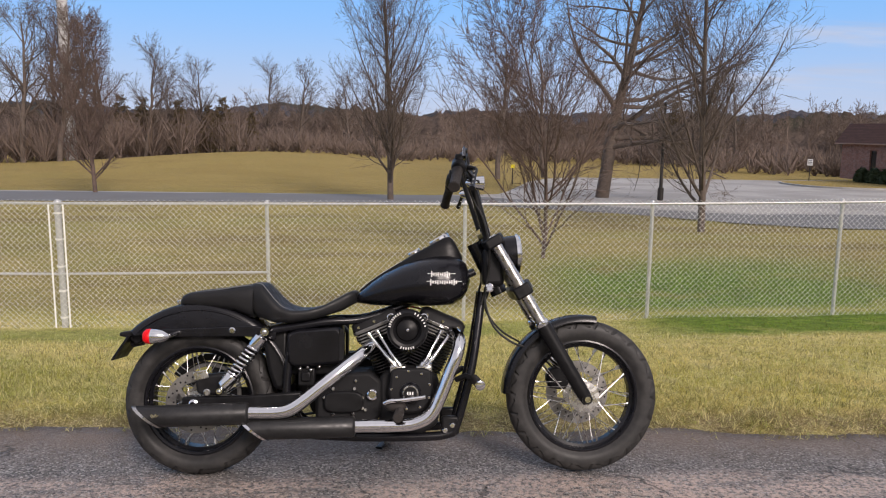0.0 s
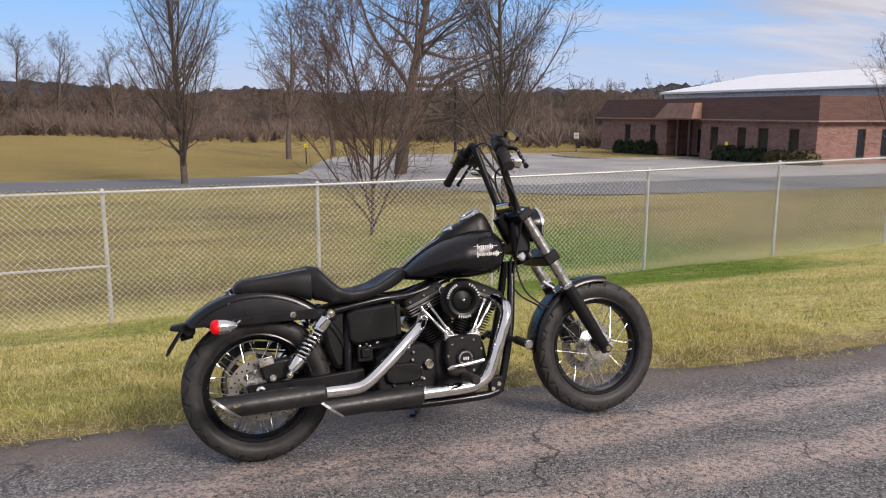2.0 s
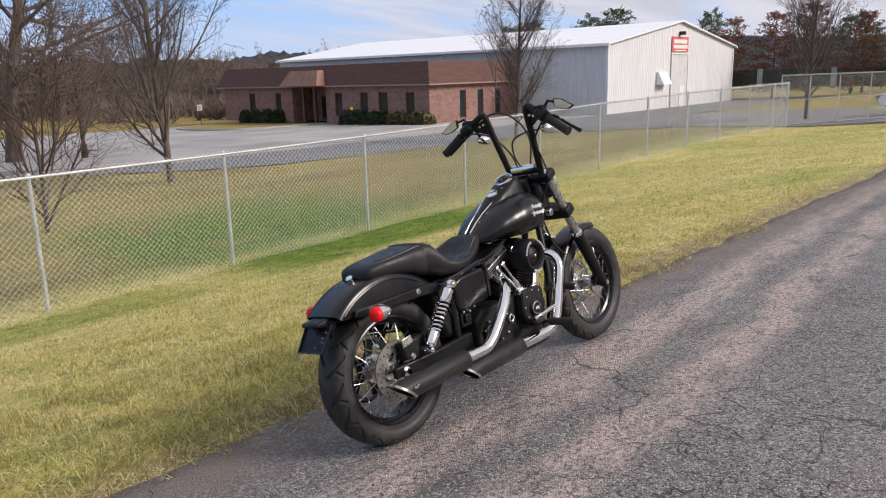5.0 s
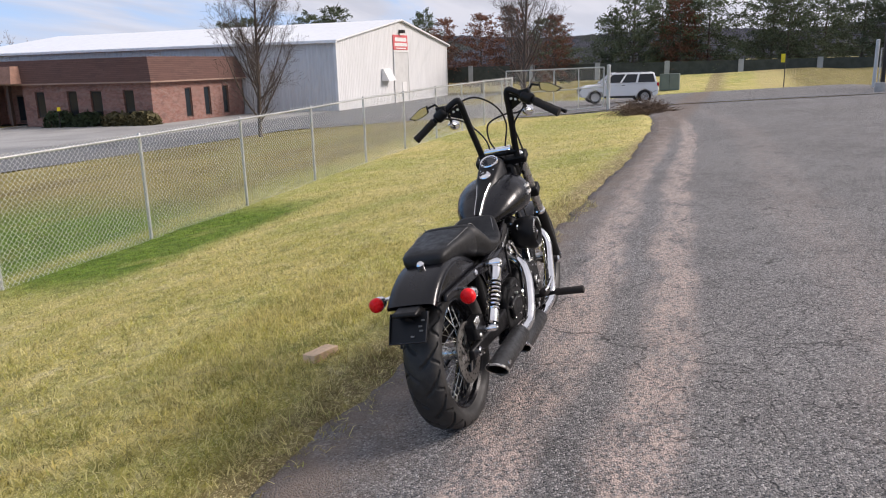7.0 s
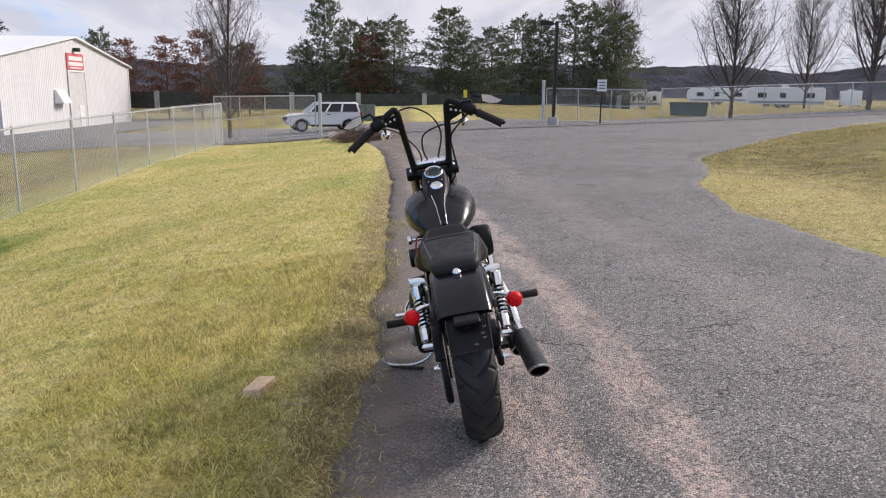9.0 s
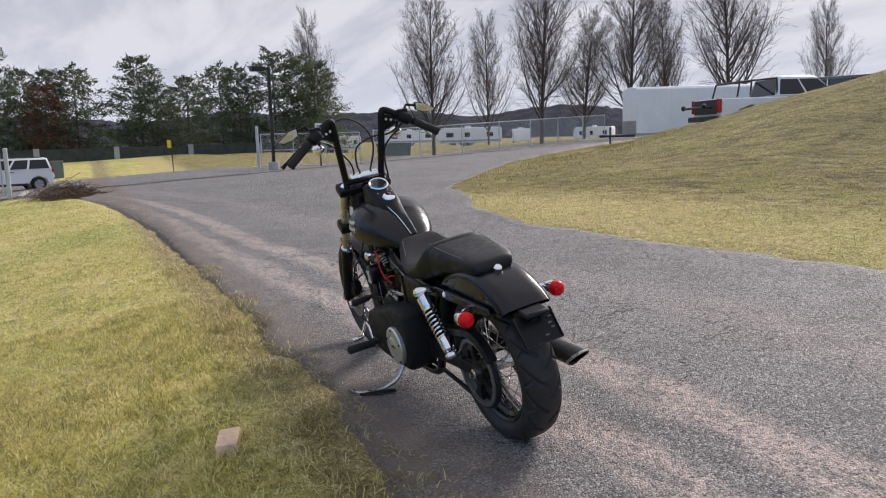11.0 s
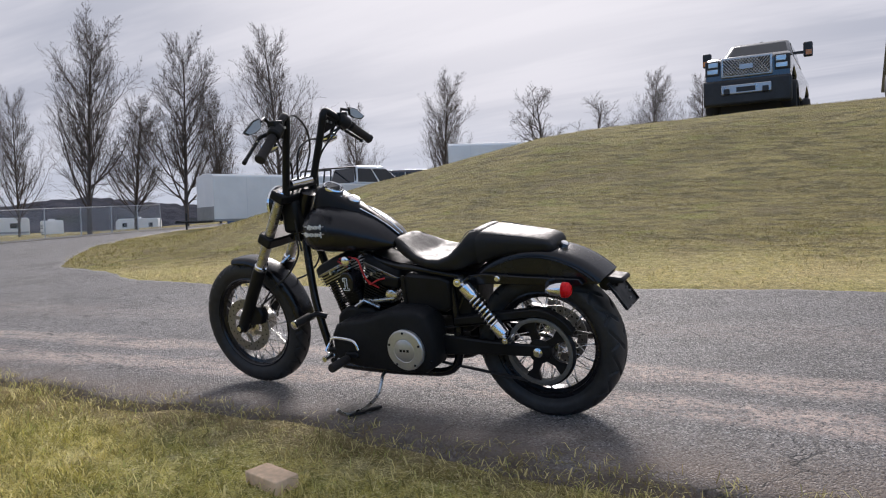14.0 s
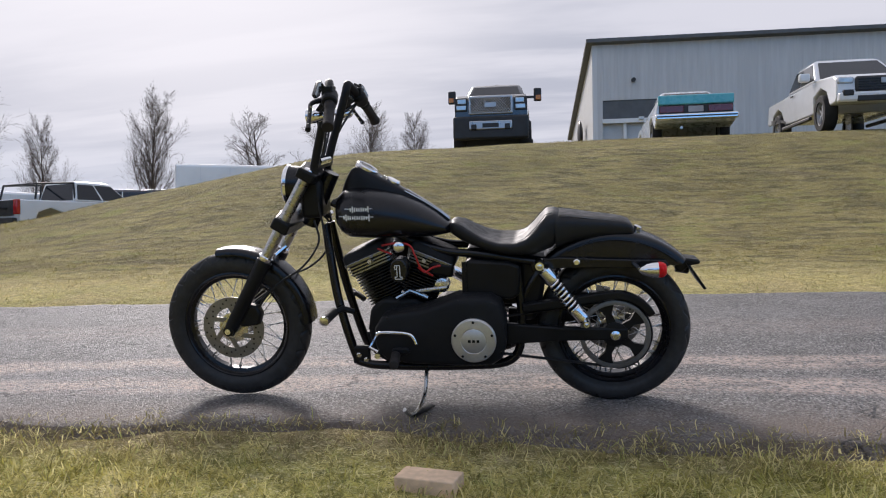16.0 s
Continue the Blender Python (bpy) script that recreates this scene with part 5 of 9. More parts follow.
for which, ang in (("rear", -22.5), ("front", 22.5)):
    fr = Matrix.Translation(CRANK) @ Matrix.Rotation(radians(ang), 4, "Y")
    m = Mesh()
    m.m = fr
    m.tube([(0, 0, 0.13), (0, 0, 0.34)], 0.058, 28)
    cyl = part("cylinder", m, BLACK_SATIN, bike, f"finned black {which} cylinder")
    for k in range(11):
        m = Mesh()
        m.m = fr
        h = 0.165 + 0.0128 * k
        m.prism(rounded(0.078 + 0.0012 * k, 0.082), h, h + 0.0042, "z")
        part("fin", m, BLACK_SATIN, cyl, smooth=60)
    for k in range(3):
        m = Mesh()
        m.m = fr
        h = 0.312 + 0.013 * k
        m.prism(rounded(0.096 + 0.002 * k, 0.092, 0.02), h, h + 0.0055, "z")
        part("head_fin", m, FIN_EDGE, cyl, "machined bright head fin", smooth=60)
    m = Mesh()
    m.m = fr
    m.prism(rounded(0.090, 0.088, 0.02), 0.305, 0.352, "z")
    part("head", m, BLACK_SATIN, cyl, smooth=60)
    m = Mesh()
    m.m = fr
    m.loft([[(x, y, h) for x, y in rounded(w, d, 0.022)] for h, w, d in ((0.350, 0.102, 0.096), (0.364, 0.104, 0.098))])
    part("rocker_base", m, FIN_EDGE, cyl, "bright rocker box base", bevel=0.002, smooth=60)
    m = Mesh()
    m.m = fr
    m.loft([[(x, y, h) for x, y in rounded(w, d, 0.022)] for h, w, d in ((0.364, 0.101, 0.096), (0.392, 0.099, 0.093), (0.404, 0.086, 0.078), (0.408, 0.070, 0.06))])
    rock = part("rocker_box", m, BLACK_CRINKLE, cyl, "black wrinkle-finish rocker box", smooth=60)
    for x in (-0.07, 0.0, 0.07):
        m = Mesh()
        m.m = fr
        m.tube([(x, -0.092, 0.378), (x, -0.102, 0.378)], 0.006, 10)
        part("rocker_bolt", m, CHROME, rock)
    m = Mesh()
    m.m = fr
    m.tube([(0.02 if ang < 0 else -0.02, 0.09, 0.338), (0.02 if ang < 0 else -0.02, 0.135, 0.345)], 0.008, 8)
    part("spark_plug", m, ALLOY, cyl)
for a, b in (((-0.108, -0.112, 0.600), (0.008, -0.128, 0.462)), ((-0.070, -0.118, 0.612), (0.028, -0.134, 0.462)), ((0.236, -0.112, 0.600), (0.136, -0.128, 0.462)), ((0.198, -0.118, 0.612), (0.116, -0.134, 0.462))):
    a, b = Vector(a), Vector(b)
    m = Mesh()
    m.tube([a.lerp(b, t) for t in (0, 0.08, 0.1, 0.55, 0.57, 0.86, 0.88, 1.0)], [0.012, 0.012, 0.0078, 0.0078, 0.0098, 0.0098, 0.014, 0.014], 14)
    part("pushrod_tube", m, CHROME, bike, "chrome pushrod tube")
for x in (0.018, 0.126):
    m = Mesh()
    m.box(x - 0.034, x + 0.034, -0.152, -0.10, 0.440, 0.470)
    part("tappet_block", m, ALLOY, bike, bevel=0.006)
m = Mesh()
ring = [(0.072 + 0.094 * math.cos(a), 0.365 + 0.092 * math.sin(a)) for a in np.linspace(radians(160), radians(380), 22)]
ring = [(0.155, 0.452), (0.12, 0.462), (0.02, 0.462), (-0.012, 0.452)] + ring
m.prism(ring, -0.112, -0.165)
cam_cover = part("cam_cover", m, BLACK_CRINKLE, bike, "black cam cover", bevel=0.012)
for k in range(9):
    a = 2 * math.pi * k / 9 + 0.3
    part("cover_screw", disc(0.072 + 0.080 * math.cos(a), 0.372 + 0.078 * math.sin(a), -0.160, -0.171, 0.0058, 0.002, 10), CHROME, cam_cover)
part("timer_ring", disc(0.070, 0.360, -0.163, -0.176, 0.044, 0.006, 36), BLACK_PAINT, cam_cover)
m = disc(0.070, 0.360, -0.174, -0.180, 0.033, 0.003, 36)
timer = part("timer_cover", m, ALLOY, cam_cover)
part("timer_face", disc(0.070, 0.360, -0.179, -0.1815, 0.027, 0.001, 36), BLACK_SATIN, timer)
m = Mesh()
for k in range(3):
    m.box(0.056 + 0.010 * k, 0.062 + 0.010 * k, -0.1835, -0.1812, 0.354, 0.367)
part("timer_mark", m, WHITE_MARK, timer)

# round air cleaner
m = Mesh()
m.m = across(0.056, 0.622)
m.lathe([(0.05, -0.10), (0.072, -0.12), (0.083, -0.15), (0.084, -0.205), (0.078, -0.225), (0.070, -0.231), (0.058, -0.228), (0.050, -0.215), (0.046, -0.210), (0.020, -0.222), (0.0, -0.224)], 48)
air = part("air_cleaner", m, BLACK_SATIN, bike, "round black air cleaner with pale marks round its rim")
for a0, a1, n in ((110, 172, 8), (8, 70, 6), (246, 294, 6)):
    for k in range(n):
        a = radians(a0 + (a1 - a0) * (k + 0.5) / n)
        m = Mesh()
        m.m = across(0.056 + 0.0735 * math.cos(a), 0.622 - 0.0735 * math.sin(a) * -1) @ Matrix.Rotation(-a, 4, "Z")
        m.box(-0.0048, 0.0048, -0.0022, 0.0022, -0.2320, -0.2285)
        part("rim_mark", m, WHITE_MARK, air)
m = Mesh()
m.m = across(0.056, 0.622)
m.lathe([(0.046, -0.208), (0.046, -0.216), (0.043, -0.218), (0.043, -0.210)], 36, closed=True)
part("inner_ring", m, BLACK_PAINT, air)
m = Mesh()
m.ball((0.058, -0.224, 0.622), 0.008, 12, (1, 0.8, 1))
part("centre_bolt", m, CHROME, air)
for s, x in ((-1, -0.012), (1, 0.124)):
    m = Mesh()
    m.tube([(x + 0.014 * math.cos(a), -0.150, 0.668 + 0.014 * math.sin(a)) for a in np.linspace(0, 2 * math.pi, 15)], 0.004, 6)
    part("breather", m, CHROME, air)

# gearbox on the right
m = Mesh()
m.prism([(-0.325, 0.25), (-0.30, 0.215), (-0.09, 0.215), (-0.05, 0.26), (-0.05, 0.40), (-0.10, 0.44), (-0.27, 0.435), (-0.325, 0.39)], -0.118, 0.11)
gear = part("gearbox", m, BLACK_CRINKLE, bike, "black gearbox case", bevel=0.014)
m = Mesh()
m.m = Matrix.Translation((-0.206, 0, 0.318))
m.prism([(0.082 * math.copysign(abs(math.cos(a)) ** 0.6, math.cos(a)), 0.045 * math.copysign(abs(math.sin(a)) ** 0.6, math.sin(a))) for a in np.linspace(0, 2 * math.pi, 28, endpoint=False)], -0.112, -0.140)
part("gearbox_cover", m, BLACK_SATIN, gear, bevel=0.008)
for x, z in ((-0.285, 0.335), (-0.25, 0.372), (-0.162, 0.372), (-0.128, 0.336), (-0.128, 0.292), (-0.168, 0.268), (-0.25, 0.268), (-0.156, 0.405), (-0.10, 0.345), (-0.116, 0.285)):
    part("case_bolt", disc(x, z, -0.114, -0.136, 0.0066, 0.002, 10), ALLOY, gear)
m = Mesh()
m.m = across(-0.088, 0.348)
m.lathe([(0.022, -0.115), (0.022, -0.140), (0.017, -0.144), (0.015, -0.138), (0.0, -0.138)], 24)
part("oil_filler", m, CHROME, gear)
m = Mesh()
m.box(-0.40, -0.33, -0.10, -0.05, 0.38, 0.455), m.box(-0.385, -0.345, -0.115, -0.10, 0.40, 0.44)
part("master_cylinder", m, BLACK_SATIN, bike, bevel=0.006)
for x, z in ((-0.39, 0.452), (-0.36, 0.46), (-0.345, 0.448), (-0.31, 0.462)):
    m = Mesh()
    m.ball((x, -0.108, z), 0.008, 10)
    part("fitting", m, ALLOY, bike)

# primary drive on the left
m = Mesh()
shape = [(0.150, 0.300), (0.148, 0.365), (0.120, 0.410), (0.060, 0.432), (-0.060, 0.448), (-0.145, 0.478), (-0.190, 0.496), (-0.325, 0.492), (-0.365, 0.470), (-0.385, 0.400), (-0.385, 0.290), (-0.368, 0.238), (-0.330, 0.212), (-0.20, 0.206), (0.02, 0.215), (0.105, 0.232), (0.138, 0.262)]
m.loft([[(x, 0.10, z) for x, z in shape], [(x, 0.205, z) for x, z in shape], [(-0.118 + (x + 0.118) * 0.965, 0.225, 0.338 + (z - 0.338) * 0.94) for x, z in shape], [(-0.118 + (x + 0.118) * 0.86, 0.232, 0.338 + (z - 0.338) * 0.80) for x, z in shape]])
primary = part("primary_cover", m, BLACK_CRINKLE, bike, "long black primary drive cover", smooth=50, bevel=0.006)
m = Mesh()
m.m = across(-0.258, 0.324)
m.lathe([(0.088, 0.225), (0.090, 0.247), (0.085, 0.2535), (0.079, 0.2545), (0.052, 0.2560), (0.050, 0.2545), (0.048, 0.2560), (0.0, 0.2568)], 48)
derby = part("derby_cover", m, surface("satin_alloy", (0.62, 0.61, 0.59), 0.42, 0.75, 0.1, 90, 0.03), bike, "round satin alloy derby cover")
for k in range(5):
    a = 2 * math.pi * k / 5 + math.pi / 2
    part("derby_screw", disc(-0.258 + 0.077 * math.cos(a), 0.324 + 0.077 * math.sin(a), 0.252, 0.2585, 0.0055, 0.002, 10), BLACK_SATIN, derby)
m = Mesh()
for k in range(3):
    m.box(-0.281 + 0.017 * k, -0.270 + 0.017 * k, 0.2562, 0.2580, 0.319, 0.330)
part("derby_mark", m, BLACK_SATIN, derby)
m = Mesh()
m.prism([(0.075, 0.262), (0.008, 0.262), (0.0, 0.275), (0.012, 0.290), (0.068, 0.290), (0.08, 0.275)], 0.225, 0.240)
part("inspection_cover", m, BLACK_SATIN, primary, bevel=0.006)
for x, z in ((0.09, 0.41), (0.0, 0.425), (-0.13, 0.455), (-0.20, 0.480), (-0.33, 0.468), (-0.365, 0.36), (-0.365, 0.27), (-0.25, 0.222), (0.04, 0.232), (0.12, 0.28)):
    part("case_bolt", disc(x, z, 0.205, 0.226, 0.0062, 0.002, 10), BLACK_PAINT, primary)
part("shift_link", rod([(0.135, 0.245, 0.352), (0.10, 0.250, 0.360), (0.02, 0.262, 0.360), (-0.015, 0.270, 0.350), (-0.030, 0.272, 0.318)], 0.0072, 10), CHROME, bike)
# ignition coil cover with a silver mark, knob and red wires
m = Mesh()
m.m = Matrix.Translation((0.040, 0, 0.598))
m.prism([(0.036 * math.copysign(abs(math.cos(a)) ** 0.75, math.cos(a)), 0.046 * math.sin(a) + (0.004 if math.sin(a) > 0 else 0)) for a in np.linspace(0, 2 * math.pi, 26, endpoint=False)], 0.12, 0.200)
coil = part("coil_cover", m, BLACK_PAINT, bike, "oval black side cover with a silver mark", bevel=0.006)
m = Mesh()
for x0, x1, z0, z1 in ((0.0325, 0.0355, 0.576, 0.620), (0.0445, 0.0475, 0.576, 0.622), (0.024, 0.056, 0.566, 0.569), (0.024, 0.034, 0.574, 0.577), (0.046, 0.056, 0.574, 0.577), (0.034, 0.056, 0.621, 0.624), (0.046, 0.056, 0.606, 0.609), (0.053, 0.056, 0.606, 0.624), (0.024, 0.027, 0.566, 0.577), (0.053, 0.056, 0.566, 0.577)):
    m.box(x0, x1, 0.200, 0.2045, z0, z1)
part("cover_mark", m, WHITE_MARK, coil)
m = Mesh()
m.m = across(0.036, 0.695)
m.lathe([(0.010, 0.10), (0.010, 0.17), (0.022, 0.176), (0.022, 0.192), (0.015, 0.198), (0.0, 0.199)], 20)
part("choke_knob", m, CHROME, bike)
for r in ([(0.12, 0.12, 0.69), (0.06, 0.14, 0.702), (0.00, 0.15, 0.695), (-0.025, 0.16, 0.65), (-0.045, 0.155, 0.60), (-0.09, 0.14, 0.565)], [(-0.03, 0.14, 0.60), (-0.06, 0.155, 0.585), (-0.09, 0.145, 0.60), (-0.12, 0.13, 0.605)], [(0.14, 0.11, 0.675), (0.08, 0.125, 0.655)]):
    part("spark_wire", rod(r, 0.0042, 8), RED_WIRE, bike, "red ignition wire")
m = Mesh()
m.prism([(-0.165, 0.545), (-0.075, 0.56), (-0.06, 0.60), (-0.08, 0.615), (-0.17, 0.60)], 0.03, 0.10)
part("throttle_body", m, BLACK_SATIN, bike, bevel=0.012)
m = Mesh()
m.m = across(-0.12, 0.515)
m.lathe([(0.03, 0.05), (0.03, 0.10), (0.02, 0.105), (0.0, 0.105)], 20)
part("starter_cap", m, ALLOY, bike)
m = Mesh()
m.tube([(-0.14, 0.10, 0.505), (0.05, 0.10, 0.485)], 0.012, 10), m.tube([(0.07, 0.115, 0.465), (0.01, 0.125, 0.50), (-0.06, 0.115, 0.468)], 0.009, 8)
part("oil_line", m, STEEL, bike)

# exhaust
pipe_f = [(0.245, -0.10, 0.605), (0.268, -0.165, 0.585), (0.262, -0.205, 0.535), (0.228, -0.212, 0.445), (0.190, -0.214, 0.350), (0.150, -0.215, 0.278), (0.085, -0.215, 0.245), (0.0, -0.215, 0.238), (-0.16, -0.215, 0.236)]
pipe_r = [(-0.085, -0.07, 0.556), (-0.106, -0.120, 0.537), (-0.145, -0.172, 0.508), (-0.225, -0.214, 0.447), (-0.330, -0.237, 0.362), (-0.395, -0.243, 0.315), (-0.450, -0.243, 0.298), (-0.58, -0.244, 0.296)]
for run, m0, m1, lab in ((pipe_f, (-0.15, -0.215, 0.234), (-0.560, -0.232, 0.228), "front"), (pipe_r, (-0.568, -0.244, 0.294), (-0.968, -0.253, 0.283), "rear")):
    m = Mesh()
    m.tube(soft(run, 7), 0.0265, 20)
    pipe = part("exhaust_pipe", m, CHROME, bike, f"chrome {lab} exhaust header")
    a, b = Vector(m0), Vector(m1)
    m = Mesh()
    n = 24
    rings = []
    for t, r in ((0, 0.027), (0.012, 0.040), (0.03, 0.043), (0.9, 0.043), (1.0, 0.043)):
        ring = []
        for k in range(n):
            ang = 2 * math.pi * k / n
            p = a.lerp(b, t)
            dx = (0.055 * -math.sin(ang) * -1 if t == 1.0 else 0.0)
            ring.append((p.x + (-dx if t == 1.0 else 0), p.y + r * math.cos(ang), p.z + r * math.sin(ang)))
        rings.append(ring)
    inner_r = [(x + 0.0, b.y + (y - b.y) * 0.86, b.z + (z - b.z) * 0.86) for x, y, z in rings[-1]]
    deep = [(x + 0.10, y, z) for x, y, z in inner_r]
    m.loft(rings + [inner_r, deep])
    muff = part("muffler", m, CERAMIC, bike, "matt black slash-cut muffler", smooth=50)
    tip = [(x - 0.001, b.y + (y - b.y) * 1.02, b.z + (z - b.z) * 1.02) for x, y, z in rings[-1]]
    m = Mesh()
    m.loft([[(x + 0.016, y, z) for x, y, z in tip], tip, [(x, b.y + (y - b.y) * 0.90, b.z + (z - b.z) * 0.90) for x, y, z in tip], [(x + 0.016, b.y + (y - b.y) * 0.90, b.z + (z - b.z) * 0.90) for x, y, z in tip]], caps=False)
    part("muffler_tip", m, CHROME if lab == "front" else STEEL, muff)
    if lab == "rear":
        m = Mesh()
        m.prism([(-0.905, 0.296), (-0.918, 0.302), (-0.925, 0.296), (-0.935, 0.302), (-0.94, 0.292), (-0.93, 0.286), (-0.915, 0.289)], b.y - 0.0445, b.y - 0.040)
        part("muffler_badge", m, ALLOY, muff)
m = Mesh()
m.box(-0.50, -0.42, -0.21, -0.11, 0.225, 0.245), m.box(-0.44, -0.42, -0.15, -0.11, 0.18, 0.28)
part("exhaust_bracket", m, BLACK_SATIN, bike)
part("brake_linkage", rod([(0.13, -0.238, 0.355), (0.05, -0.242, 0.345), (-0.01, -0.245, 0.340), (-0.035, -0.235, 0.33)], 0.0095, 10), CHROME, bike)
m = Mesh()
m.ball((0.01, -0.22, 0.315), 0.03, 16, (1.5, 0.9, 0.7))
part("pedal_boot", m, GRIP_RUBBER, bike)

# pegs, levers and stand
for s, rows in ((-1, [((0.02, -0.16, 0.29), (0.028, -0.27, 0.303), (0.022, -0.42, 0.305))]), (1, [((0.06, 0.12, 0.27), (0.06, 0.245, 0.262), (0.040, 0.385, 0.272))])):
    for a, b, c in rows:
        m = Mesh()
        m.tube([a, b], 0.011, 10)
        peg = part("foot_peg", m, BLACK_SATIN, bike)
        m = Mesh()
        b, c = Vector(b), Vector(c)
        m.tube([b.lerp(c, t) for t in (0, 0.04, 0.5, 0.96, 1.0)], [0.014, 0.0195, 0.019, 0.0205, 0.016], 12)
        part("peg_rubber", m, GRIP_RUBBER, peg)
for s in (-1, 1):
    m = Mesh()
    m.tube([(0.262, s * 0.10, 0.405), (0.30, s * 0.125, 0.425), (0.335, s * 0.150, 0.412)], 0.0125, 10)
    peg = part("highway_peg", m, BLACK_SATIN, bike)
    ends = Vector((0.333, s * 0.135, 0.415)), Vector((0.352, s * 0.238, 0.400))
    m = Mesh()
    m.tube([ends[0].lerp(ends[1], t) for t in (0, 0.05, 0.5, 0.88)], [0.015, 0.0195, 0.019, 0.0195], 12)
    part("peg_rubber", m, GRIP_RUBBER, peg)
    m = Mesh()
    m.tube([ends[0].lerp(ends[1], t) for t in (0.88, 0.90, 1.0, 1.03)], [0.0195, 0.021, 0.0205, 0.012], 14)
    part("peg_cap", m, CHROME, peg)
m = Mesh()
m.tube([(0.13, 0.245, 0.352), (0.16, 0.26, 0.30), (0.115, 0.285, 0.288)], 0.008, 8), m.tube([(0.115, 0.28, 0.288), (0.115, 0.335, 0.288)], 0.012, 10)
part("shift_lever", m, CHROME, bike)
m = Mesh()
m.tube(soft([(-0.045, 0.115, 0.165), (-0.045, 0.15, 0.145), (-0.045, 0.20, 0.085), (-0.035, 0.28, 0.058), (-0.03, 0.37, 0.068), (-0.015, 0.415, 0.082), (-0.004, 0.440, 0.112)], 5), 0.0085, 10)
stand_ = part("kickstand", m, STEEL, bike, "bent steel kickstand")
m = Mesh()
m.tube([(-0.075, 0.235, 0.044), (-0.025, 0.40, 0.070)], 0.017, 10, squash=0.35)
part("stand_foot", m, BLACK_SATIN, stand_)

# ---- chain-link fence along the swale ----
FENCE_Y = 8.63
TOP_X = [-60, -5.4, 0.9, 3.9, 7.0, 10.0, 12.9, 15.8, 18.7, 21.5, 24.3, 27.1, 31.5]
TOP_Z = [0.25, 0.31, 0.35, 0.38, 0.43, 0.50, 0.56, 0.64, 0.68, 0.73, 0.76, 0.78, 0.79]


def fence_top(x):
    return float(np.interp(x, TOP_X, TOP_Z))


def fence_foot(x):
    return float(np.interp(x, FENCE_X, FENCE_Z)) + 0.03


def link_mesh(name, a, b, foot, top, pitch, wire, parent, y_wave=0.006, seg=3):
    """Woven wire between the plan points a and b: zigzag wires whose bends hook into each other, leaving diamonds."""
    a, b = np.array(a, float), np.array(b, float)
    length = np.hypot(*(b - a))
    n = int(length / pitch)
    V, F = [], []
    side = np.array([-(b - a)[1], (b - a)[0]]) / length
    count = 0
    ring = [2 * math.pi * j / seg for j in range(seg)]
    for i in range(n):
        s = (i + 0.5) / n
        x, y = a + (b - a) * s
        z0, z1 = foot(s), top(s)
        m = max(2, int((z1 - z0) / pitch))
        k = np.arange(m + 1)
        off = np.where((k + i) % 2 == 0, -0.5, 0.5) * pitch * 1.04
        z = z0 + (z1 - z0) * k / m
        px = x + off * (b - a)[0] / length
        py = y + off * (b - a)[1] / length
        sag = y_wave * np.where(k % 2 == 0, 1, -1)
        ctr = np.stack([px + side[0] * sag, py + side[1] * sag, z], 1)
        for j in ring:
            V.append(ctr + np.array([(b - a)[0] / length * math.cos(j) * wire, (b - a)[1] / length * math.cos(j) * wire, 0]) + np.array([side[0], side[1], 0]) * math.sin(j) * wire)
        base = count + np.arange(m)
        for j in range(seg):
            p, q = j * (m + 1), ((j + 1) % seg) * (m + 1)
            F.append(np.stack([base + p, base + q, base + q + 1, base + p + 1], 1))
        count += (m + 1) * seg
    ob = arrays_mesh(name, np.concatenate(V), np.concatenate(F), WIRE, parent, smooth=False)
    return ob


def post_mesh(x, y, z0, z1, r=0.03, dome=True):
    m = Mesh()
    m.tube([(x, y, z0), (x, y, z1)], r, 12)
    if dome:
        m.tube([(x, y, z1), (x, y, z1 + 0.02), (x, y, z1 + 0.045), (x, y, z1 + 0.055)], [r * 1.15, r * 1.15, r * 0.8, r * 0.2], 12)
    return m


fence = thing("chain_link_fence", "galvanised chain-link fence with top rail beside the grass swale", "fence")
posts = [-11.6, -8.5, -5.39, -2.19, 0.91, 3.90, 6.99, 9.98, 12.92, 15.83, 18.68, 21.50, 24.27, 27.10, 29.80, 31.45]
for x in posts:
    thick = 0.05 if abs(x + 5.39) < 0.1 or x == posts[-1] else 0.030
    part("post", post_mesh(x, FENCE_Y + 0.04, fence_foot(x) - 0.25, fence_top(x) + 0.02, thick), GALV, fence)
for x0, x1 in zip(posts[:-1], posts[1:]):
    m = Mesh()
    m.tube([(x0, FENCE_Y, fence_top(x0) + 0.015), (x1, FENCE_Y, fence_top(x1) + 0.015)], 0.022, 10)
    part("top_rail", m, GALV, fence)
    if x1 < -1.9:
        m = Mesh()
        zm = [fence_foot(x) * 0.56 + fence_top(x) * 0.44 for x in (x0, x1)]
        m.tube([(x0, FENCE_Y, zm[0]), (x1, FENCE_Y, zm[1])], 0.02, 10)
        part("mid_rail", m, GALV, fence)
    m = link_mesh("wire_mesh", (x0, FENCE_Y - 0.03), (x1, FENCE_Y - 0.03), lambda s: fence_foot(x0 + (x1 - x0) * s) - 0.02, lambda s: fence_top(x0 + (x1 - x0) * s) + 0.075, 0.044, 0.0034, fence)
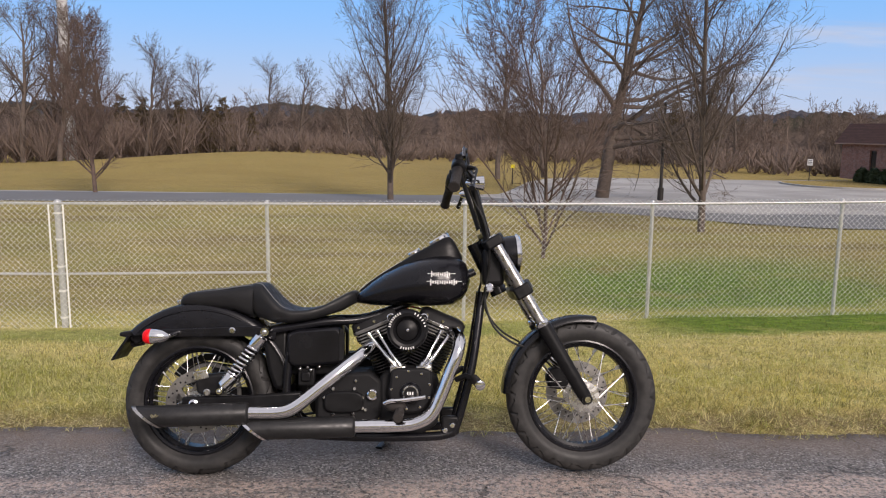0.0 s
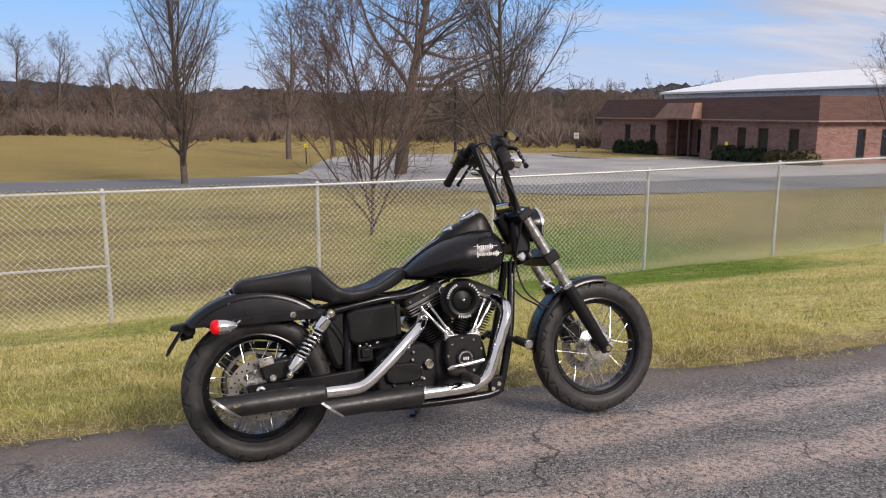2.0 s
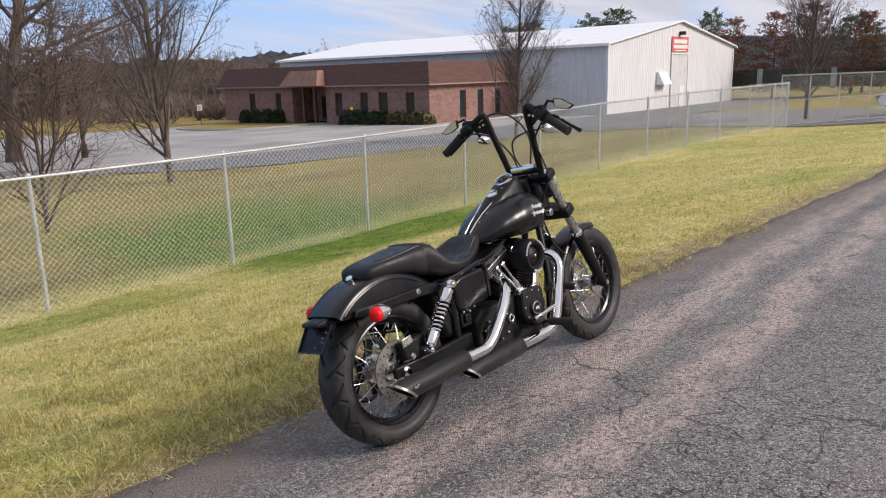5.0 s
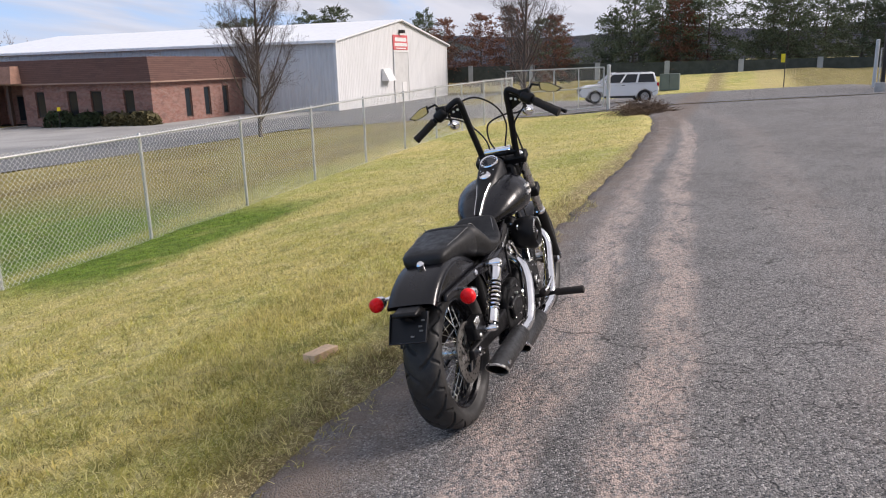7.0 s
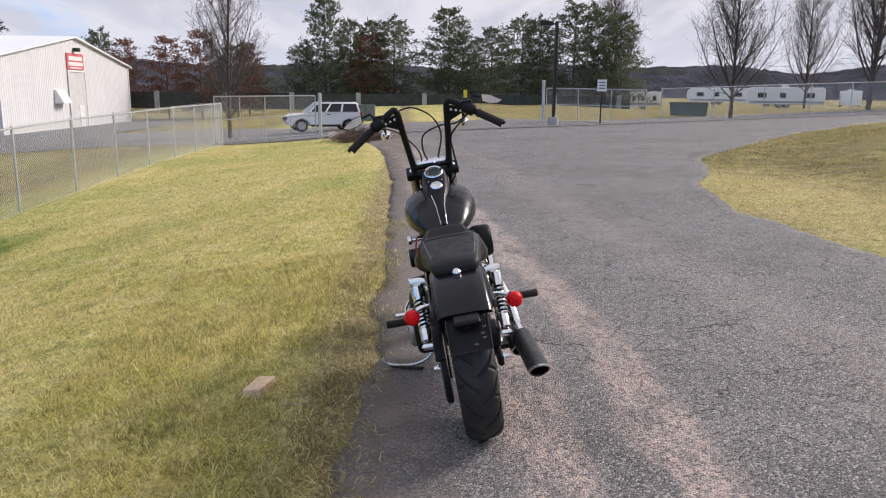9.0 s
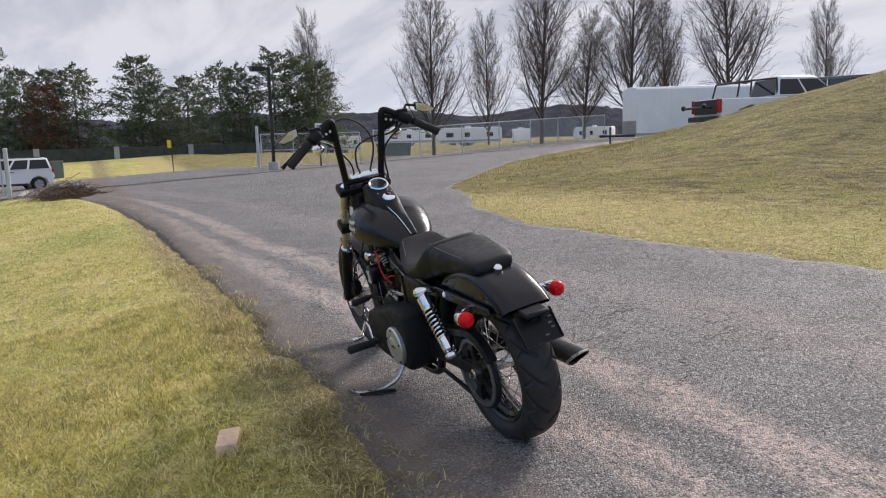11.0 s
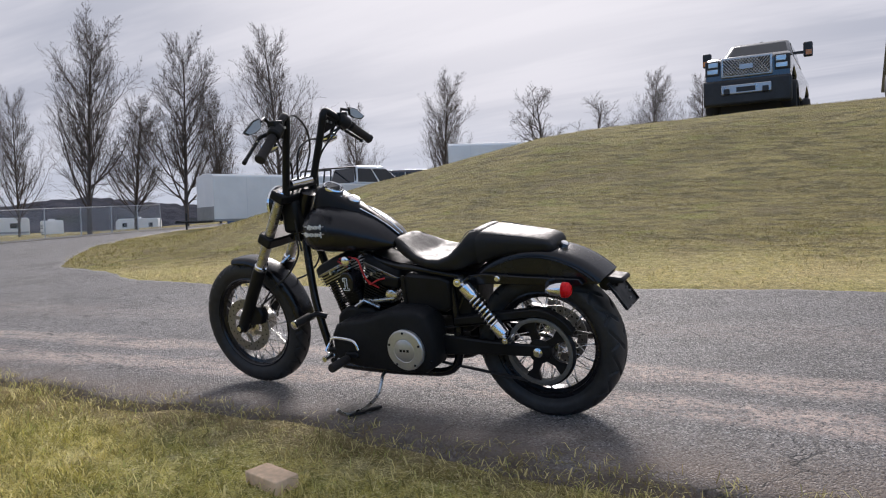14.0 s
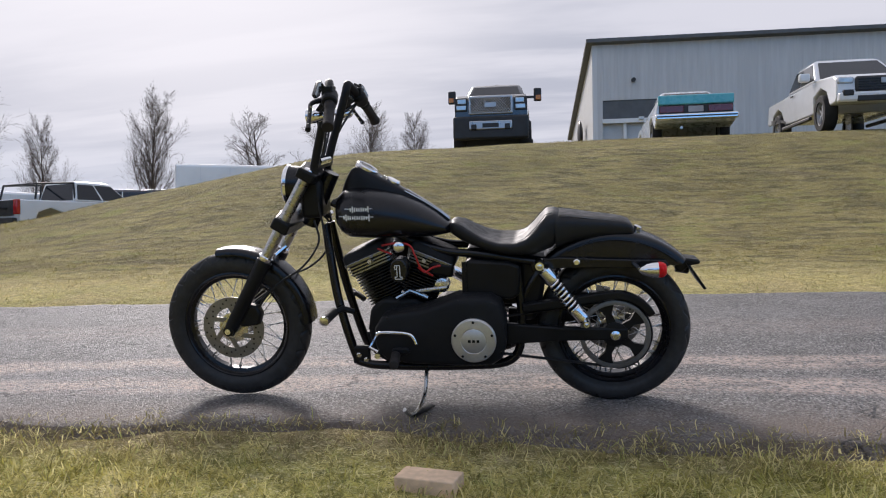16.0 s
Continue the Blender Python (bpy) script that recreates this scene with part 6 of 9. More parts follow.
for x in posts:
    big = abs(x + 5.39) < 0.1
    for k in ((0.08, 0.3, 0.5, 0.72, 0.93) if big else (0.2, 0.5, 0.8)):
        m = Mesh()
        z = fence_foot(x) * (1 - k) + fence_top(x) * k
        m.tube([(x, FENCE_Y + 0.04, z - 0.014), (x, FENCE_Y + 0.04, z + 0.014)], 0.066 if big else 0.036, 10)
        part("tension_band", m, WIRE if big else GALV, fence)
    if big:
        for s in (-0.11, 0.11):
            m = Mesh()
            m.tube([(x + s, FENCE_Y - 0.03, fence_foot(x)), (x + s, FENCE_Y - 0.03, fence_top(x))], 0.014, 8)
            part("tension_bar", m, WIRE, fence)


def gate_leaf(name, label, a, b, z0, z1, bars, pitch=0.05, group=""):
    """A framed chain-link gate between two plan points."""
    g = thing(name, label, "gate", group)
    (ax_, ay_), (bx_, by_) = a, b
    m = Mesh()
    m.tube([(ax_, ay_, z0[0]), (ax_, ay_, z1[0])], 0.028, 10), m.tube([(bx_, by_, z0[1]), (bx_, by_, z1[1])], 0.028, 10)
    m.tube([(ax_, ay_, z1[0]), (bx_, by_, z1[1])], 0.028, 10), m.tube([(ax_, ay_, z0[0]), (bx_, by_, z0[1])], 0.028, 10)
    part("gate_frame", m, GALV, g)
    for s in bars:
        m = Mesh()
        x, y = ax_ + (bx_ - ax_) * s, ay_ + (by_ - ay_) * s
        m.tube([(x, y, z0[0] + (z0[1] - z0[0]) * s), (x, y, z1[0] + (z1[1] - z1[0]) * s)], 0.022, 8)
        part("upright", m, GALV, g)
    m = Mesh()
    m.tube([(ax_, ay_, (z0[0] + z1[0]) / 2), (bx_, by_, (z0[1] + z1[1]) / 2)], 0.022, 8)
    part("mid_rail", m, GALV, g)
    link_mesh("wire_mesh", a, b, lambda s: z0[0] + (z0[1] - z0[0]) * s, lambda s: z1[0] + (z1[1] - z1[0]) * s, pitch, 0.003, g)
    return g


gate_leaf("sliding_gate", "tall galvanised chain-link sliding gate at the lane's end", (31.5, 8.95), (31.6, 4.4), (-0.98, -0.55), (1.12, 1.20), (0.25, 0.5, 0.75))
post = thing("gate_post", "thick pale steel gate post beside the lane", "post")
part("pole", post_mesh(31.62, 4.19, z_at(31.62, 4.19) - 0.2, 1.26, 0.085), GALV, post)
kerb = thing("kerb", "low worn concrete kerb running from the gate post", "kerb")
m = Mesh()
m.prism([(31.2, -0.02), (35.5, -0.02), (35.5, 0.10), (31.2, 0.12)], 3.75, 3.93)
part("stone", m, surface("old_concrete", (0.34, 0.32, 0.29), 0.9, vary=0.25, grain=14, bump=0.3), kerb, bevel=0.02)
kerb.matrix_basis = pose(0, 0, z_at(33, 3.84))

# the second gate and the fence of the yard to the east
yard = thing("yard_fence", "galvanised chain-link fence round the caravan yard", "fence")
line = [(37.96, -13.85), (38.70, -17.10), (39.43, -20.34), (41.15, -24.02), (43.09, -27.70), (45.01, -31.36), (46.94, -35.03), (48.86, -38.69)]
for x, y in line:
    part("post", post_mesh(x, y, z_at(x, y) - 0.2, z_at(x, y) + 2.0, 0.035), GALV, yard)
for (x0, y0), (x1, y1) in zip(line[:-1], line[1:]):
    m = Mesh()
    m.tube([(x0, y0, z_at(x0, y0) + 1.98), (x1, y1, z_at(x1, y1) + 1.98)], 0.024, 8)
    part("top_rail", m, GALV, yard)
    za, zb = z_at(x0, y0), z_at(x1, y1)
    link_mesh("wire_mesh", (x0, y0), (x1, y1), lambda s: za + (zb - za) * s + 0.05, lambda s: za + (zb - za) * s + 1.98, 0.06, 0.0033, yard)
g0, g1 = z_at(40.9, -7.9), z_at(38.25, -13.1)
gate_leaf("swing_gate", "pale steel chain-link swing gate of the caravan yard", (40.9, -8.0), (38.25, -13.1), (g0 + 0.1, g1 + 0.1), (g0 + 1.95, g1 + 1.95), (0.33, 0.66))
post = thing("gate_post", "thick pale steel post of the yard gate", "post")
part("pole", post_mesh(40.96, -7.82, g0 - 0.2, g0 + 2.35, 0.09), GALV, post)

# lamp post and parking sign
DARK_BRONZE = surface("dark_bronze_paint", (0.018, 0.015, 0.013), 0.45)
CONCRETE = surface("concrete", (0.36, 0.35, 0.33), 0.9, vary=0.2, grain=18, bump=0.25)


def lamp_post(x, y, h, turn):
    z = z_at(x, y)
    t = thing("street_lamp", "dark bronze square lamp post on a concrete foot", "street lamp", place=pose(x, y, z, 0, 0, turn))
    m = Mesh()
    m.box(-0.07, 0.07, -0.07, 0.07, 0.4, h)
    part("pole", m, DARK_BRONZE, t, bevel=0.01)
    m = Mesh()
    m.tube([(0, 0, -0.2), (0, 0, 0.38), (0, 0, 0.42)], [0.27, 0.27, 0.24], 20)
    part("foot", m, CONCRETE, t)
    m = Mesh()
    m.box(0.0, 0.30, -0.04, 0.04, h - 0.16, h - 0.08)
    part("arm", m, DARK_BRONZE, t)
    m = Mesh()
    m.loft([[(0.24, -0.2, h - 0.22), (0.86, -0.2, h - 0.22), (0.86, 0.2, h - 0.22), (0.24, 0.2, h - 0.22)], [(0.22, -0.22, h), (0.88, -0.22, h), (0.88, 0.22, h), (0.22, 0.22, h)]])
    head = part("head", m, DARK_BRONZE, t, bevel=0.02)
    m = Mesh()
    m.box(0.30, 0.80, -0.15, 0.15, h - 0.235, h - 0.222)
    part("lens", m, CLEAR_LENS, head)
    return t


lamp_post(33.62, -7.02, 4.95, 98)

WHITE_PAINT = surface("white_enamel", (0.78, 0.78, 0.77), 0.35, vary=0.06, grain=20)


def sign_post(x, y, h, turn, w=0.45, hh=0.55, label="white parking sign on a dark steel post"):
    z = z_at(x, y)
    t = thing("parking_sign", label, "sign", place=pose(x, y, z, 0, 0, turn))
    m = Mesh()
    m.box(-0.03, 0.03, -0.03, 0.03, -0.2, h)
    part("pole", m, DARK_BRONZE, t)
    m = Mesh()
    m.box(-0.05, -0.034, -w / 2, w / 2, h - hh, h)
    plate = part("plate", m, WHITE_PAINT, t)
    m = Mesh()
    for k in range(3):
        m.box(-0.056, -0.052, -w * 0.36, w * 0.36, h - hh * (0.25 + 0.25 * k) - 0.03, h - hh * (0.25 + 0.25 * k) + 0.03)
    part("lettering", m, surface("sign_grey", (0.2, 0.2, 0.22), 0.5), plate)
    return t


sign_post(32.94, -9.19, 2.12, 0)
sign_post(34.64, 61.29, 2.0, 45)

# dark pole and small things at the edge of the car park
pole = thing("bollard_lamp", "slim dark service pole standing on the car park's edge", "pole", place=pose(13.14, 35.97, z_at(13.14, 35.97)))
m = Mesh()
m.tube([(0, 0, -0.2), (0, 0, 1.9), (0, 0, 4.9)], [0.10, 0.085, 0.07], 12)
part("shaft", m, DARK_BRONZE, pole)
m = Mesh()
m.tube([(0, 0, 0), (0, 0, 0.7)], 0.16, 12)
part("sleeve", m, DARK_BRONZE, pole)
m = Mesh()
m.tube([(0, 0, 4.9), (0, 0, 5.0), (0, 0, 5.14)], [0.09, 0.1, 0.05], 12)
part("cap", m, DARK_BRONZE, pole)

mast = thing("utility_mast", "tall grey tapered steel mast behind the trees", "mast", place=pose(-37.4, 81.8, z_at(-37.4, 81.8)))
m = Mesh()
m.tube([(0, 0, -1), (0, 0, 10), (0, 0, 30)], [0.66, 0.58, 0.46], 20)
part("shaft", m, surface("weathered_mast", (0.46, 0.46, 0.46), 0.8, vary=0.2, grain=3, bump=0.1), mast)

# ---- the brick office ----


def brick_look(n):
    p = where(n)
    sep = n.add("ShaderNodeSeparateXYZ")
    n.put(sep.inputs[0], p)
    flat = n.add("ShaderNodeCombineXYZ")
    n.put(flat.inputs[0], n.math("ADD", sep.outputs[0], sep.outputs[1])), n.put(flat.inputs[1], sep.outputs[2])
    b = n.add("ShaderNodeTexBrick")
    n.put(b.inputs["Vector"], flat.outputs[0])
    b.inputs["Scale"].default_value, b.inputs["Mortar Size"].default_value = 1.0, 0.006
    b.inputs["Brick Width"].default_value, b.inputs["Row Height"].default_value = 0.22, 0.075
    b.inputs["Color1"].default_value, b.inputs["Color2"].default_value, b.inputs["Mortar"].default_value = (0.20, 0.082, 0.062, 1), (0.30, 0.155, 0.125, 1), (0.29, 0.26, 0.235, 1)
    blotch = n.ramp(n.noise(flat.outputs[0], 2.4, 3.0), 0.52, 0.66)
    n.put(n.b["Base Color"], n.mix(n.math("MULTIPLY", blotch, 0.6), b.outputs[0], (0.13, 0.075, 0.065, 1)))
    n.b["Roughness"].default_value = 0.88
    n.put(n.b["Normal"], n.bump(b.outputs[1], -0.4, 0.01))


def shingle_look(n):
    p = where(n)
    sep = n.add("ShaderNodeSeparateXYZ")
    n.put(sep.inputs[0], p)
    flat = n.add("ShaderNodeCombineXYZ")
    n.put(flat.inputs[0], n.math("ADD", sep.outputs[0], sep.outputs[1])), n.put(flat.inputs[1], sep.outputs[2])
    b = n.add("ShaderNodeTexBrick")
    n.put(b.inputs["Vector"], flat.outputs[0])
    b.inputs["Scale"].default_value, b.inputs["Mortar Size"].default_value = 1.0, 0.012
    b.inputs["Brick Width"].default_value, b.inputs["Row Height"].default_value = 0.9, 0.13
    b.inputs["Color1"].default_value, b.inputs["Color2"].default_value, b.inputs["Mortar"].default_value = (0.092, 0.047, 0.038, 1), (0.125, 0.065, 0.051, 1), (0.050, 0.026, 0.022, 1)
    n.put(n.b["Base Color"], n.mix(n.ramp(n.noise(p, 0.7, 4.0), 0.35, 0.65, 0.0, 0.4), b.outputs[0], (0.12, 0.058, 0.045, 1)))
    n.b["Roughness"].default_value = 0.9
    n.put(n.b["Normal"], n.bump(b.outputs[1], -0.5, 0.02))


BRICK = material("mottled_red_brick", brick_look)
SHINGLE = material("brown_shingle", shingle_look)
DARK_GLASS = glass("dark_window_glass")
BROWN_TRIM = surface("brown_trim", (0.085, 0.050, 0.038), 0.6)

office = thing("brick_office", "low red-brick office with a brown shingled mansard roof", "building", place=pose(0.0, -0.5, -0.76, 0, 0, 1.0))
OX0, OX1, OY0, OY1, OZ, OE, OT = 38.9, 49.6, 35.7, 61.9, -1.35, 1.72, 3.35
windows_s = [(42.4, 43.15), (44.6, 45.35), (46.9, 47.65)]
windows_w = [(37.2, 38.1), (40.0, 41.0), (42.2, 43.1), (45.2, 46.1), (53.2, 54.0), (57.0, 57.9)]


def wall_run(axis, at, a, b, z0, z1, holes, thick):
    """A wall along one axis with openings cut right through it; holes are (from, to, sill, head)."""
    m = Mesh()
    cuts = sorted({a, b, *(h[0] for h in holes), *(h[1] for h in holes)})
    for p, q in zip(cuts[:-1], cuts[1:]):
        hole = next((h for h in holes if h[0] <= (p + q) / 2 <= h[1]), None)
        spans = [(z0, z1)] if hole is None else [(z0, hole[2]), (hole[3], z1)]
        for s, e in spans:
            if e - s > 0.01:
                m.box(p, q, at, at + thick, s, e) if axis == "x" else m.box(at, at + thick, p, q, s, e)
    return m


part("wall", wall_run("x", OY0, OX0, OX1, OZ, OE, [(a, b, -0.95, 1.15) for a, b in windows_s], 0.3), BRICK, office, smooth=0)
entrance = (47.2, 51.6)
part("wall", wall_run("y", OX0, OY0 + 0.3, OY1, OZ, OE, [(a, b, -0.75, 1.15) for a, b in windows_w] + [(*entrance, OZ, OE - 0.05)], 0.3), BRICK, office, smooth=0)
m = Mesh()
m.box(OX0 + 0.3, OX1, OY1 - 0.3, OY1, OZ, OE), m.box(OX1 - 0.3, OX1, OY0 + 0.3, OY1 - 0.3, OZ, OE)
part("wall", m, BRICK, office, smooth=0)
m = Mesh()
m.box(OX0 + 2.2, OX0 + 2.4, entrance[0] - 1.5, entrance[1] + 1.5, OZ, OE), m.box(OX0 + 0.3, OX0 + 2.2, entrance[0] - 0.3, entrance[0], OZ, OE), m.box(OX0 + 0.3, OX0 + 2.2, entrance[1], entrance[1] + 0.3, OZ, OE)
part("porch_wall", m, BRICK, office, "shaded brick walls of the recessed porch", smooth=0)
for k in range(2):
    m = Mesh()
    m.box(OX0 + 0.02, OX0 + 0.26, entrance[0] + 1.4 + k * 1.5, entrance[0] + 1.64 + k * 1.5, OZ, OE - 0.05)
    part("column", m, BROWN_TRIM, office)
m = Mesh()
m.box(OX0 + 2.14, OX0 + 2.2, 48.3, 50.3, OZ + 0.1, OZ + 2.2)
door = part("door", m, BROWN_TRIM, office, "dark glazed entrance door")
m = Mesh()
m.box(OX0 + 2.12, OX0 + 2.14, 48.4, 49.2, OZ + 0.3, OZ + 2.1), m.box(OX0 + 2.12, OX0 + 2.14, 49.4, 50.2, OZ + 0.3, OZ + 2.1)
part("pane", m, DARK_GLASS, door)
for a, b in windows_s:
    m = Mesh()
    m.box(a, b, OY0 + 0.10, OY0 + 0.16, -0.95, -0.88), m.box(a, b, OY0 + 0.10, OY0 + 0.16, 1.08, 1.15), m.box(a, a + 0.07, OY0 + 0.10, OY0 + 0.16, -0.88, 1.08), m.box(b - 0.07, b, OY0 + 0.10, OY0 + 0.16, -0.88, 1.08)
    w = part("window", m, BROWN_TRIM, office)
    m = Mesh()
    m.box(a + 0.07, b - 0.07, OY0 + 0.125, OY0 + 0.135, -0.88, 1.08)
    part("pane", m, DARK_GLASS, w)
for a, b in windows_w:
    m = Mesh()
    m.box(OX0 + 0.10, OX0 + 0.16, a, b, -0.75, -0.68), m.box(OX0 + 0.10, OX0 + 0.16, a, b, 1.08, 1.15), m.box(OX0 + 0.10, OX0 + 0.16, a, a + 0.07, -0.68, 1.08), m.box(OX0 + 0.10, OX0 + 0.16, b - 0.07, b, -0.68, 1.08)
    w = part("window", m, BROWN_TRIM, office)
    m = Mesh()
    m.box(OX0 + 0.125, OX0 + 0.135, a + 0.07, b - 0.07, -0.68, 1.08)
    part("pane", m, DARK_GLASS, w)
m = Mesh()
lap, lean_in = 0.45, 0.75
low = [(OX0 - lap, OY0 - lap, OE), (OX1, OY0 - lap, OE), (OX1, OY1 + lap, OE), (OX0 - lap, OY1 + lap, OE)]
top = [(OX0 + lean_in - lap, OY0 + lean_in - lap, OT), (OX1, OY0 + lean_in - lap, OT), (OX1, OY1 - lean_in + lap, OT), (OX0 + lean_in - lap, OY1 - lean_in + lap, OT)]
m.loft([low, top])
part("mansard_roof", m, SHINGLE, office, smooth=0)
m = Mesh()
m.box(OX0 - lap - 0.03, OX1, OY0 - lap - 0.03, OY1 + lap, OE - 0.10, OE)
part("fascia", m, surface("tan_fascia", (0.30, 0.20, 0.15), 0.6), office)
m = Mesh()
m.prism([(46.7, OE + 0.02), (51.6, OE + 0.02), (50.9, OE + 1.25), (47.4, OE + 1.25)], OX0 - 1.35, OX0 + 0.4, "x")
m.v = [(x + (0.75 if z > OE + 0.5 and x < OX0 else 0), y, z) for x, y, z in m.v]
part("porch_roof", m, surface("faded_brown_shingle", (0.26, 0.145, 0.105), 0.9, vary=0.2, grain=8, bump=0.3), office, smooth=0)

# hedges in front of the office
HEDGE = surface("evergreen_hedge", (0.035, 0.055, 0.022), 0.8, vary=0.4, grain=9, bump=0.6, dist=0.05)
HEDGE_BROWN = surface("winter_hedge", (0.10, 0.085, 0.035), 0.85, vary=0.4, grain=9, bump=0.6, dist=0.05)


def leaf_blob(name, label, x, y, w, d, h, mat, seed, n=900, size=0.10, group=""):
    """A clipped shrub: a shell of small leaf clumps over a twiggy core."""
    rng = np.random.default_rng(seed)
    t = thing(name, label, "shrub", group, place=pose(x, y, z_at(x, y)))
    u = rng.normal(size=(n, 3))
    u /= np.linalg.norm(u, axis=1)[:, None]
    u[:, 2] = np.abs(u[:, 2]) * 1.1 - 0.1
    sq = np.abs(u) ** 0.75 * np.sign(u)
    c = sq * np.array([w / 2, d / 2, h]) * (0.82 + 0.2 * rng.random((n, 1)))
    c[:, 2] = np.clip(c[:, 2], 0.03, None)
    a, b = rng.normal(size=(n, 3)) * size, rng.normal(size=(n, 3)) * size
    v = np.stack([c - a * 0.6, c + b, c + a * 0.6, c - b], 1).reshape(-1, 3)
    f = np.arange(n * 4).reshape(-1, 4)
    arrays_mesh("leaves", v, f, mat, t, smooth=False)
    m = Mesh()
    for k in range(14):
        q = c[k * 7]
        m.tube([(q[0] * 0.15, q[1] * 0.15, -0.1), (q[0] * 0.5, q[1] * 0.5, q[2] * 0.6), tuple(q)], [0.03, 0.02, 0.006], 5)
    m.ball((0, 0, h * 0.42), 0.4, 12, (w * 0.85, d * 0.85, h * 0.95))
    part("core", m, mat, t)
    return t


for k, (y, w, h) in enumerate([(36.4, 2.2, 0.95), (38.6, 2.4, 0.9), (41.2, 2.6, 1.0), (43.9, 2.6, 1.15)]):
    leaf_blob("hedge_shrub", "loose olive-brown shrub under the office windows", 37.9, y, 1.7, w, h, HEDGE_BROWN if k < 2 else HEDGE, 40 + k, group="shrubs by the office")
for k, y in enumerate([53.6, 55.2, 56.8, 58.6]):
    leaf_blob("clipped_shrub", "rounded dark evergreen shrub by the office wall", 37.9, y, 1.45, 1.45, 1.35, HEDGE, 60 + k, group="evergreens by the office")

# the kerbed lawn in front of the office's west wall
bed = thing("kerbed_bed", "raised lawn bed with a weathered grey kerb beside the office", "kerb")
rim = soft([(38.2, 47.6, 0), (34.5, 47.8, 0), (31.4, 48.9, 0), (29.7, 51.2, 0), (29.6, 54.5, 0), (30.4, 58.0, 0), (32.6, 60.6, 0), (38.2, 61.4, 0)], 6)
rim = [Vector((p[0], p[1], z_at(p[0], p[1]))) for p in rim]
mid_bed = Vector((36.5, 54.5, 0))
rings = []
for p in rim:
    inward = Vector((mid_bed.x - p.x, mid_bed.y - p.y, 0)).normalized()
    q = p + inward * 0.16
    rings.append([(p.x, p.y, p.z - 0.2), (p.x, p.y, p.z + 0.16), (q.x, q.y, p.z + 0.16), (q.x, q.y, p.z - 0.2)])
m = Mesh()
m.loft(rings)
part("kerb", m, CONCRETE, bed, smooth=30)
m = Mesh()
inner = [Vector(r[2]) for r in rings]
m.loft([[(p.x, p.y, p.z - 0.25) for p in inner], [(p.x, p.y, p.z - 0.02) for p in inner]])
part("lawn", m, GRASS, bed, smooth=0)

# ---- the white metal hall ----


def ribbed(name, colour, along, relief=0.9):
    def build(n):
        p = where(n)
        sep = n.add("ShaderNodeSeparateXYZ")
        n.put(sep.inputs[0], p)
        streak = n.noise(n.scaled(p, 2.0, 2.0, 0.15), 3.0, 4.0)
        c = n.mix(n.ramp(streak, 0.35, 0.7), (*(k * 0.9 for k in colour), 1), (*colour, 1))
        n.put(n.b["Base Color"], c)
        n.b["Roughness"].default_value = 0.45
        w = n.math("SINE", n.math("MULTIPLY", sep.outputs[along], 2 * math.pi / 0.3))
        n.put(n.b["Normal"], n.bump(n.ramp(w, 0.3, 0.9), relief, 0.04))
    return material(name, build)


# same white steel twice: the side walls' copy is coloured darker for their shade
HALL_S, HALL_W = ribbed("white_ribbed_steel", (0.76, 0.765, 0.77), 0), ribbed("white_ribbed_steel_side_shaded", (0.62, 0.63, 0.64), 1)
HALL_ROOF = surface("white_steel_roof", (0.80, 0.81, 0.82), 0.5, vary=0.05, grain=3, bump=0.0)
hall = thing("metal_hall", "large white ribbed-steel hall with a low pitched white roof", "building", place=pose(0.08, -0.08, -0.72, 0, 0, 0.9))
HX0, HX1, HY0, HY1, HZ, HE, HR = 49.75, 75.3, 26.9, 67.0, -1.7, 4.2, 6.2
mid = (HX0 + HX1) / 2
m = Mesh()
m.prism([(HX0, HZ), (HX1, HZ), (HX1, HE), (mid, HR), (HX0, HE)], HY0, HY0 + 0.2)
part("gable_wall", m, HALL_S, hall, smooth=0)
m = Mesh()
m.prism([(HX0, HZ), (HX1, HZ), (HX1, HE), (mid, HR), (HX0, HE)], HY1 - 0.2, HY1)
part("gable_wall", m, HALL_S, hall, smooth=0)
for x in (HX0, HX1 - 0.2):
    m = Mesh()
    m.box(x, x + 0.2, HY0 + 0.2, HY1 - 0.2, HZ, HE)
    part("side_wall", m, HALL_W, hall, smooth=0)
for s in (-1, 1):
    m = Mesh()
    xe = HX0 - 0.35 if s < 0 else HX1 + 0.35
    ze = HE + 0.02 - 0.35 * (HR - HE) / (mid - HX0)
    m.prism([(xe, ze), (mid, HR + 0.02), (mid, HR + 0.14), (xe, ze + 0.12)], HY0 - 0.3, HY1 + 0.3)
    part("roof_slope", m, HALL_ROOF, hall, smooth=0)
    m = Mesh()
    m.box(xe - 0.1, xe + 0.08, HY0 - 0.3, HY1 + 0.3, ze - 0.10, ze + 0.06)
    part("gutter", m, HALL_ROOF, hall)
TRIM_W = surface("white_trim", (0.76, 0.76, 0.75), 0.5, vary=0.05)
for x in (HX0 - 0.05, HX1 - 0.15):
    m = Mesh()
    m.box(x, x + 0.2, HY0 - 0.06, HY0 - 0.003, HZ, HE)
    part("corner_trim", m, TRIM_W, hall)
m = Mesh()
m.box(60.9, 64.2, HY0 - 0.06, HY0 - 0.003, HZ, 3.45)
door = part("sliding_door", m, surface("pale_grey_door", (0.60, 0.60, 0.59), 0.5, vary=0.08, grain=6), hall)
m = Mesh()
m.box(60.8, 64.3, HY0 - 0.12, HY0 - 0.063, 3.45, 3.6), m.box(60.8, 60.9, HY0 - 0.12, HY0 - 0.063, HZ, 3.45), m.box(64.2, 64.3, HY0 - 0.12, HY0 - 0.063, HZ, 3.45)
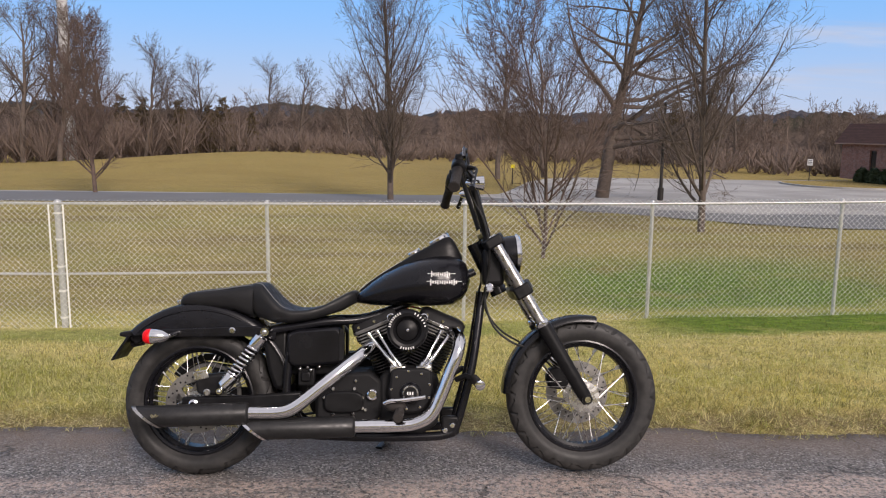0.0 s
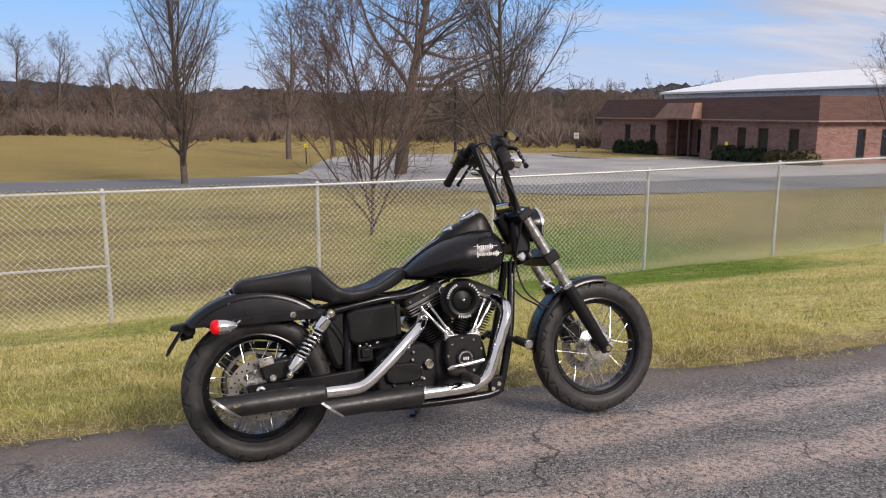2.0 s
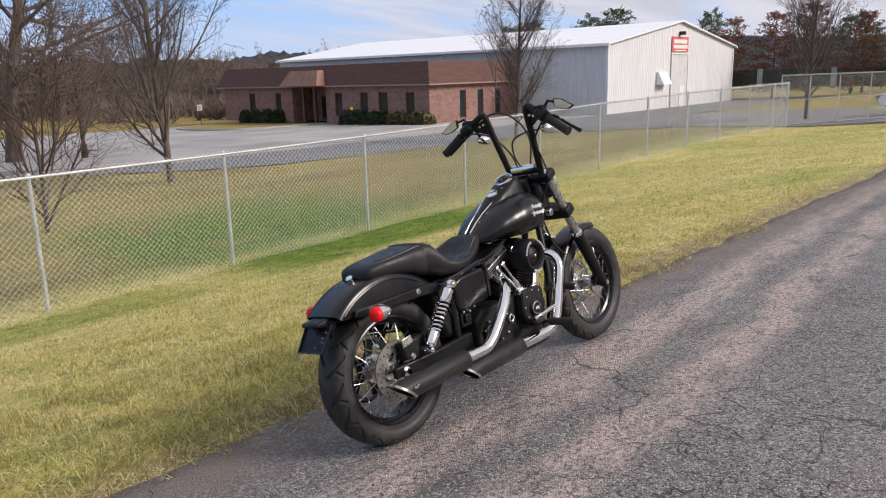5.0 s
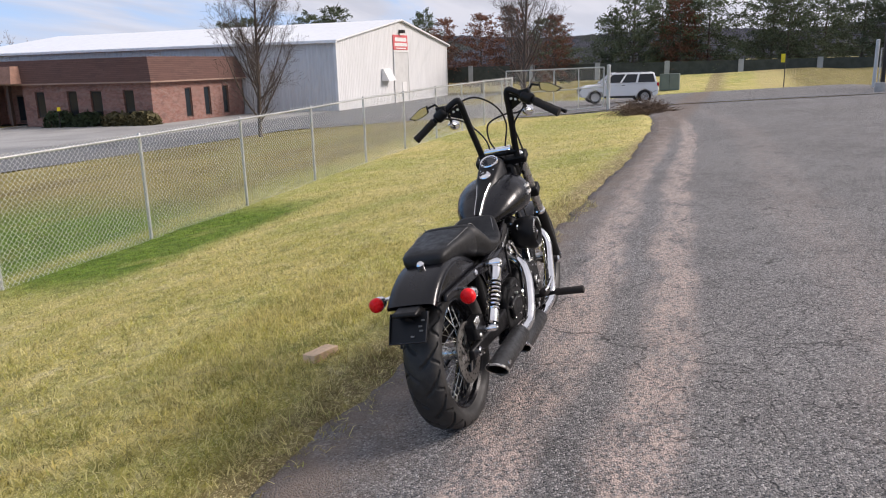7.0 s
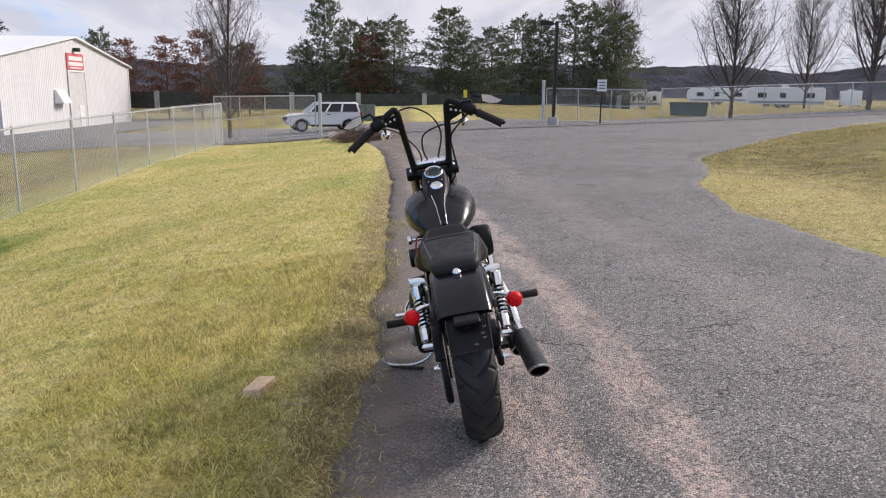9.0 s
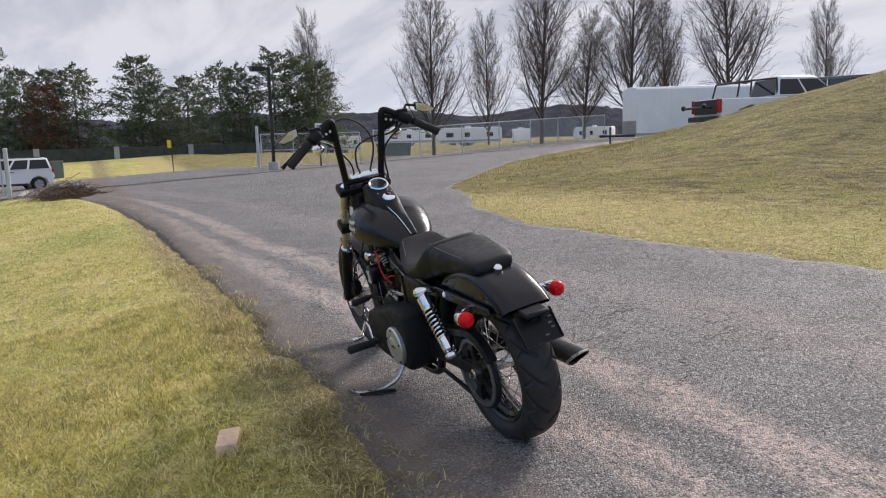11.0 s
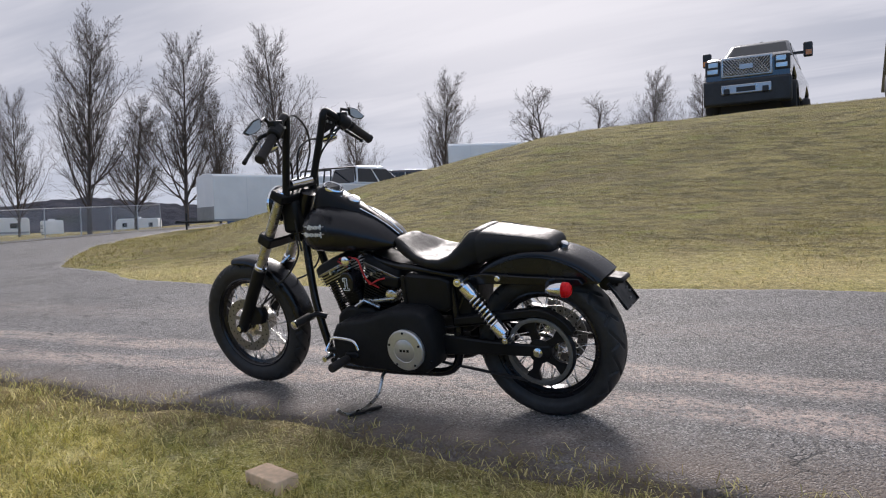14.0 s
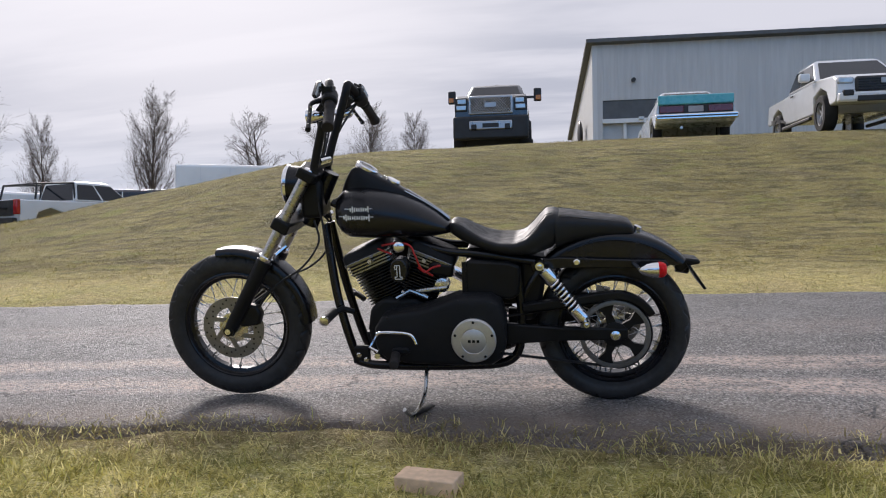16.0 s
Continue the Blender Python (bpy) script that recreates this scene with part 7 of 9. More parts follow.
part("door_frame", m, TRIM_W, door)
m = Mesh()
m.box(62.6, 63.6, HY0 - 0.10, HY0 - 0.063, HZ, 0.75)
part("wicket_door", m, TRIM_W, door)
m = Mesh()
m.prism([(HY0 - 0.75, 0.95), (HY0 - 0.01, 0.95), (HY0 - 0.01, 2.0), (HY0 - 0.2, 2.0)], 58.1, 59.7, "x")
part("vent_hood", m, TRIM_W, hall, "boxy pale steel vent hood", bevel=0.02)
m = Mesh()
m.box(62.3, 62.7, HY0 - 0.5, HY0 - 0.01, 5.1, 5.4)
part("flood_lamp", m, DARK_BRONZE, hall, "dark flood lamp above the sign", bevel=0.03)
SIGN_RED = surface("faded_red_sign", (0.62, 0.13, 0.14), 0.5, vary=0.12, grain=3)
board = thing("wall_sign", "faded red sign board with pale bars on the hall's gable", "sign", place=pose(0.08, -0.08, -0.72, 0, 0, 0.9))
m = Mesh()
m.box(60.8, 64.15, HY0 - 0.10, HY0 - 0.02, 3.65, 4.95)
part("board", m, SIGN_RED, board)
for k, (z, w, h) in enumerate([(4.55, 2.7, 0.34), (4.1, 2.9, 0.30), (3.78, 2.3, 0.10)]):
    m = Mesh()
    m.box(62.5 - w / 2, 62.5 + w / 2, HY0 - 0.112, HY0 - 0.103, z - h / 2, z + h / 2)
    part("lettering", m, WHITE_PAINT, board)

# ---- the grey barn on the bank ----
barn = thing("grey_barn", "large grey ribbed-steel barn on top of the bank", "building", place=pose(-0.45, 0, 0.45))
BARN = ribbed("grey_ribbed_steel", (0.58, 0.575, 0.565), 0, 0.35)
# lighter copy of the same steel: the light on the end wall is coloured in
BARN_END = ribbed("grey_ribbed_steel_end_lit", (0.66, 0.66, 0.65), 1, 0.35)
BARN_DARK = surface("dark_grey_panel", (0.10, 0.105, 0.11), 0.6, vary=0.15, grain=5)
BX, BY, BZ, BT = -2.2, -29.4, 2.2, 8.62
m = Mesh()
m.box(-46, BX - 0.2, BY - 0.2, BY, 6.2, BT), m.box(-46, -7.6, BY - 0.2, BY, BZ, 6.2), m.box(BX - 0.42, BX - 0.2, BY - 0.2, BY, BZ, 6.2)
part("front_wall", m, BARN, barn, smooth=0)
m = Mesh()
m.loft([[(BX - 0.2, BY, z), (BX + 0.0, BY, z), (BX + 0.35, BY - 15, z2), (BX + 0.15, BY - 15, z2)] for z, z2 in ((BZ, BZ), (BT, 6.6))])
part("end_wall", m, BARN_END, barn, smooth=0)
m = Mesh()
m.loft([[(BX + 0.25, BY + 0.35, BT - 0.02), (BX + 0.6, BY - 15, 6.55), (-46, BY - 15, 6.55), (-46, BY + 0.35, BT - 0.02)], [(BX + 0.25, BY + 0.35, BT + 0.13), (BX + 0.6, BY - 15, 6.7), (-46, BY - 15, 6.7), (-46, BY + 0.35, BT + 0.13)]])
part("roof", m, BARN_DARK, barn, smooth=0)
m = Mesh()
m.box(-7.6, BX - 0.42, BY - 0.18, BY - 0.05, 5.35, 6.2)
part("dark_panel", m, BARN_DARK, barn, smooth=0)
m = Mesh()
m.box(-7.6, BX - 0.42, BY - 0.35, BY - 0.2, BZ, 5.35)
part("door_wall", m, surface("pale_door_wall", (0.50, 0.51, 0.52), 0.6, vary=0.12), barn, smooth=0)
for x in (-7.2, -5.4, -3.6):
    m = Mesh()
    m.box(x, x + 0.12, BY - 0.195, BY - 0.04, BZ, 5.25)
    part("door_jamb", m, TRIM_W, barn)
m = Mesh()
m.box(-7.7, BX - 0.4, BY - 0.02, BY + 0.08, 5.22, 5.40)
part("door_track", m, TRIM_W, barn)
m = Mesh()
m.tube([(-3.9, BY + 0.02, 7.0), (-3.9, BY + 0.2, 7.0)], 0.09, 10)
part("wall_lamp", m, DARK_BRONZE, barn)
m = Mesh()
m.ball((BX + 0.35, BY - 4, 5.3), 0.55, 14, (0.25, 1, 1.3))
part("wall_fan", m, DARK_BRONZE, barn, "dark round fan housing on the end wall")

# low dark yard wall and a mound behind the lane's end
wall = thing("yard_wall", "long low dark green boarded wall behind the lane", "wall", place=pose(0, 0, -0.75))
m = Mesh()
m.box(78, 78.3, -24, 34, 0.2, 1.9)
part("boards", m, surface("dark_green_boards", (0.050, 0.056, 0.044), 0.8, vary=0.3, grain=2), wall)
for k in range(9):
    m = Mesh()
    m.box(77.85, 77.98, -23 + k * 7.0, -22.5 + k * 7.0, 0.2, 2.0)
    part("pier", m, surface("pale_pier", (0.4, 0.4, 0.38), 0.8) if k == 0 else bpy.data.materials["pale_pier"], wall)

# ---- trees ----
BARK = surface("grey_brown_bark", (0.105, 0.082, 0.068), 0.9, vary=0.3, grain=24, bump=0.5, patch=4, dist=0.01)
BARK_RED = surface("reddish_twigs", (0.118, 0.082, 0.068), 0.9, vary=0.3, grain=24, bump=0.3, patch=4)
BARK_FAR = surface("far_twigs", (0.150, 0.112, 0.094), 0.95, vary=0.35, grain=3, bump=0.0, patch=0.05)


def bars(P, Q, r0, r1, n):
    """Tapered n-sided bars from P to Q as quads."""
    P, Q = np.asarray(P, float), np.asarray(Q, float)
    w = Q - P
    w = w / np.maximum(np.linalg.norm(w, axis=1), 1e-9)[:, None]
    ref = np.where(np.abs(w[:, 2:3]) < 0.9, np.array([[0, 0, 1.0]]), np.array([[1.0, 0, 0]]))
    a = np.cross(w, ref)
    a /= np.linalg.norm(a, axis=1)[:, None]
    b = np.cross(w, a)
    ang = 2 * np.pi * np.arange(n) / n
    d = a[:, None] * np.cos(ang)[None, :, None] + b[:, None] * np.sin(ang)[None, :, None]
    v = np.concatenate([P[:, None] + d * np.asarray(r0)[:, None, None], Q[:, None] + d * np.asarray(r1)[:, None, None]], 1)
    k = np.arange(len(P))[:, None] * 2 * n
    j = np.arange(n)
    f = np.stack([k + j, k + (j + 1) % n, k + n + (j + 1) % n, k + n + j], -1)
    return v.reshape(-1, 3), f.reshape(-1, 4)


def ribbons(rng, P, Q, r):
    """Flat slips for the finest twigs, turned every way."""
    P, Q = np.asarray(P, float), np.asarray(Q, float)
    w = np.cross(Q - P, rng.normal(size=P.shape))
    w = w / np.maximum(np.linalg.norm(w, axis=1), 1e-9)[:, None] * np.asarray(r)[:, None]
    v = np.stack([P - w, P + w, Q + w * 0.5, Q - w * 0.5], 1).reshape(-1, 3)
    return v, np.arange(len(v)).reshape(-1, 4)


def grow(seed, h, form):
    """Segments (from, to, radius, radius, level) of a bare tree h high."""
    rng = np.random.default_rng(seed)
    segs = []

    def shoot(p, way, length, r, level):
        steps = (7, 6, 4, 2, 1)[min(level, 4)]
        p, way = np.array(p, float), np.array(way, float)
        spots = []
        for i in range(steps):
            way = way + rng.normal(size=3) * form["wander"][min(level, 4)] + np.array([0, 0, form["rise"][min(level, 4)]])
            way /= np.linalg.norm(way)
            q = p + way * length / steps
            ra, rb = r * (1 - 0.8 * i / steps), r * (1 - 0.8 * (i + 1) / steps)
            segs.append((p, q, ra, rb, level))
            spots.append((q, way.copy(), rb, (i + 1) / steps))
            p = q
        if level >= form["depth"]:
            return
        n = form["kids"][level]
        for k in range(n):
            s = form["bare"][level] + (1 - form["bare"][level]) * (k + rng.random()) / n
            j = min(int(s * steps), steps - 1)
            q, w, rr, _ = spots[j]
            base = q - w * length / steps * (1 - (s * steps - j))
            tilt = radians(form["tilt"][level]) * (0.65 + 0.7 * rng.random())
            around = rng.random() * 2 * np.pi + k * 2.4
            ref = np.array([0, 0, 1.0]) if abs(w[2]) < 0.9 else np.array([1.0, 0, 0])
            a = np.cross(w, ref)
            a /= np.linalg.norm(a)
            b = np.cross(w, a)
            d = w * np.cos(tilt) + (a * np.cos(around) + b * np.sin(around)) * np.sin(tilt)
            ln = length * form["ratio"][level] * (0.7 + 0.6 * rng.random()) * (1.15 - form["taper"][level] * s)
            shoot(base, d, ln, max(rr * form["thin"], 0.006), level + 1)

    shoot((0, 0, -0.2), (0, 0, 1), h * form["stem"], h * form["girth"], 0)
    return segs


PEAR = dict(stem=0.94, girth=0.0115, depth=4, kids=(46, 11, 6, 3), bare=(0.08, 0.10, 0.12, 0.2), tilt=(44, 34, 38, 42), ratio=(0.40, 0.36, 0.46, 0.60), taper=(0.75, 0.5, 0.4, 0.3), thin=0.5, wander=(0.025, 0.04, 0.06, 0.09, 0.12), rise=(0.02, 0.16, 0.10, 0.06, 0.03))
PEAR_FAR = dict(PEAR, kids=(54, 13, 6, 2), tilt=(45, 31, 33, 36), bare=(0.12, 0.08, 0.1, 0.2))
OAK = dict(stem=0.85, girth=0.021, depth=4, kids=(30, 11, 7, 3), bare=(0.20, 0.15, 0.15, 0.2), tilt=(72, 45, 45, 45), ratio=(0.55, 0.42, 0.45, 0.55), taper=(0.72, 0.5, 0.4, 0.3), thin=0.55, wander=(0.05, 0.13, 0.17, 0.2, 0.2), rise=(0.02, 0.05, 0.03, 0.02, 0.0))
SHRUBBY = dict(stem=0.9, girth=0.010, depth=4, kids=(30, 12, 7, 3), bare=(0.03, 0.1, 0.1, 0.2), tilt=(38, 26, 32, 36), ratio=(0.62, 0.34, 0.45, 0.55), taper=(0.75, 0.5, 0.4, 0.3), thin=0.6, wander=(0.05, 0.07, 0.10, 0.14, 0.2), rise=(0.0, 0.10, 0.08, 0.05, 0.03))
WILD = dict(stem=0.8, girth=0.012, depth=3, kids=(12, 8, 5), bare=(0.25, 0.2, 0.15), tilt=(48, 42, 45), ratio=(0.48, 0.42, 0.45), taper=(0.6, 0.5, 0.4), thin=0.6, wander=(0.08, 0.14, 0.18, 0.2), rise=(0.0, 0.08, 0.05, 0.02))


def tree_parts(segs, fine=1.0):
    thick = [s for s in segs if s[4] <= 1]
    thin = [s for s in segs if s[4] == 2]
    fine_ = [s for s in segs if s[4] > 2]

    def build(rows, n):
        P, Q = np.array([r[0] for r in rows]), np.array([r[1] for r in rows])
        r0, r1 = np.array([r[2] for r in rows]) * fine, np.array([r[3] for r in rows]) * fine
        return bars(P, Q, np.maximum(r0, 0.005 * fine), np.maximum(r1, 0.003 * fine), n)
    v, f = build(thin, 3)
    v2, f2 = ribbons(np.random.default_rng(3), [r[0] for r in fine_], [r[1] for r in fine_], np.maximum(np.array([r[2] for r in fine_]) * fine, 0.0062 * fine))
    return build(thick, 6), (np.concatenate([v, v2]), np.concatenate([f, f2 + len(v)]))


def bare_tree(name, label, seed, h, form, bark, category="tree", fine=1.0):
    t = thing(name, label, category)
    (v, f), (v2, f2) = tree_parts(grow(seed, h, form), fine)
    arrays_mesh("trunk", v, f, bark, t)
    arrays_mesh("crown", v2, f2, bark, t)
    return t


def stand(t, x, y, turn=0.0, s=1.0, sz=None):
    t.matrix_basis = pose(x, y, z_at(x, y), 0, 0, turn) @ Matrix.Diagonal((s, s, sz or s, 1))
    return t


def again(t, x, y, turn, s, sz=None, label=""):
    c = copy_thing(t, pose(x, y, z_at(x, y), 0, 0, turn) @ Matrix.Diagonal((s, s, sz or s, 1)))
    c.matrix_basis = pose(x, y, z_at(x, y), 0, 0, turn) @ Matrix.Diagonal((s, s, sz or s, 1))
    if label:
        c["label"] = label
    return c


pear_a = stand(bare_tree("pear_tree", "bare upright ornamental pear tree on the meadow", 11, 12.5, PEAR, BARK, fine=1.15), -1.02, 34.99, 20)
pear_b = stand(bare_tree("pear_tree", "bare slim ornamental pear tree by the car park", 12, 11.0, PEAR, BARK), 9.61, 21.13, 80)
stand(bare_tree("oak_tree", "large bare spreading tree with a stout trunk", 13, 15.5, OAK, BARK, fine=1.2), 10.49, 37.87, 0)
stand(bare_tree("shrubby_tree", "small bare many-stemmed tree with reddish twigs", 14, 6.4, SHRUBBY, BARK_RED, fine=0.9), 3.24, 14.78, 40)
stand(bare_tree("pear_tree", "dense twiggy young tree beside the drive", 15, 9.6, PEAR, BARK_RED, fine=1.1), -17.18, 38.62, 10)
again(pear_b, 27.14, 19.86, 200, 0.86, 0.84, "bare pear tree in front of the office and hall")
again(pear_a, 37.9, 9.75, 130, 0.72, 0.80, "bare tree standing behind the sliding gate")
pear_far = stand(bare_tree("pear_tree", "bare pear tree at the yard fence", 16, 12.5, PEAR_FAR, BARK, fine=1.12), 42.8, -19.9, 75, 0.84)
for k, (x, y, wide, tall, lab) in enumerate([
        (84.6, -24.2, 1.0, 1.24, "tall slim bare tree rising behind the pines"),
        (62.8, -35.2, 0.75, 0.95, "slim bare pear tree beyond the yard fence"),
        (50.9, -33.7, 1.28, 1.25, "tall broad bare tree at the yard fence"),
        (53.7, -40.1, 1.05, 0.86, "low broad bare tree at the yard fence"),
        (48.8, -41.4, 1.22, 1.23, "tall broad bare tree behind the cargo trailer"),
        (49.9, -46.2, 0.85, 0.90, "bare pear tree behind the cargo trailer"),
        (42.6, -46.4, 1.25, 1.21, "tall broad bare tree behind the cargo trailer"),
        (48.3, -65.0, 0.72, 0.90, "small bare tree far behind the pickup"),
        (35.2, -61.7, 1.0, 0.97, "round-crowned bare tree beyond the bank"),
        (14.65, -61.3, 0.66, 0.62, "bare tree showing over the crest of the bank"),
        (10.9, -63.1, 0.60, 0.58, "bare tree showing over the crest of the bank")]):
    again(pear_far, x, y, 55 * k, wide, tall, lab)
wild_a = stand(bare_tree("bare_tree", "bare spreading tree beyond the bank", 21, 9.5, dict(WILD, kids=(18, 12, 7)), BARK, fine=1.6), 25.1, -64.3, 0, 1.15)
again(wild_a, 20.3, -62.8, 120, 0.80)
for k, (x, y, s) in enumerate([(-35.71, 75.21, 1.65), (-40.25, 77.11, 1.8), (-43.79, 79.03, 1.7), (-47.19, 74.96, 1.75), (-32.85, 81.28, 1.55), (-37.94, 85.16, 1.7), (-41.98, 87.07, 1.8), (-29.92, 83.33, 1.35), (7.04, 58.2, 1.3), (11.91, 64.32, 1.4), (-8.77, 107.81, 1.2), (-0.92, 112.01, 1.1), (-26.27, 95.4, 1.25), (-32.32, 99.28, 1.3), (-20.54, 103.53, 1.3), (-15.51, 100.65, 1.25), (39.74, 96.96, 1.25), (44.71, 99.06, 1.2), (54.46, 111.28, 1.3)]):
    again(wild_a, x, y, 47 * k, s, s * 1.1, "bare wild tree at the wood's edge")

# evergreens
NEEDLES = leafage("pine_needles", (0.135, 0.160, 0.098))
CEDAR = leafage("rusty_cedar", (0.125, 0.095, 0.055))
OAK_LEAF = leafage("dead_oak_leaves", (0.215, 0.105, 0.070))


def needle_tree(name, label, seed, h, w, mat, clumps=120, boughs=80, size=0.36, cone=0.8, category="tree"):
    """A trunk with whorls of boughs, each carrying loose sprays of foliage."""
    rng = np.random.default_rng(seed)
    t = thing(name, label, category)
    P, Q, R0, R1, C, W = [], [], [], [], [], []
    for k in range(boughs):
        s = 0.10 + 0.88 * (k + rng.random()) / boughs
        z = h * s
        reach = w * (1 - s) ** cone * (0.55 + 0.6 * rng.random()) + 0.25
        a = k * 2.4 + rng.random()
        tip = np.array([math.cos(a) * reach, math.sin(a) * reach, z + reach * (0.28 - 0.35 * (1 - s)) + rng.normal() * 0.2])
        root = np.array([0, 0, z])
        P.append(root), Q.append(tip), R0.append(0.05 * (1.1 - s)), R1.append(0.012)
        n = int(clumps * (0.35 + 0.65 * reach / w))
        u = 0.25 + 0.8 * rng.random(n) ** 0.7
        c = root + (tip - root) * u[:, None] + rng.normal(size=(n, 3)) * np.array([0.24, 0.24, 0.17]) * (0.4 + reach * 0.28)
        C.append(c), W.append(np.repeat((tip - root)[None] / np.linalg.norm(tip - root), n, 0))
    P.append(np.array([0, 0, -0.2])), Q.append(np.array([0, 0, h])), R0.append(h * 0.016), R1.append(0.02)
    v, f = bars(np.array(P), np.array(Q), np.array(R0), np.array(R1), 6)
    arrays_mesh("trunk", v, f, BARK, t)
    c, w_ = np.concatenate(C), np.concatenate(W)
    n = len(c)
    a = (w_ * 0.6 + rng.normal(size=(n, 3)) * 0.55) * size * (0.6 + 0.7 * rng.random((n, 1)))
    b = rng.normal(size=(n, 3)) * size * 0.22
    d = np.cross(a, b)
    d = d / np.maximum(np.linalg.norm(d, axis=1), 1e-6)[:, None] * size * 0.24
    v = np.stack([c - a * 0.5, c + b, c + a * 0.5, c - a * 0.35 + d, c - d, c + a * 0.45 - d * 0.4], 1).reshape(-1, 3)
    f = np.arange(n * 6).reshape(-1, 3)
    arrays_mesh("crown", v, f, mat, t, smooth=False)
    return t


pine_a = stand(needle_tree("pine_tree", "tall dark green white pine in a row behind the lane", 31, 10.5, 4.6, NEEDLES, clumps=105, boughs=80, size=0.33, cone=0.55), 84.02, -4.68, 0)
pine_b = stand(needle_tree("pine_tree", "dark green pine with an open crown", 32, 9.5, 4.6, NEEDLES, clumps=95, boughs=70, size=0.33, cone=0.48), 83.02, -12.89, 0)
oak_r = stand(needle_tree("oak_tree", "oak holding rusty dead leaves among the pines", 33, 9.2, 3.4, OAK_LEAF, clumps=90, boughs=70, size=0.26, cone=0.45), 79.72, 22.05, 0)
rng = np.random.default_rng(5)
for k, y in enumerate([1.5, 6.5, 11.5, -10, -18.5, -23, 33.5, 38, 43, 19, -14.5, 4.0, -6.0, 9.0, -20.5]):
    again(pine_a if k % 2 else pine_b, 84 + rng.normal() * 2.5, y, 70 * k, 0.7 + 0.4 * rng.random(), 0.72 + 0.5 * rng.random())
for k, y in enumerate([26, 16.5, 4.2, 29.5]):
    again(oak_r, 81 + rng.normal() * 2, y, 110 * k, 0.8 + 0.3 * rng.random())
for k, (x, y) in enumerate([(89.4, 53.02), (87.23, 61.12), (91.12, 67.21), (85.46, 47), (98.99, 75.35)]):
    again(pine_a if k % 2 else pine_b, x, y, 50 * k, 0.95 + 0.2 * rng.random())
cedar = stand(needle_tree("cedar_tree", "rusty green cedar at the wood's edge", 34, 6.5, 1.9, CEDAR, clumps=40, boughs=50, size=0.34, cone=0.9), -28.12, 90.37, 0)
for k, (x, y, s) in enumerate([(-25.2, 92.43, 0.9), (-22.65, 89.48, 1.0), (-19.73, 91.55, 0.75), (-32.06, 89.29, 1.1), (-36.13, 93.2, 1.2), (-41.16, 95.09, 1.1), (35.67, 98.87, 1.3), (43.55, 105.05, 1.2), (49.48, 109.18, 1.0)]):
    again(cedar, x, y, 60 * k, s)

# far woods: one thicket of bare trees round the north and east, and wooded ridges behind
rng = np.random.default_rng(8)
kinds = []
for s in range(5):
    rows = [r for r in grow(50 + s, 9.0, WILD) if r[4] <= 3]
    kinds.append((np.array([r[0] for r in rows]), np.array([r[1] for r in rows]), np.array([r[2] for r in rows]), np.array([r[3] for r in rows]), np.array([r[4] for r in rows])))
V, F, count = [], [], 0


def plant(x, y, s, keep):
    global count
    P, Q, r0, r1, lv = kinds[rng.integers(5)]
    use = (lv <= 2) | (rng.random(len(P)) < keep)
    a = rng.random() * 6.28
    R = np.array([[math.cos(a), -math.sin(a), 0], [math.sin(a), math.cos(a), 0], [0, 0, 1]]) * s
    o = np.array([x, y, z_at(x, y)])
    for fine_, few in ((False, use & (lv <= 1)), (True, use & (lv > 1))):
        p, q = P[few] @ R.T + o, Q[few] @ R.T + o
        v, f = ribbons(rng, p, q, np.maximum(r0[few] * s, 0.03)) if fine_ else bars(p, q, np.maximum(r0[few] * s, 0.035), np.maximum(r1[few] * s, 0.022), 3)
        V.append(v), F.append(f + count)
        count += len(v)


for k in range(230):
    az = radians(rng.uniform(48, 128))
    d = rng.uniform(98, 165) if az < radians(70) or az > radians(92) else rng.uniform(120, 190)
    plant(d * math.cos(az), d * math.sin(az), rng.uniform(0.55, 1.1), 0.6)
# brushwood along the wood's edge: many-stemmed thickets
for k in range(700):
    az = radians(rng.uniform(50, 124))
    d = rng.uniform(86, 112) + (14 if 68 < math.degrees(az) < 90 else 0)
    cx, cy = d * math.cos(az), d * math.sin(az)
    tall = rng.uniform(1.2, 3.2) + (2.2 if az > radians(103) else 0.0)
    n = 42
    up = rng.random(n) ** 1.3 * 0.6
    around = rng.random(n) * 6.28
    spread_ = rng.random(n) * 0.95
    root = np.stack([cx + np.cos(around) * spread_ * up * tall, cy + np.sin(around) * spread_ * up * tall, z_at(cx, cy) - 0.1 + up * tall], 1)
    tip = root + np.stack([np.cos(around) * spread_, np.sin(around) * spread_, np.ones(n)], 1) * (tall * (0.25 + 0.35 * rng.random(n)))[:, None] + rng.normal(size=(n, 3)) * 0.25
    v, f = ribbons(rng, root, tip, np.full(n, 0.05))
    V.append(v), F.append(f + count)
    count += len(v)
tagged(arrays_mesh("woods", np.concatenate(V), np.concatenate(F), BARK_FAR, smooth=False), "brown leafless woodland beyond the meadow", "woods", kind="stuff")


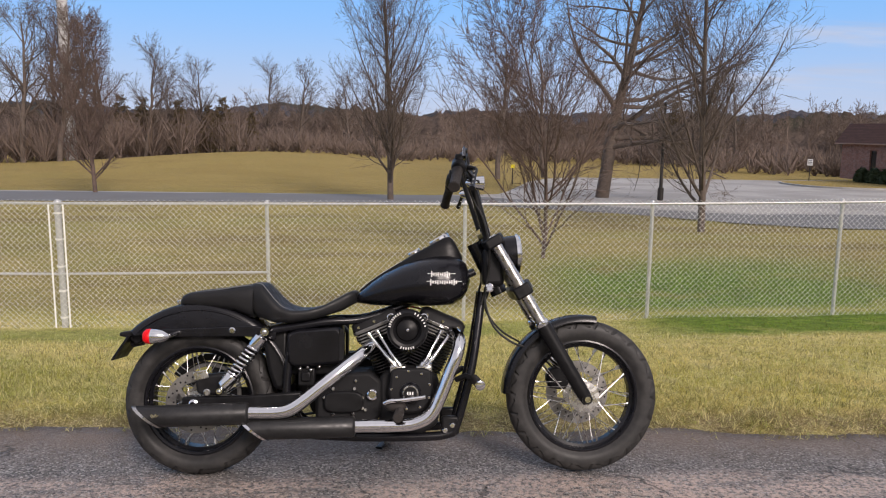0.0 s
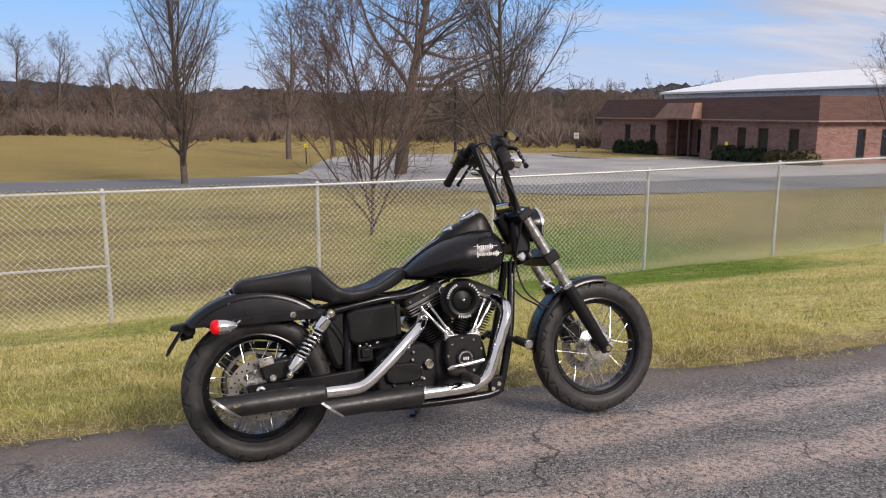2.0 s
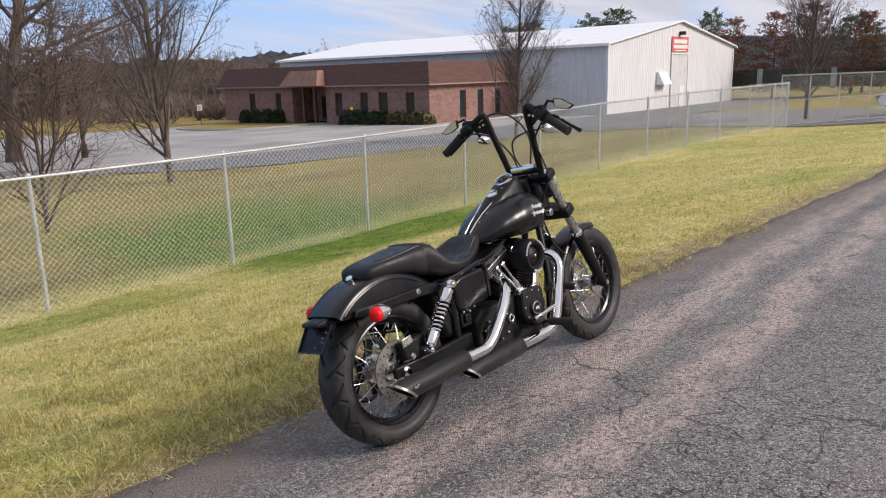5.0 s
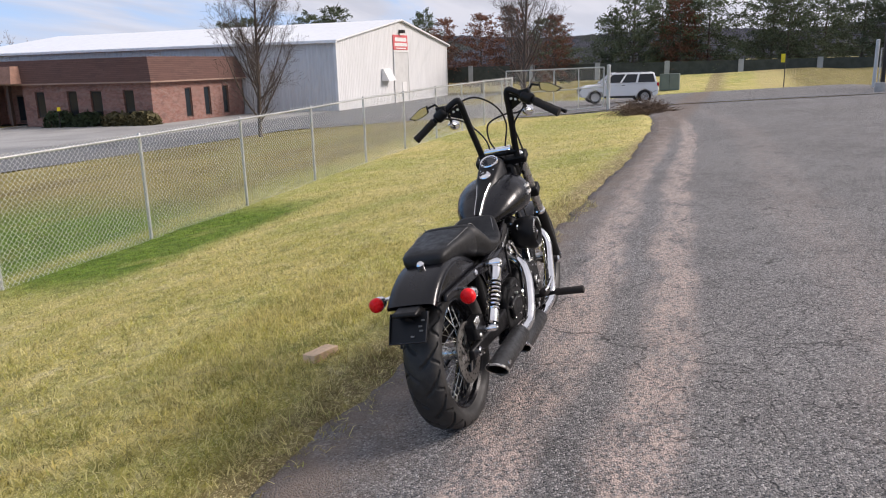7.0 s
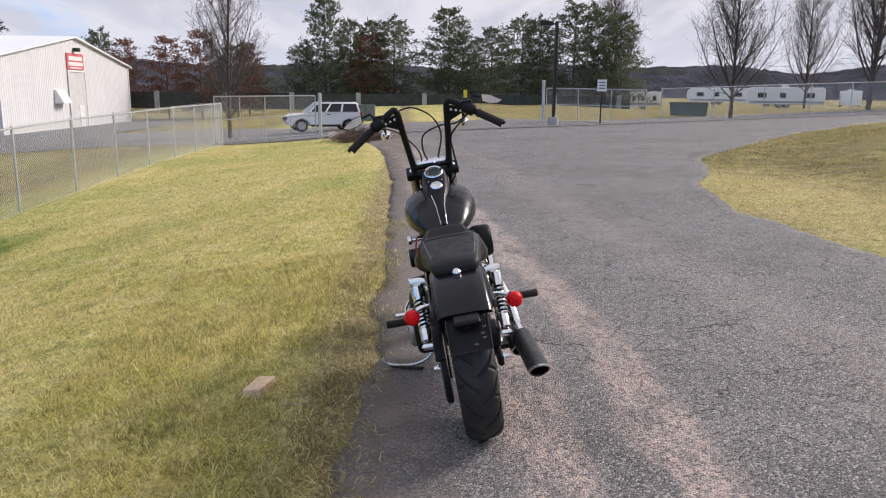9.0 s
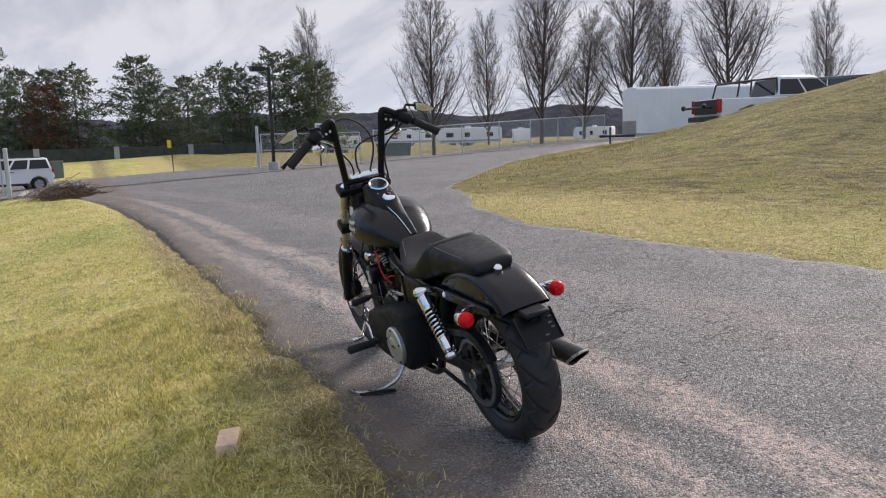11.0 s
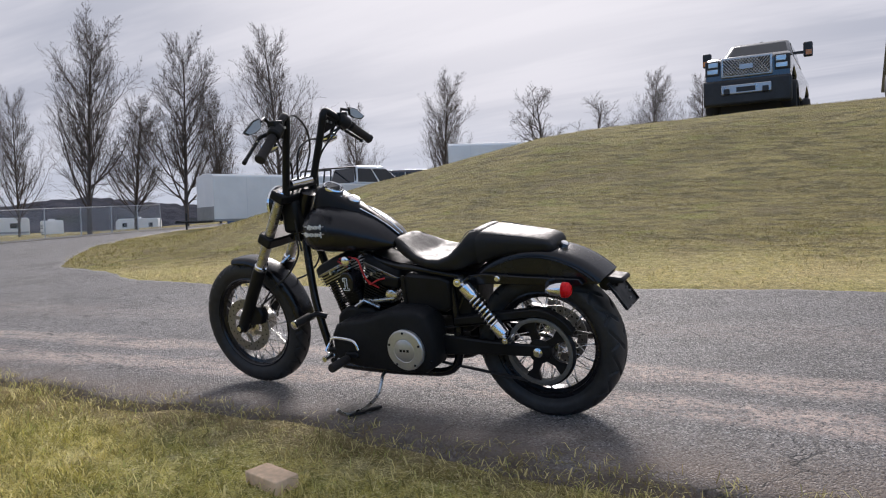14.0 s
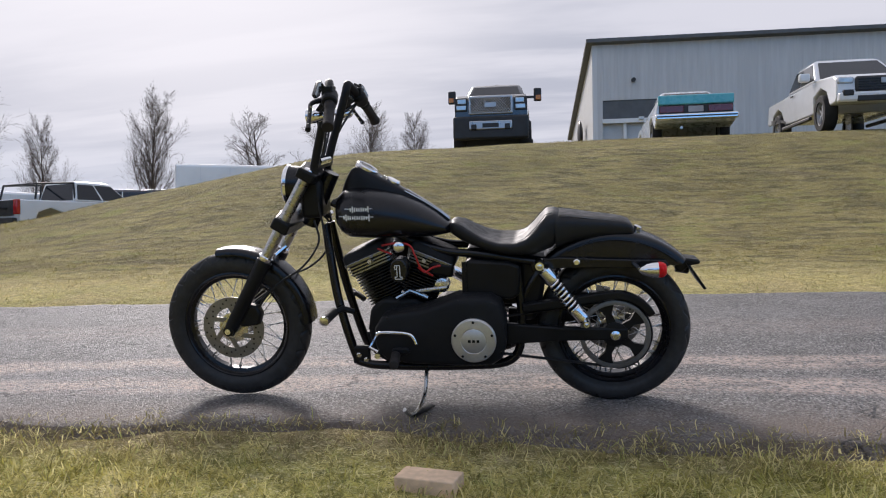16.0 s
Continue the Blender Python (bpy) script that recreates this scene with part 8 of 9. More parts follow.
def ridge_look(n, dark=(0.060, 0.047, 0.042, 1), light=(0.135, 0.105, 0.088, 1)):
    p = where(n, True)
    c = n.mix(n.ramp(n.noise(n.scaled(p, 1, 1, 0.35), 0.09, 6.0, 0.7), 0.35, 0.65), dark, light)
    c = n.mix(n.ramp(n.noise(p, 0.02, 3.0), 0.55, 0.65, 0.0, 0.5), c, (0.05, 0.06, 0.04, 1))
    n.put(n.b["Base Color"], c)
    n.b["Roughness"].default_value = 1.0
    n.b["Specular IOR Level"].default_value = 0.0
    n.put(n.b["Normal"], n.bump(n.noise(n.scaled(p, 1, 1, 0.3), 0.35, 5.0, 0.7), 1.0, 3.0))


RIDGE = material("wooded_ridge", ridge_look)
# the haze of distance is put into the far ridges' colour as blue-grey
RIDGE_HAZED = material("hazy_wooded_ridge", lambda n: ridge_look(n, (0.060, 0.062, 0.074, 1), (0.105, 0.105, 0.122, 1)))


def ridge(name, label, a0, a1, d, base, top, seed, ruffle, mat=RIDGE):
    """A belt of wooded rising ground between two bearings, its crest ruffled like treetops."""
    angs = np.radians(np.linspace(a0, a1, 420))
    rows = np.linspace(0, 1, 9)
    crest = np.array([top * (0.75 + 0.35 * noise.noise((a * 9 + seed, 0.3, seed))) + ruffle * noise.noise((a * 160, seed, 0.7)) + ruffle * 0.6 * noise.noise((a * 420, seed, 4.7)) for a in angs])
    X, Y, Z = [], [], []
    for t in rows:
        dd = d * (1 + 0.22 * t)
        X.append(dd * np.cos(angs)), Y.append(dd * np.sin(angs))
        Z.append(base + (crest - base) * math.sin(t * math.pi / 2))
    v = np.stack([np.array(X), np.array(Y), np.array(Z)], -1).reshape(-1, 3)
    i = np.arange(v.shape[0]).reshape(9, 420)
    f = np.stack([i[:-1, :-1], i[:-1, 1:], i[1:, 1:], i[1:, :-1]], -1).reshape(-1, 4)
    return tagged(arrays_mesh(name, v, f, mat), label, "woods", kind="structure")


ridge("backdrop_near", "brown wooded slope beyond the meadow", 44, 132, 150, -2, 7.5, 2.0, 1.5)
ridge("backdrop", "distant wooded ridge under the sky", 40, 140, 420, -2, 21, 5.0, 2.2, RIDGE_HAZED)
ridge("backdrop_east", "distant wooded ridge beyond the caravan yard", -75, 42, 420, -2, 24, 9.0, 1.3, RIDGE_HAZED)

# ---- vehicles ----
CAR_WHITE = surface("white_car_paint", (0.72, 0.73, 0.74), 0.22, vary=0.03, grain=2, bump=0.0, coat=0.8, rvary=0.05)
CAR_DARK = surface("dark_grey_car_paint", (0.045, 0.048, 0.055), 0.2, 0.4, vary=0.05, grain=2, bump=0.0, coat=1.0, rvary=0.05)
CAR_TEAL = surface("teal_car_paint", (0.09, 0.42, 0.47), 0.3, vary=0.08, grain=2, bump=0.0, coat=0.8)
CAR_SILVER = surface("pale_silver_car_paint", (0.52, 0.56, 0.58), 0.28, 0.3, vary=0.05, grain=2, bump=0.0, coat=0.8)
CAR_GLASS = glass("car_glass", (0.015, 0.018, 0.022), 0.03)
PLASTIC = surface("black_plastic", (0.02, 0.02, 0.021), 0.55, vary=0.2)
RIM_GREY = surface("alloy_rim", (0.45, 0.45, 0.46), 0.35, 0.8, vary=0.1)
TAIL_RED = surface("red_tail_lens", (0.38, 0.012, 0.015), 0.15, coat=0.8, vary=0.1)
TAIL_DARK = surface("dark_red_tail_lens", (0.12, 0.010, 0.015), 0.2, coat=0.8, vary=0.1)
AMBER = surface("amber_lens", (0.60, 0.20, 0.02), 0.2, coat=0.6)


def road_wheel(car, x, y, r, w, rim_mat=None, dish=0.64):
    s = 1 if y > 0 else -1
    m = Mesh()
    m.m = across(x, r, y)
    m.lathe([(r * dish, -w / 2), (r * 0.92, -w / 2), (r, -w * 0.34), (r, w * 0.34), (r * 0.92, w / 2), (r * dish, w / 2)], 28, closed=True)
    tyre = part("wheel", m, RUBBER, car, "black road tyre")
    m = Mesh()
    m.m = across(x, r, y)
    m.lathe([(r * dish, -w * 0.4), (r * dish, w * 0.42), (r * dish * 0.92, w * 0.40), (r * dish * 0.86, w * 0.12), (0.0, w * 0.12)] if s > 0 else [(r * dish, w * 0.4), (r * dish, -w * 0.42), (r * dish * 0.92, -w * 0.40), (r * dish * 0.86, -w * 0.12), (0.0, -w * 0.12)], 28)
    for k in range(5):
        a = 2 * math.pi * k / 5
        m.loft([[(q * math.cos(c), q * math.sin(c), s * h) for q, c in ((0.02, a - 1.2), (r * dish * 0.95, a - 0.2), (r * dish * 0.95, a + 0.2), (0.02, a + 1.2))] for h in (w * 0.10, w * 0.30)])
    part("rim", m, rim_mat or RIM_GREY, tyre)


def body_slab(profile, half, tuck=0.06, flare=0.0):
    """A side profile (x, z) drawn out across the car, its flanks leaning in above and below."""
    zs = [z for x, z in profile]
    lo_, hi_ = min(zs), max(zs)
    rings = []
    for y in (-1.0, -0.94, 0.94, 1.0):
        ring = []
        for x, z in profile:
            k = (z - lo_) / (hi_ - lo_)
            inset = tuck * (2 * abs(k - 0.45)) ** 2
            ring.append((x * (1.0 if abs(y) < 1 else 0.992), math.copysign(half - inset, y) * (1 if abs(y) == 1 else 0.94), z if abs(y) < 1 else lo_ + (z - lo_) * 0.985 + 0.005))
        rings.append(ring)
    m = Mesh()
    m.loft(rings)
    return m


def cabin(car, belt, roof, zb, zr, half_b, half_r, mat, pillars=(), glass_side=True, name="cabin"):
    """A glasshouse: belt and roof are (front, rear) positions; returns the shell with its panes as sub-parts."""
    (bf, br), (rf, rr) = belt, roof
    low = [(bf, -half_b, zb), (bf, half_b, zb), (br, half_b, zb), (br, -half_b, zb)]
    top_ = [(rf, -half_r, zr), (rf, half_r, zr), (rr, half_r, zr), (rr, -half_r, zr)]
    m = Mesh()
    crown_ = [((x - (rf + rr) / 2) * 0.86 + (rf + rr) / 2, y * 0.86, zr + 0.045) for x, y, z in top_]
    m.loft([low, top_, crown_])
    shell = part(name, m, mat, car, bevel=0.04, smooth=50)

    def pane(a, b, c, d, k, push, nm="window"):
        ctr = (a + b + c + d) / 4
        n = (b - a).cross(c - a).normalized()
        if n.dot(ctr - Vector(((bf + br) / 2, 0, (zb + zr) / 2))) < 0:
            n = -n
        quad = [ctr + (p - ctr) * k + n * push for p in (a, b, c, d)]
        inner = [p - n * 0.02 for p in quad]
        g = Mesh()
        g.loft([inner, quad])
        part(nm, g, CAR_GLASS, shell, smooth=0)
    v = [Vector(p) for p in low + top_]
    pane(v[0], v[1], v[5], v[4], 0.88, 0.012, "windscreen")
    pane(v[2], v[3], v[7], v[6], 0.86, 0.012, "rear_window")
    for s in (0, 1):
        if not glass_side:
            break
        A, B, C, D = (v[1], v[2], v[6], v[5]) if s else (v[0], v[3], v[7], v[4])
        cuts = (0.02, *pillars, 0.98)
        for p, q in zip(cuts[:-1], cuts[1:]):
            p, q = p + 0.02, q - 0.02
            a, b, c, d = A.lerp(B, p), A.lerp(B, q), D.lerp(C, q), D.lerp(C, p)
            pane(a.lerp(d, 0.10), b.lerp(c, 0.10), c.lerp(b, 0.12), d.lerp(a, 0.12), 1.0, 0.012)
    return shell


def slab(car, name, mat, x0, x1, y0, y1, z0, z1, bevel=0.015, label="", twice=False, parent=None):
    for s in ((1, -1) if twice else (1,)):
        m = Mesh()
        m.box(x0, x1, *sorted((s * y0, s * y1)), z0, z1)
        ob = part(name, m, mat, parent or car, label, bevel=bevel)
    return ob


def wheels(car, xs, half, r, w, rim_mat=None):
    for x in xs:
        for s in (-1, 1):
            road_wheel(car, x, s * half, r, w, rim_mat)


# compact white suv at the end of the lane
suv = thing("suv", "white compact suv parked across the lane's end behind the gate", "car", place=pose(41.25, 5.15, z_at(41.25, 5.15) + 0.03, 0, 0, 108))
part("body", body_slab([(-2.15, 0.45), (-2.2, 0.75), (-2.12, 1.08), (-1.6, 1.12), (0.9, 1.08), (1.75, 1.0), (2.12, 0.86), (2.2, 0.6), (2.12, 0.38), (1.85, 0.34), (1.72, 0.62), (1.35, 0.78), (0.98, 0.62), (0.85, 0.32), (-0.95, 0.32), (-1.08, 0.62), (-1.42, 0.78), (-1.78, 0.62), (-1.9, 0.36)], 0.90), CAR_WHITE, suv, bevel=0.03)
cabin(suv, (1.05, -2.12), (0.35, -1.95), 1.08, 1.66, 0.86, 0.70, CAR_WHITE, (0.34, 0.63))
wheels(suv, (1.35, -1.42), 0.80, 0.36, 0.22)
slab(suv, "sill", PLASTIC, -0.9, 0.85, 0.86, 0.91, 0.30, 0.42, twice=True)
slab(suv, "tail_light", TAIL_RED, -2.2, -2.08, 0.70, 0.86, 0.9, 1.12, twice=True)
slab(suv, "headlight", CLEAR_LENS, 1.98, 2.16, 0.55, 0.84, 0.72, 0.90, twice=True)
slab(suv, "grille", PLASTIC, 2.14, 2.2, -0.5, 0.5, 0.62, 0.84)
slab(suv, "wing_mirror", CAR_WHITE, 0.78, 0.92, 0.88, 1.06, 1.08, 1.22, 0.03, twice=True)
slab(suv, "roof_rail", PLASTIC, -1.7, 0.2, 0.62, 0.66, 1.70, 1.75, 0.01, twice=True)
slab(suv, "door_handle", PLASTIC, -0.30, -0.12, 0.895, 0.915, 0.98, 1.02, 0.005, twice=True)

# lifted dark pickup on the crest, facing the lane
truck = thing("pickup_truck", "lifted dark grey pickup with a chrome mesh grille on the bank", "pickup truck", place=pose(0.85, -19.9, z_at(0.9, -17.7) + 0.02, 0, 0, 90) @ Matrix.Diagonal((1, 1, 1.16, 1)))
part("body", body_slab([(-3.0, 0.85), (-3.05, 1.45), (-0.9, 1.48), (1.0, 1.48), (1.2, 1.52), (2.55, 1.46), (2.72, 1.36), (2.76, 0.92), (2.66, 0.78), (2.45, 0.78), (2.36, 1.06), (1.86, 1.26), (1.36, 1.06), (1.25, 0.74), (-1.25, 0.74), (-1.4, 1.06), (-1.9, 1.24), (-2.4, 1.06), (-2.5, 0.84)], 1.0, 0.05), CAR_DARK, truck, bevel=0.03)
cabin(truck, (1.15, -1.15), (0.30, -0.95), 1.48, 2.06, 0.93, 0.74, CAR_DARK, (0.52,))
wheels(truck, (1.86, -1.9), 0.90, 0.47, 0.34, PLASTIC)
grille = slab(truck, "grille", RIM_GREY, 2.70, 2.80, -0.60, 0.60, 0.98, 1.42, 0.03, "chrome mesh grille")
slab(truck, "grille_backing", PLASTIC, 2.795, 2.805, -0.54, 0.54, 1.03, 1.37, 0.0, parent=grille)
m = Mesh()
for k in range(16):
    y = -0.54 + 1.08 * k / 15
    for d in (-1, 1):
        a, b = y, y + d * 0.34
        t = 1.0 if abs(b) <= 0.54 else (0.54 - abs(a) * (1 if a * d > 0 else -1)) / 0.34
        m.tube([(2.812, a, 1.03), (2.812, a + d * 0.34 * t, 1.03 + 0.34 * t)], 0.012, 4)
part("grille_mesh", m, RIM_GREY, grille)
slab(truck, "emblem", RIM_GREY, 2.815, 2.83, -0.16, 0.16, 1.14, 1.25, 0.01, parent=grille)
for s in (-1, 1):
    h = slab(truck, "headlight", PLASTIC, 2.60, 2.77, *sorted((s * 0.64, s * 0.98)), 1.06, 1.38, 0.02)
    slab(truck, "lamp", CLEAR_LENS, 2.765, 2.785, *sorted((s * 0.67, s * 0.90)), 1.24, 1.35, 0.01, parent=h)
    slab(truck, "lamp", CLEAR_LENS, 2.765, 2.785, *sorted((s * 0.67, s * 0.93)), 1.10, 1.20, 0.01, parent=h)
    f = slab(truck, "fog_light", CHROME, 2.74, 2.80, *sorted((s * 0.70, s * 0.92)), 0.70, 0.88, 0.02)
    m = Mesh()
    m.m = Matrix.Translation((2.80, s * 0.81, 0.79)) @ Matrix.Rotation(radians(90), 4, "Y")
    m.lathe([(0.06, 0), (0.055, 0.012), (0, 0.016)], 16)
    part("lamp", m, CLEAR_LENS, f)
    mir = slab(truck, "tow_mirror", PLASTIC, 0.98, 1.12, *sorted((s * 1.14, s * 1.36)), 1.52, 1.84, 0.03, "tall black towing mirror")
    slab(truck, "mirror_arm", PLASTIC, 1.0, 1.06, *sorted((s * 0.9, s * 1.16)), 1.60, 1.66, 0.01, parent=mir)
    slab(truck, "mirror_lamp", AMBER, 1.12, 1.135, *sorted((s * 1.20, s * 1.34)), 1.55, 1.66, 0.0, parent=mir)
bump = slab(truck, "bumper", PLASTIC, 2.60, 2.86, -1.02, 1.02, 0.40, 0.94, 0.05, "black and chrome front bumper")
slab(truck, "bumper_chrome", RIM_GREY, 2.80, 2.90, -0.58, 0.58, 0.62, 0.82, 0.02, parent=bump)
slab(truck, "bumper_slot", PLASTIC, 2.895, 2.905, -0.22, 0.22, 0.66, 0.76, 0.0, parent=bump)
slab(truck, "tow_hook", PLASTIC, 2.86, 2.93, 0.38, 0.52, 0.62, 0.74, 0.01, twice=True, parent=bump)
slab(truck, "axle", PLASTIC, 1.7, 2.2, -0.98, 0.98, 0.22, 0.60, 0.05)
slab(truck, "wiper", PLASTIC, 1.05, 1.10, -0.5, 0.4, 1.50, 1.52, 0.0)
slab(truck, "roof_aerial", PLASTIC, -0.2, 0.0, -0.05, 0.05, 2.1, 2.16, 0.02)

# old two-door coupe, tail to the lane
coupe = thing("coupe", "old two-tone coupe with a teal boot lid, tail to the lane", "car", place=pose(-4.2, -17.7, z_at(-4.2, -16.0) - 0.02, 0, 0, -92))
part("body", body_slab([(-2.5, 0.42), (-2.56, 0.62), (-2.50, 0.96), (-1.5, 1.0), (0.9, 0.98), (2.3, 0.90), (2.5, 0.72), (2.5, 0.42), (2.0, 0.34), (1.85, 0.60), (1.5, 0.70), (1.15, 0.60), (1.0, 0.28), (-1.0, 0.28), (-1.15, 0.60), (-1.5, 0.70), (-1.85, 0.60), (-2.0, 0.34)], 0.92), CAR_SILVER, coupe, bevel=0.03)
cabin(coupe, (0.85, -1.75), (0.15, -0.95), 0.98, 1.40, 0.82, 0.62, CAR_SILVER, (0.6,))
wheels(coupe, (1.5, -1.5), 0.80, 0.33, 0.22)
m = Mesh()
m.loft([[(x, s * y, z) for x, y, z in ((-2.52, 0.80, 0.82), (-2.48, 0.80, 1.0), (-1.80, 0.76, 1.03)) for s in (1,)] + [(x, -y, z) for x, y, z in ((-1.80, 0.76, 1.03), (-2.48, 0.80, 1.0), (-2.52, 0.80, 0.82))], [(-2.46, 0.80, 0.80), (-2.44, 0.80, 0.96), (-1.8, 0.76, 0.98), (-1.8, -0.76, 0.98), (-2.44, -0.80, 0.96), (-2.46, -0.80, 0.80)]])
part("boot_lid", m, CAR_TEAL, coupe, "teal boot lid", smooth=0)
slab(coupe, "spoiler", CAR_TEAL, -2.60, -2.42, -0.86, 0.86, 0.83, 1.06, 0.03, "teal boot spoiler")
slab(coupe, "tail_panel", PLASTIC, -2.58, -2.50, -0.84, 0.84, 0.63, 0.82, 0.01)
slab(coupe, "tail_light", TAIL_DARK, -2.60, -2.57, 0.28, 0.82, 0.65, 0.80, 0.01, twice=True)
slab(coupe, "number_plate", surface("plain_plate", (0.35, 0.33, 0.34), 0.5), -2.60, -2.57, -0.17, 0.17, 0.65, 0.79, 0.005)
slab(coupe, "bumper", CHROME, -2.74, -2.55, -0.93, 0.93, 0.46, 0.60, 0.03, "chrome rear bumper")
slab(coupe, "bumper_strip", PLASTIC, -2.752, -2.738, -0.90, 0.90, 0.52, 0.55, 0.0)
slab(coupe, "wing_mirror", CAR_SILVER, 0.45, 0.58, 0.90, 1.04, 0.98, 1.08, 0.02, twice=True)
m = Mesh()
m.tube([(-2.5, 0.35, 0.27), (-2.72, 0.35, 0.27)], 0.035, 12)
part("exhaust_tip", m, STEEL, coupe)

# white mid-size pickup, front quarter towards the lane
taco = thing("pickup_truck", "white mid-size crew-cab pickup with a black grille on the bank", "pickup truck", place=pose(-7.7, -16.2, (z_at(-7.4, -14.6) + z_at(-7.5, -18.0)) / 2, 0, math.degrees(math.asin((z_at(-7.5, -18.0) - z_at(-7.4, -14.6)) / 3.4)), 88.3) @ Matrix.Diagonal((1.04, 1.05, 1.03, 1)))
part("body", body_slab([(-2.66, 0.62), (-2.7, 1.16), (-0.75, 1.18), (1.05, 1.18), (1.25, 1.20), (2.35, 1.10), (2.58, 1.0), (2.62, 0.62), (2.5, 0.52), (2.15, 0.50), (2.05, 0.80), (1.65, 0.94), (1.22, 0.80), (1.1, 0.46), (-1.15, 0.46), (-1.28, 0.80), (-1.66, 0.94), (-2.06, 0.80), (-2.15, 0.6)], 0.95, 0.05), CAR_WHITE, taco, bevel=0.03)
cabin(taco, (1.15, -0.95), (0.35, -0.8), 1.18, 1.74, 0.89, 0.70, CAR_WHITE, (0.54,))
wheels(taco, (1.65, -1.66), 0.84, 0.40, 0.26)
gr = slab(taco, "grille", PLASTIC, 2.54, 2.66, -0.60, 0.60, 0.70, 1.02, 0.05, "black mesh grille")
slab(taco, "grille_bar", RIM_GREY, 2.655, 2.67, -0.14, 0.14, 0.86, 0.97, 0.01, parent=gr)
for k in range(5):
    slab(taco, "grille_slat", BLACK_PAINT, 2.655, 2.665, -0.55, 0.55, 0.74 + 0.05 * k, 0.755 + 0.05 * k, 0.0, parent=gr)
slab(taco, "headlight", CLEAR_LENS, 2.40, 2.62, 0.62, 0.92, 0.88, 1.02, 0.03, twice=True)
slab(taco, "bumper", CAR_WHITE, 2.50, 2.74, -0.92, 0.92, 0.50, 0.70, 0.05)
slab(taco, "lower_intake", PLASTIC, 2.70, 2.75, -0.60, 0.60, 0.50, 0.62, 0.02)
slab(taco, "fog_light", PLASTIC, 2.66, 2.76, 0.66, 0.86, 0.62, 0.74, 0.02, twice=True)
slab(taco, "wing_mirror", CAR_WHITE, 0.80, 0.96, 0.94, 1.16, 1.22, 1.40, 0.03, twice=True)
slab(taco, "side_step", PLASTIC, -1.1, 1.05, 0.92, 1.0, 0.34, 0.42, 0.02, twice=True)
slab(taco, "door_handle", PLASTIC, -0.5, -0.3, 0.945, 0.965, 1.06, 1.10, 0.005, twice=True)
m = Mesh()
m.prism([(-2.2, 0.72), (-1.2, 0.62), (-0.9, 0.55), (-0.9, 0.49), (-1.2, 0.55), (-2.2, 0.60)], -0.960, -0.955)
part("side_graphic", m, PLASTIC, taco)

# white pickup beyond the bank with its tailgate down
wp = thing("pickup_truck", "white crew-cab pickup seen over the bank, tailgate lowered", "pickup truck", place=pose(14.65, -20.0, z_at(14.65, -20.0) + 0.03, 0, 0, -109))
part("body", body_slab([(-2.9, 0.68), (-2.95, 1.34), (-0.8, 1.36), (1.1, 1.36), (1.25, 1.40), (2.6, 1.32), (2.8, 1.16), (2.82, 0.7), (2.5, 0.6), (2.3, 0.98), (1.9, 1.12), (1.5, 0.98), (1.3, 0.56), (-1.3, 0.56), (-1.45, 0.98), (-1.88, 1.12), (-2.3, 0.98), (-2.45, 0.62)], 0.99, 0.05), CAR_WHITE, wp, bevel=0.03)
cabin(wp, (1.2, -1.0), (0.4, -0.85), 1.36, 1.98, 0.92, 0.74, CAR_WHITE, (0.52,))
wheels(wp, (1.9, -1.88), 0.88, 0.42, 0.28)
slab(wp, "tailgate_opening", PLASTIC, -2.97, -2.94, -0.78, 0.78, 0.86, 1.32, 0.01, "dark open tailgate")
slab(wp, "tail_light", TAIL_RED, -2.98, -2.86, 0.80, 0.985, 0.90, 1.34, 0.02, twice=True)
slab(wp, "rear_bumper", PLASTIC, -3.12, -2.94, -0.95, 0.95, 0.62, 0.80, 0.03)
m = Mesh()
m.tube([(-3.0, -0.55, 1.08), (-3.25, -0.55, 1.08), (-3.25, 0.95, 1.08)], 0.04, 8), m.ball((-3.25, 1.0, 1.1), 0.09, 10), m.ball((-3.25, -0.5, 1.12), 0.09, 10)
part("hitch_rack", m, PLASTIC, wp)
m = Mesh()
for s in (-1, 1):
    m.tube([(-0.95, s * 0.85, 1.38), (-0.95, s * 0.78, 1.95)], 0.03, 8), m.tube([(-2.3, s * 0.85, 1.38), (-2.2, s * 0.8, 1.85)], 0.03, 8), m.tube([(-0.95, s * 0.78, 1.95), (-2.2, s * 0.8, 1.85)], 0.03, 8)
m.tube([(-2.2, -0.8, 1.85), (-2.2, 0.8, 1.85)], 0.03, 8)
part("bed_rack", m, PLASTIC, wp, "black bed rack")

# enclosed cargo trailers
TRAILER = surface("white_trailer_skin", (0.82, 0.81, 0.79), 0.45, vary=0.04, grain=1.2, bump=0.02, coat=0.0)
PLATE = surface("diamond_plate", (0.36, 0.37, 0.38), 0.4, 0.8, vary=0.15, grain=40, bump=0.3)


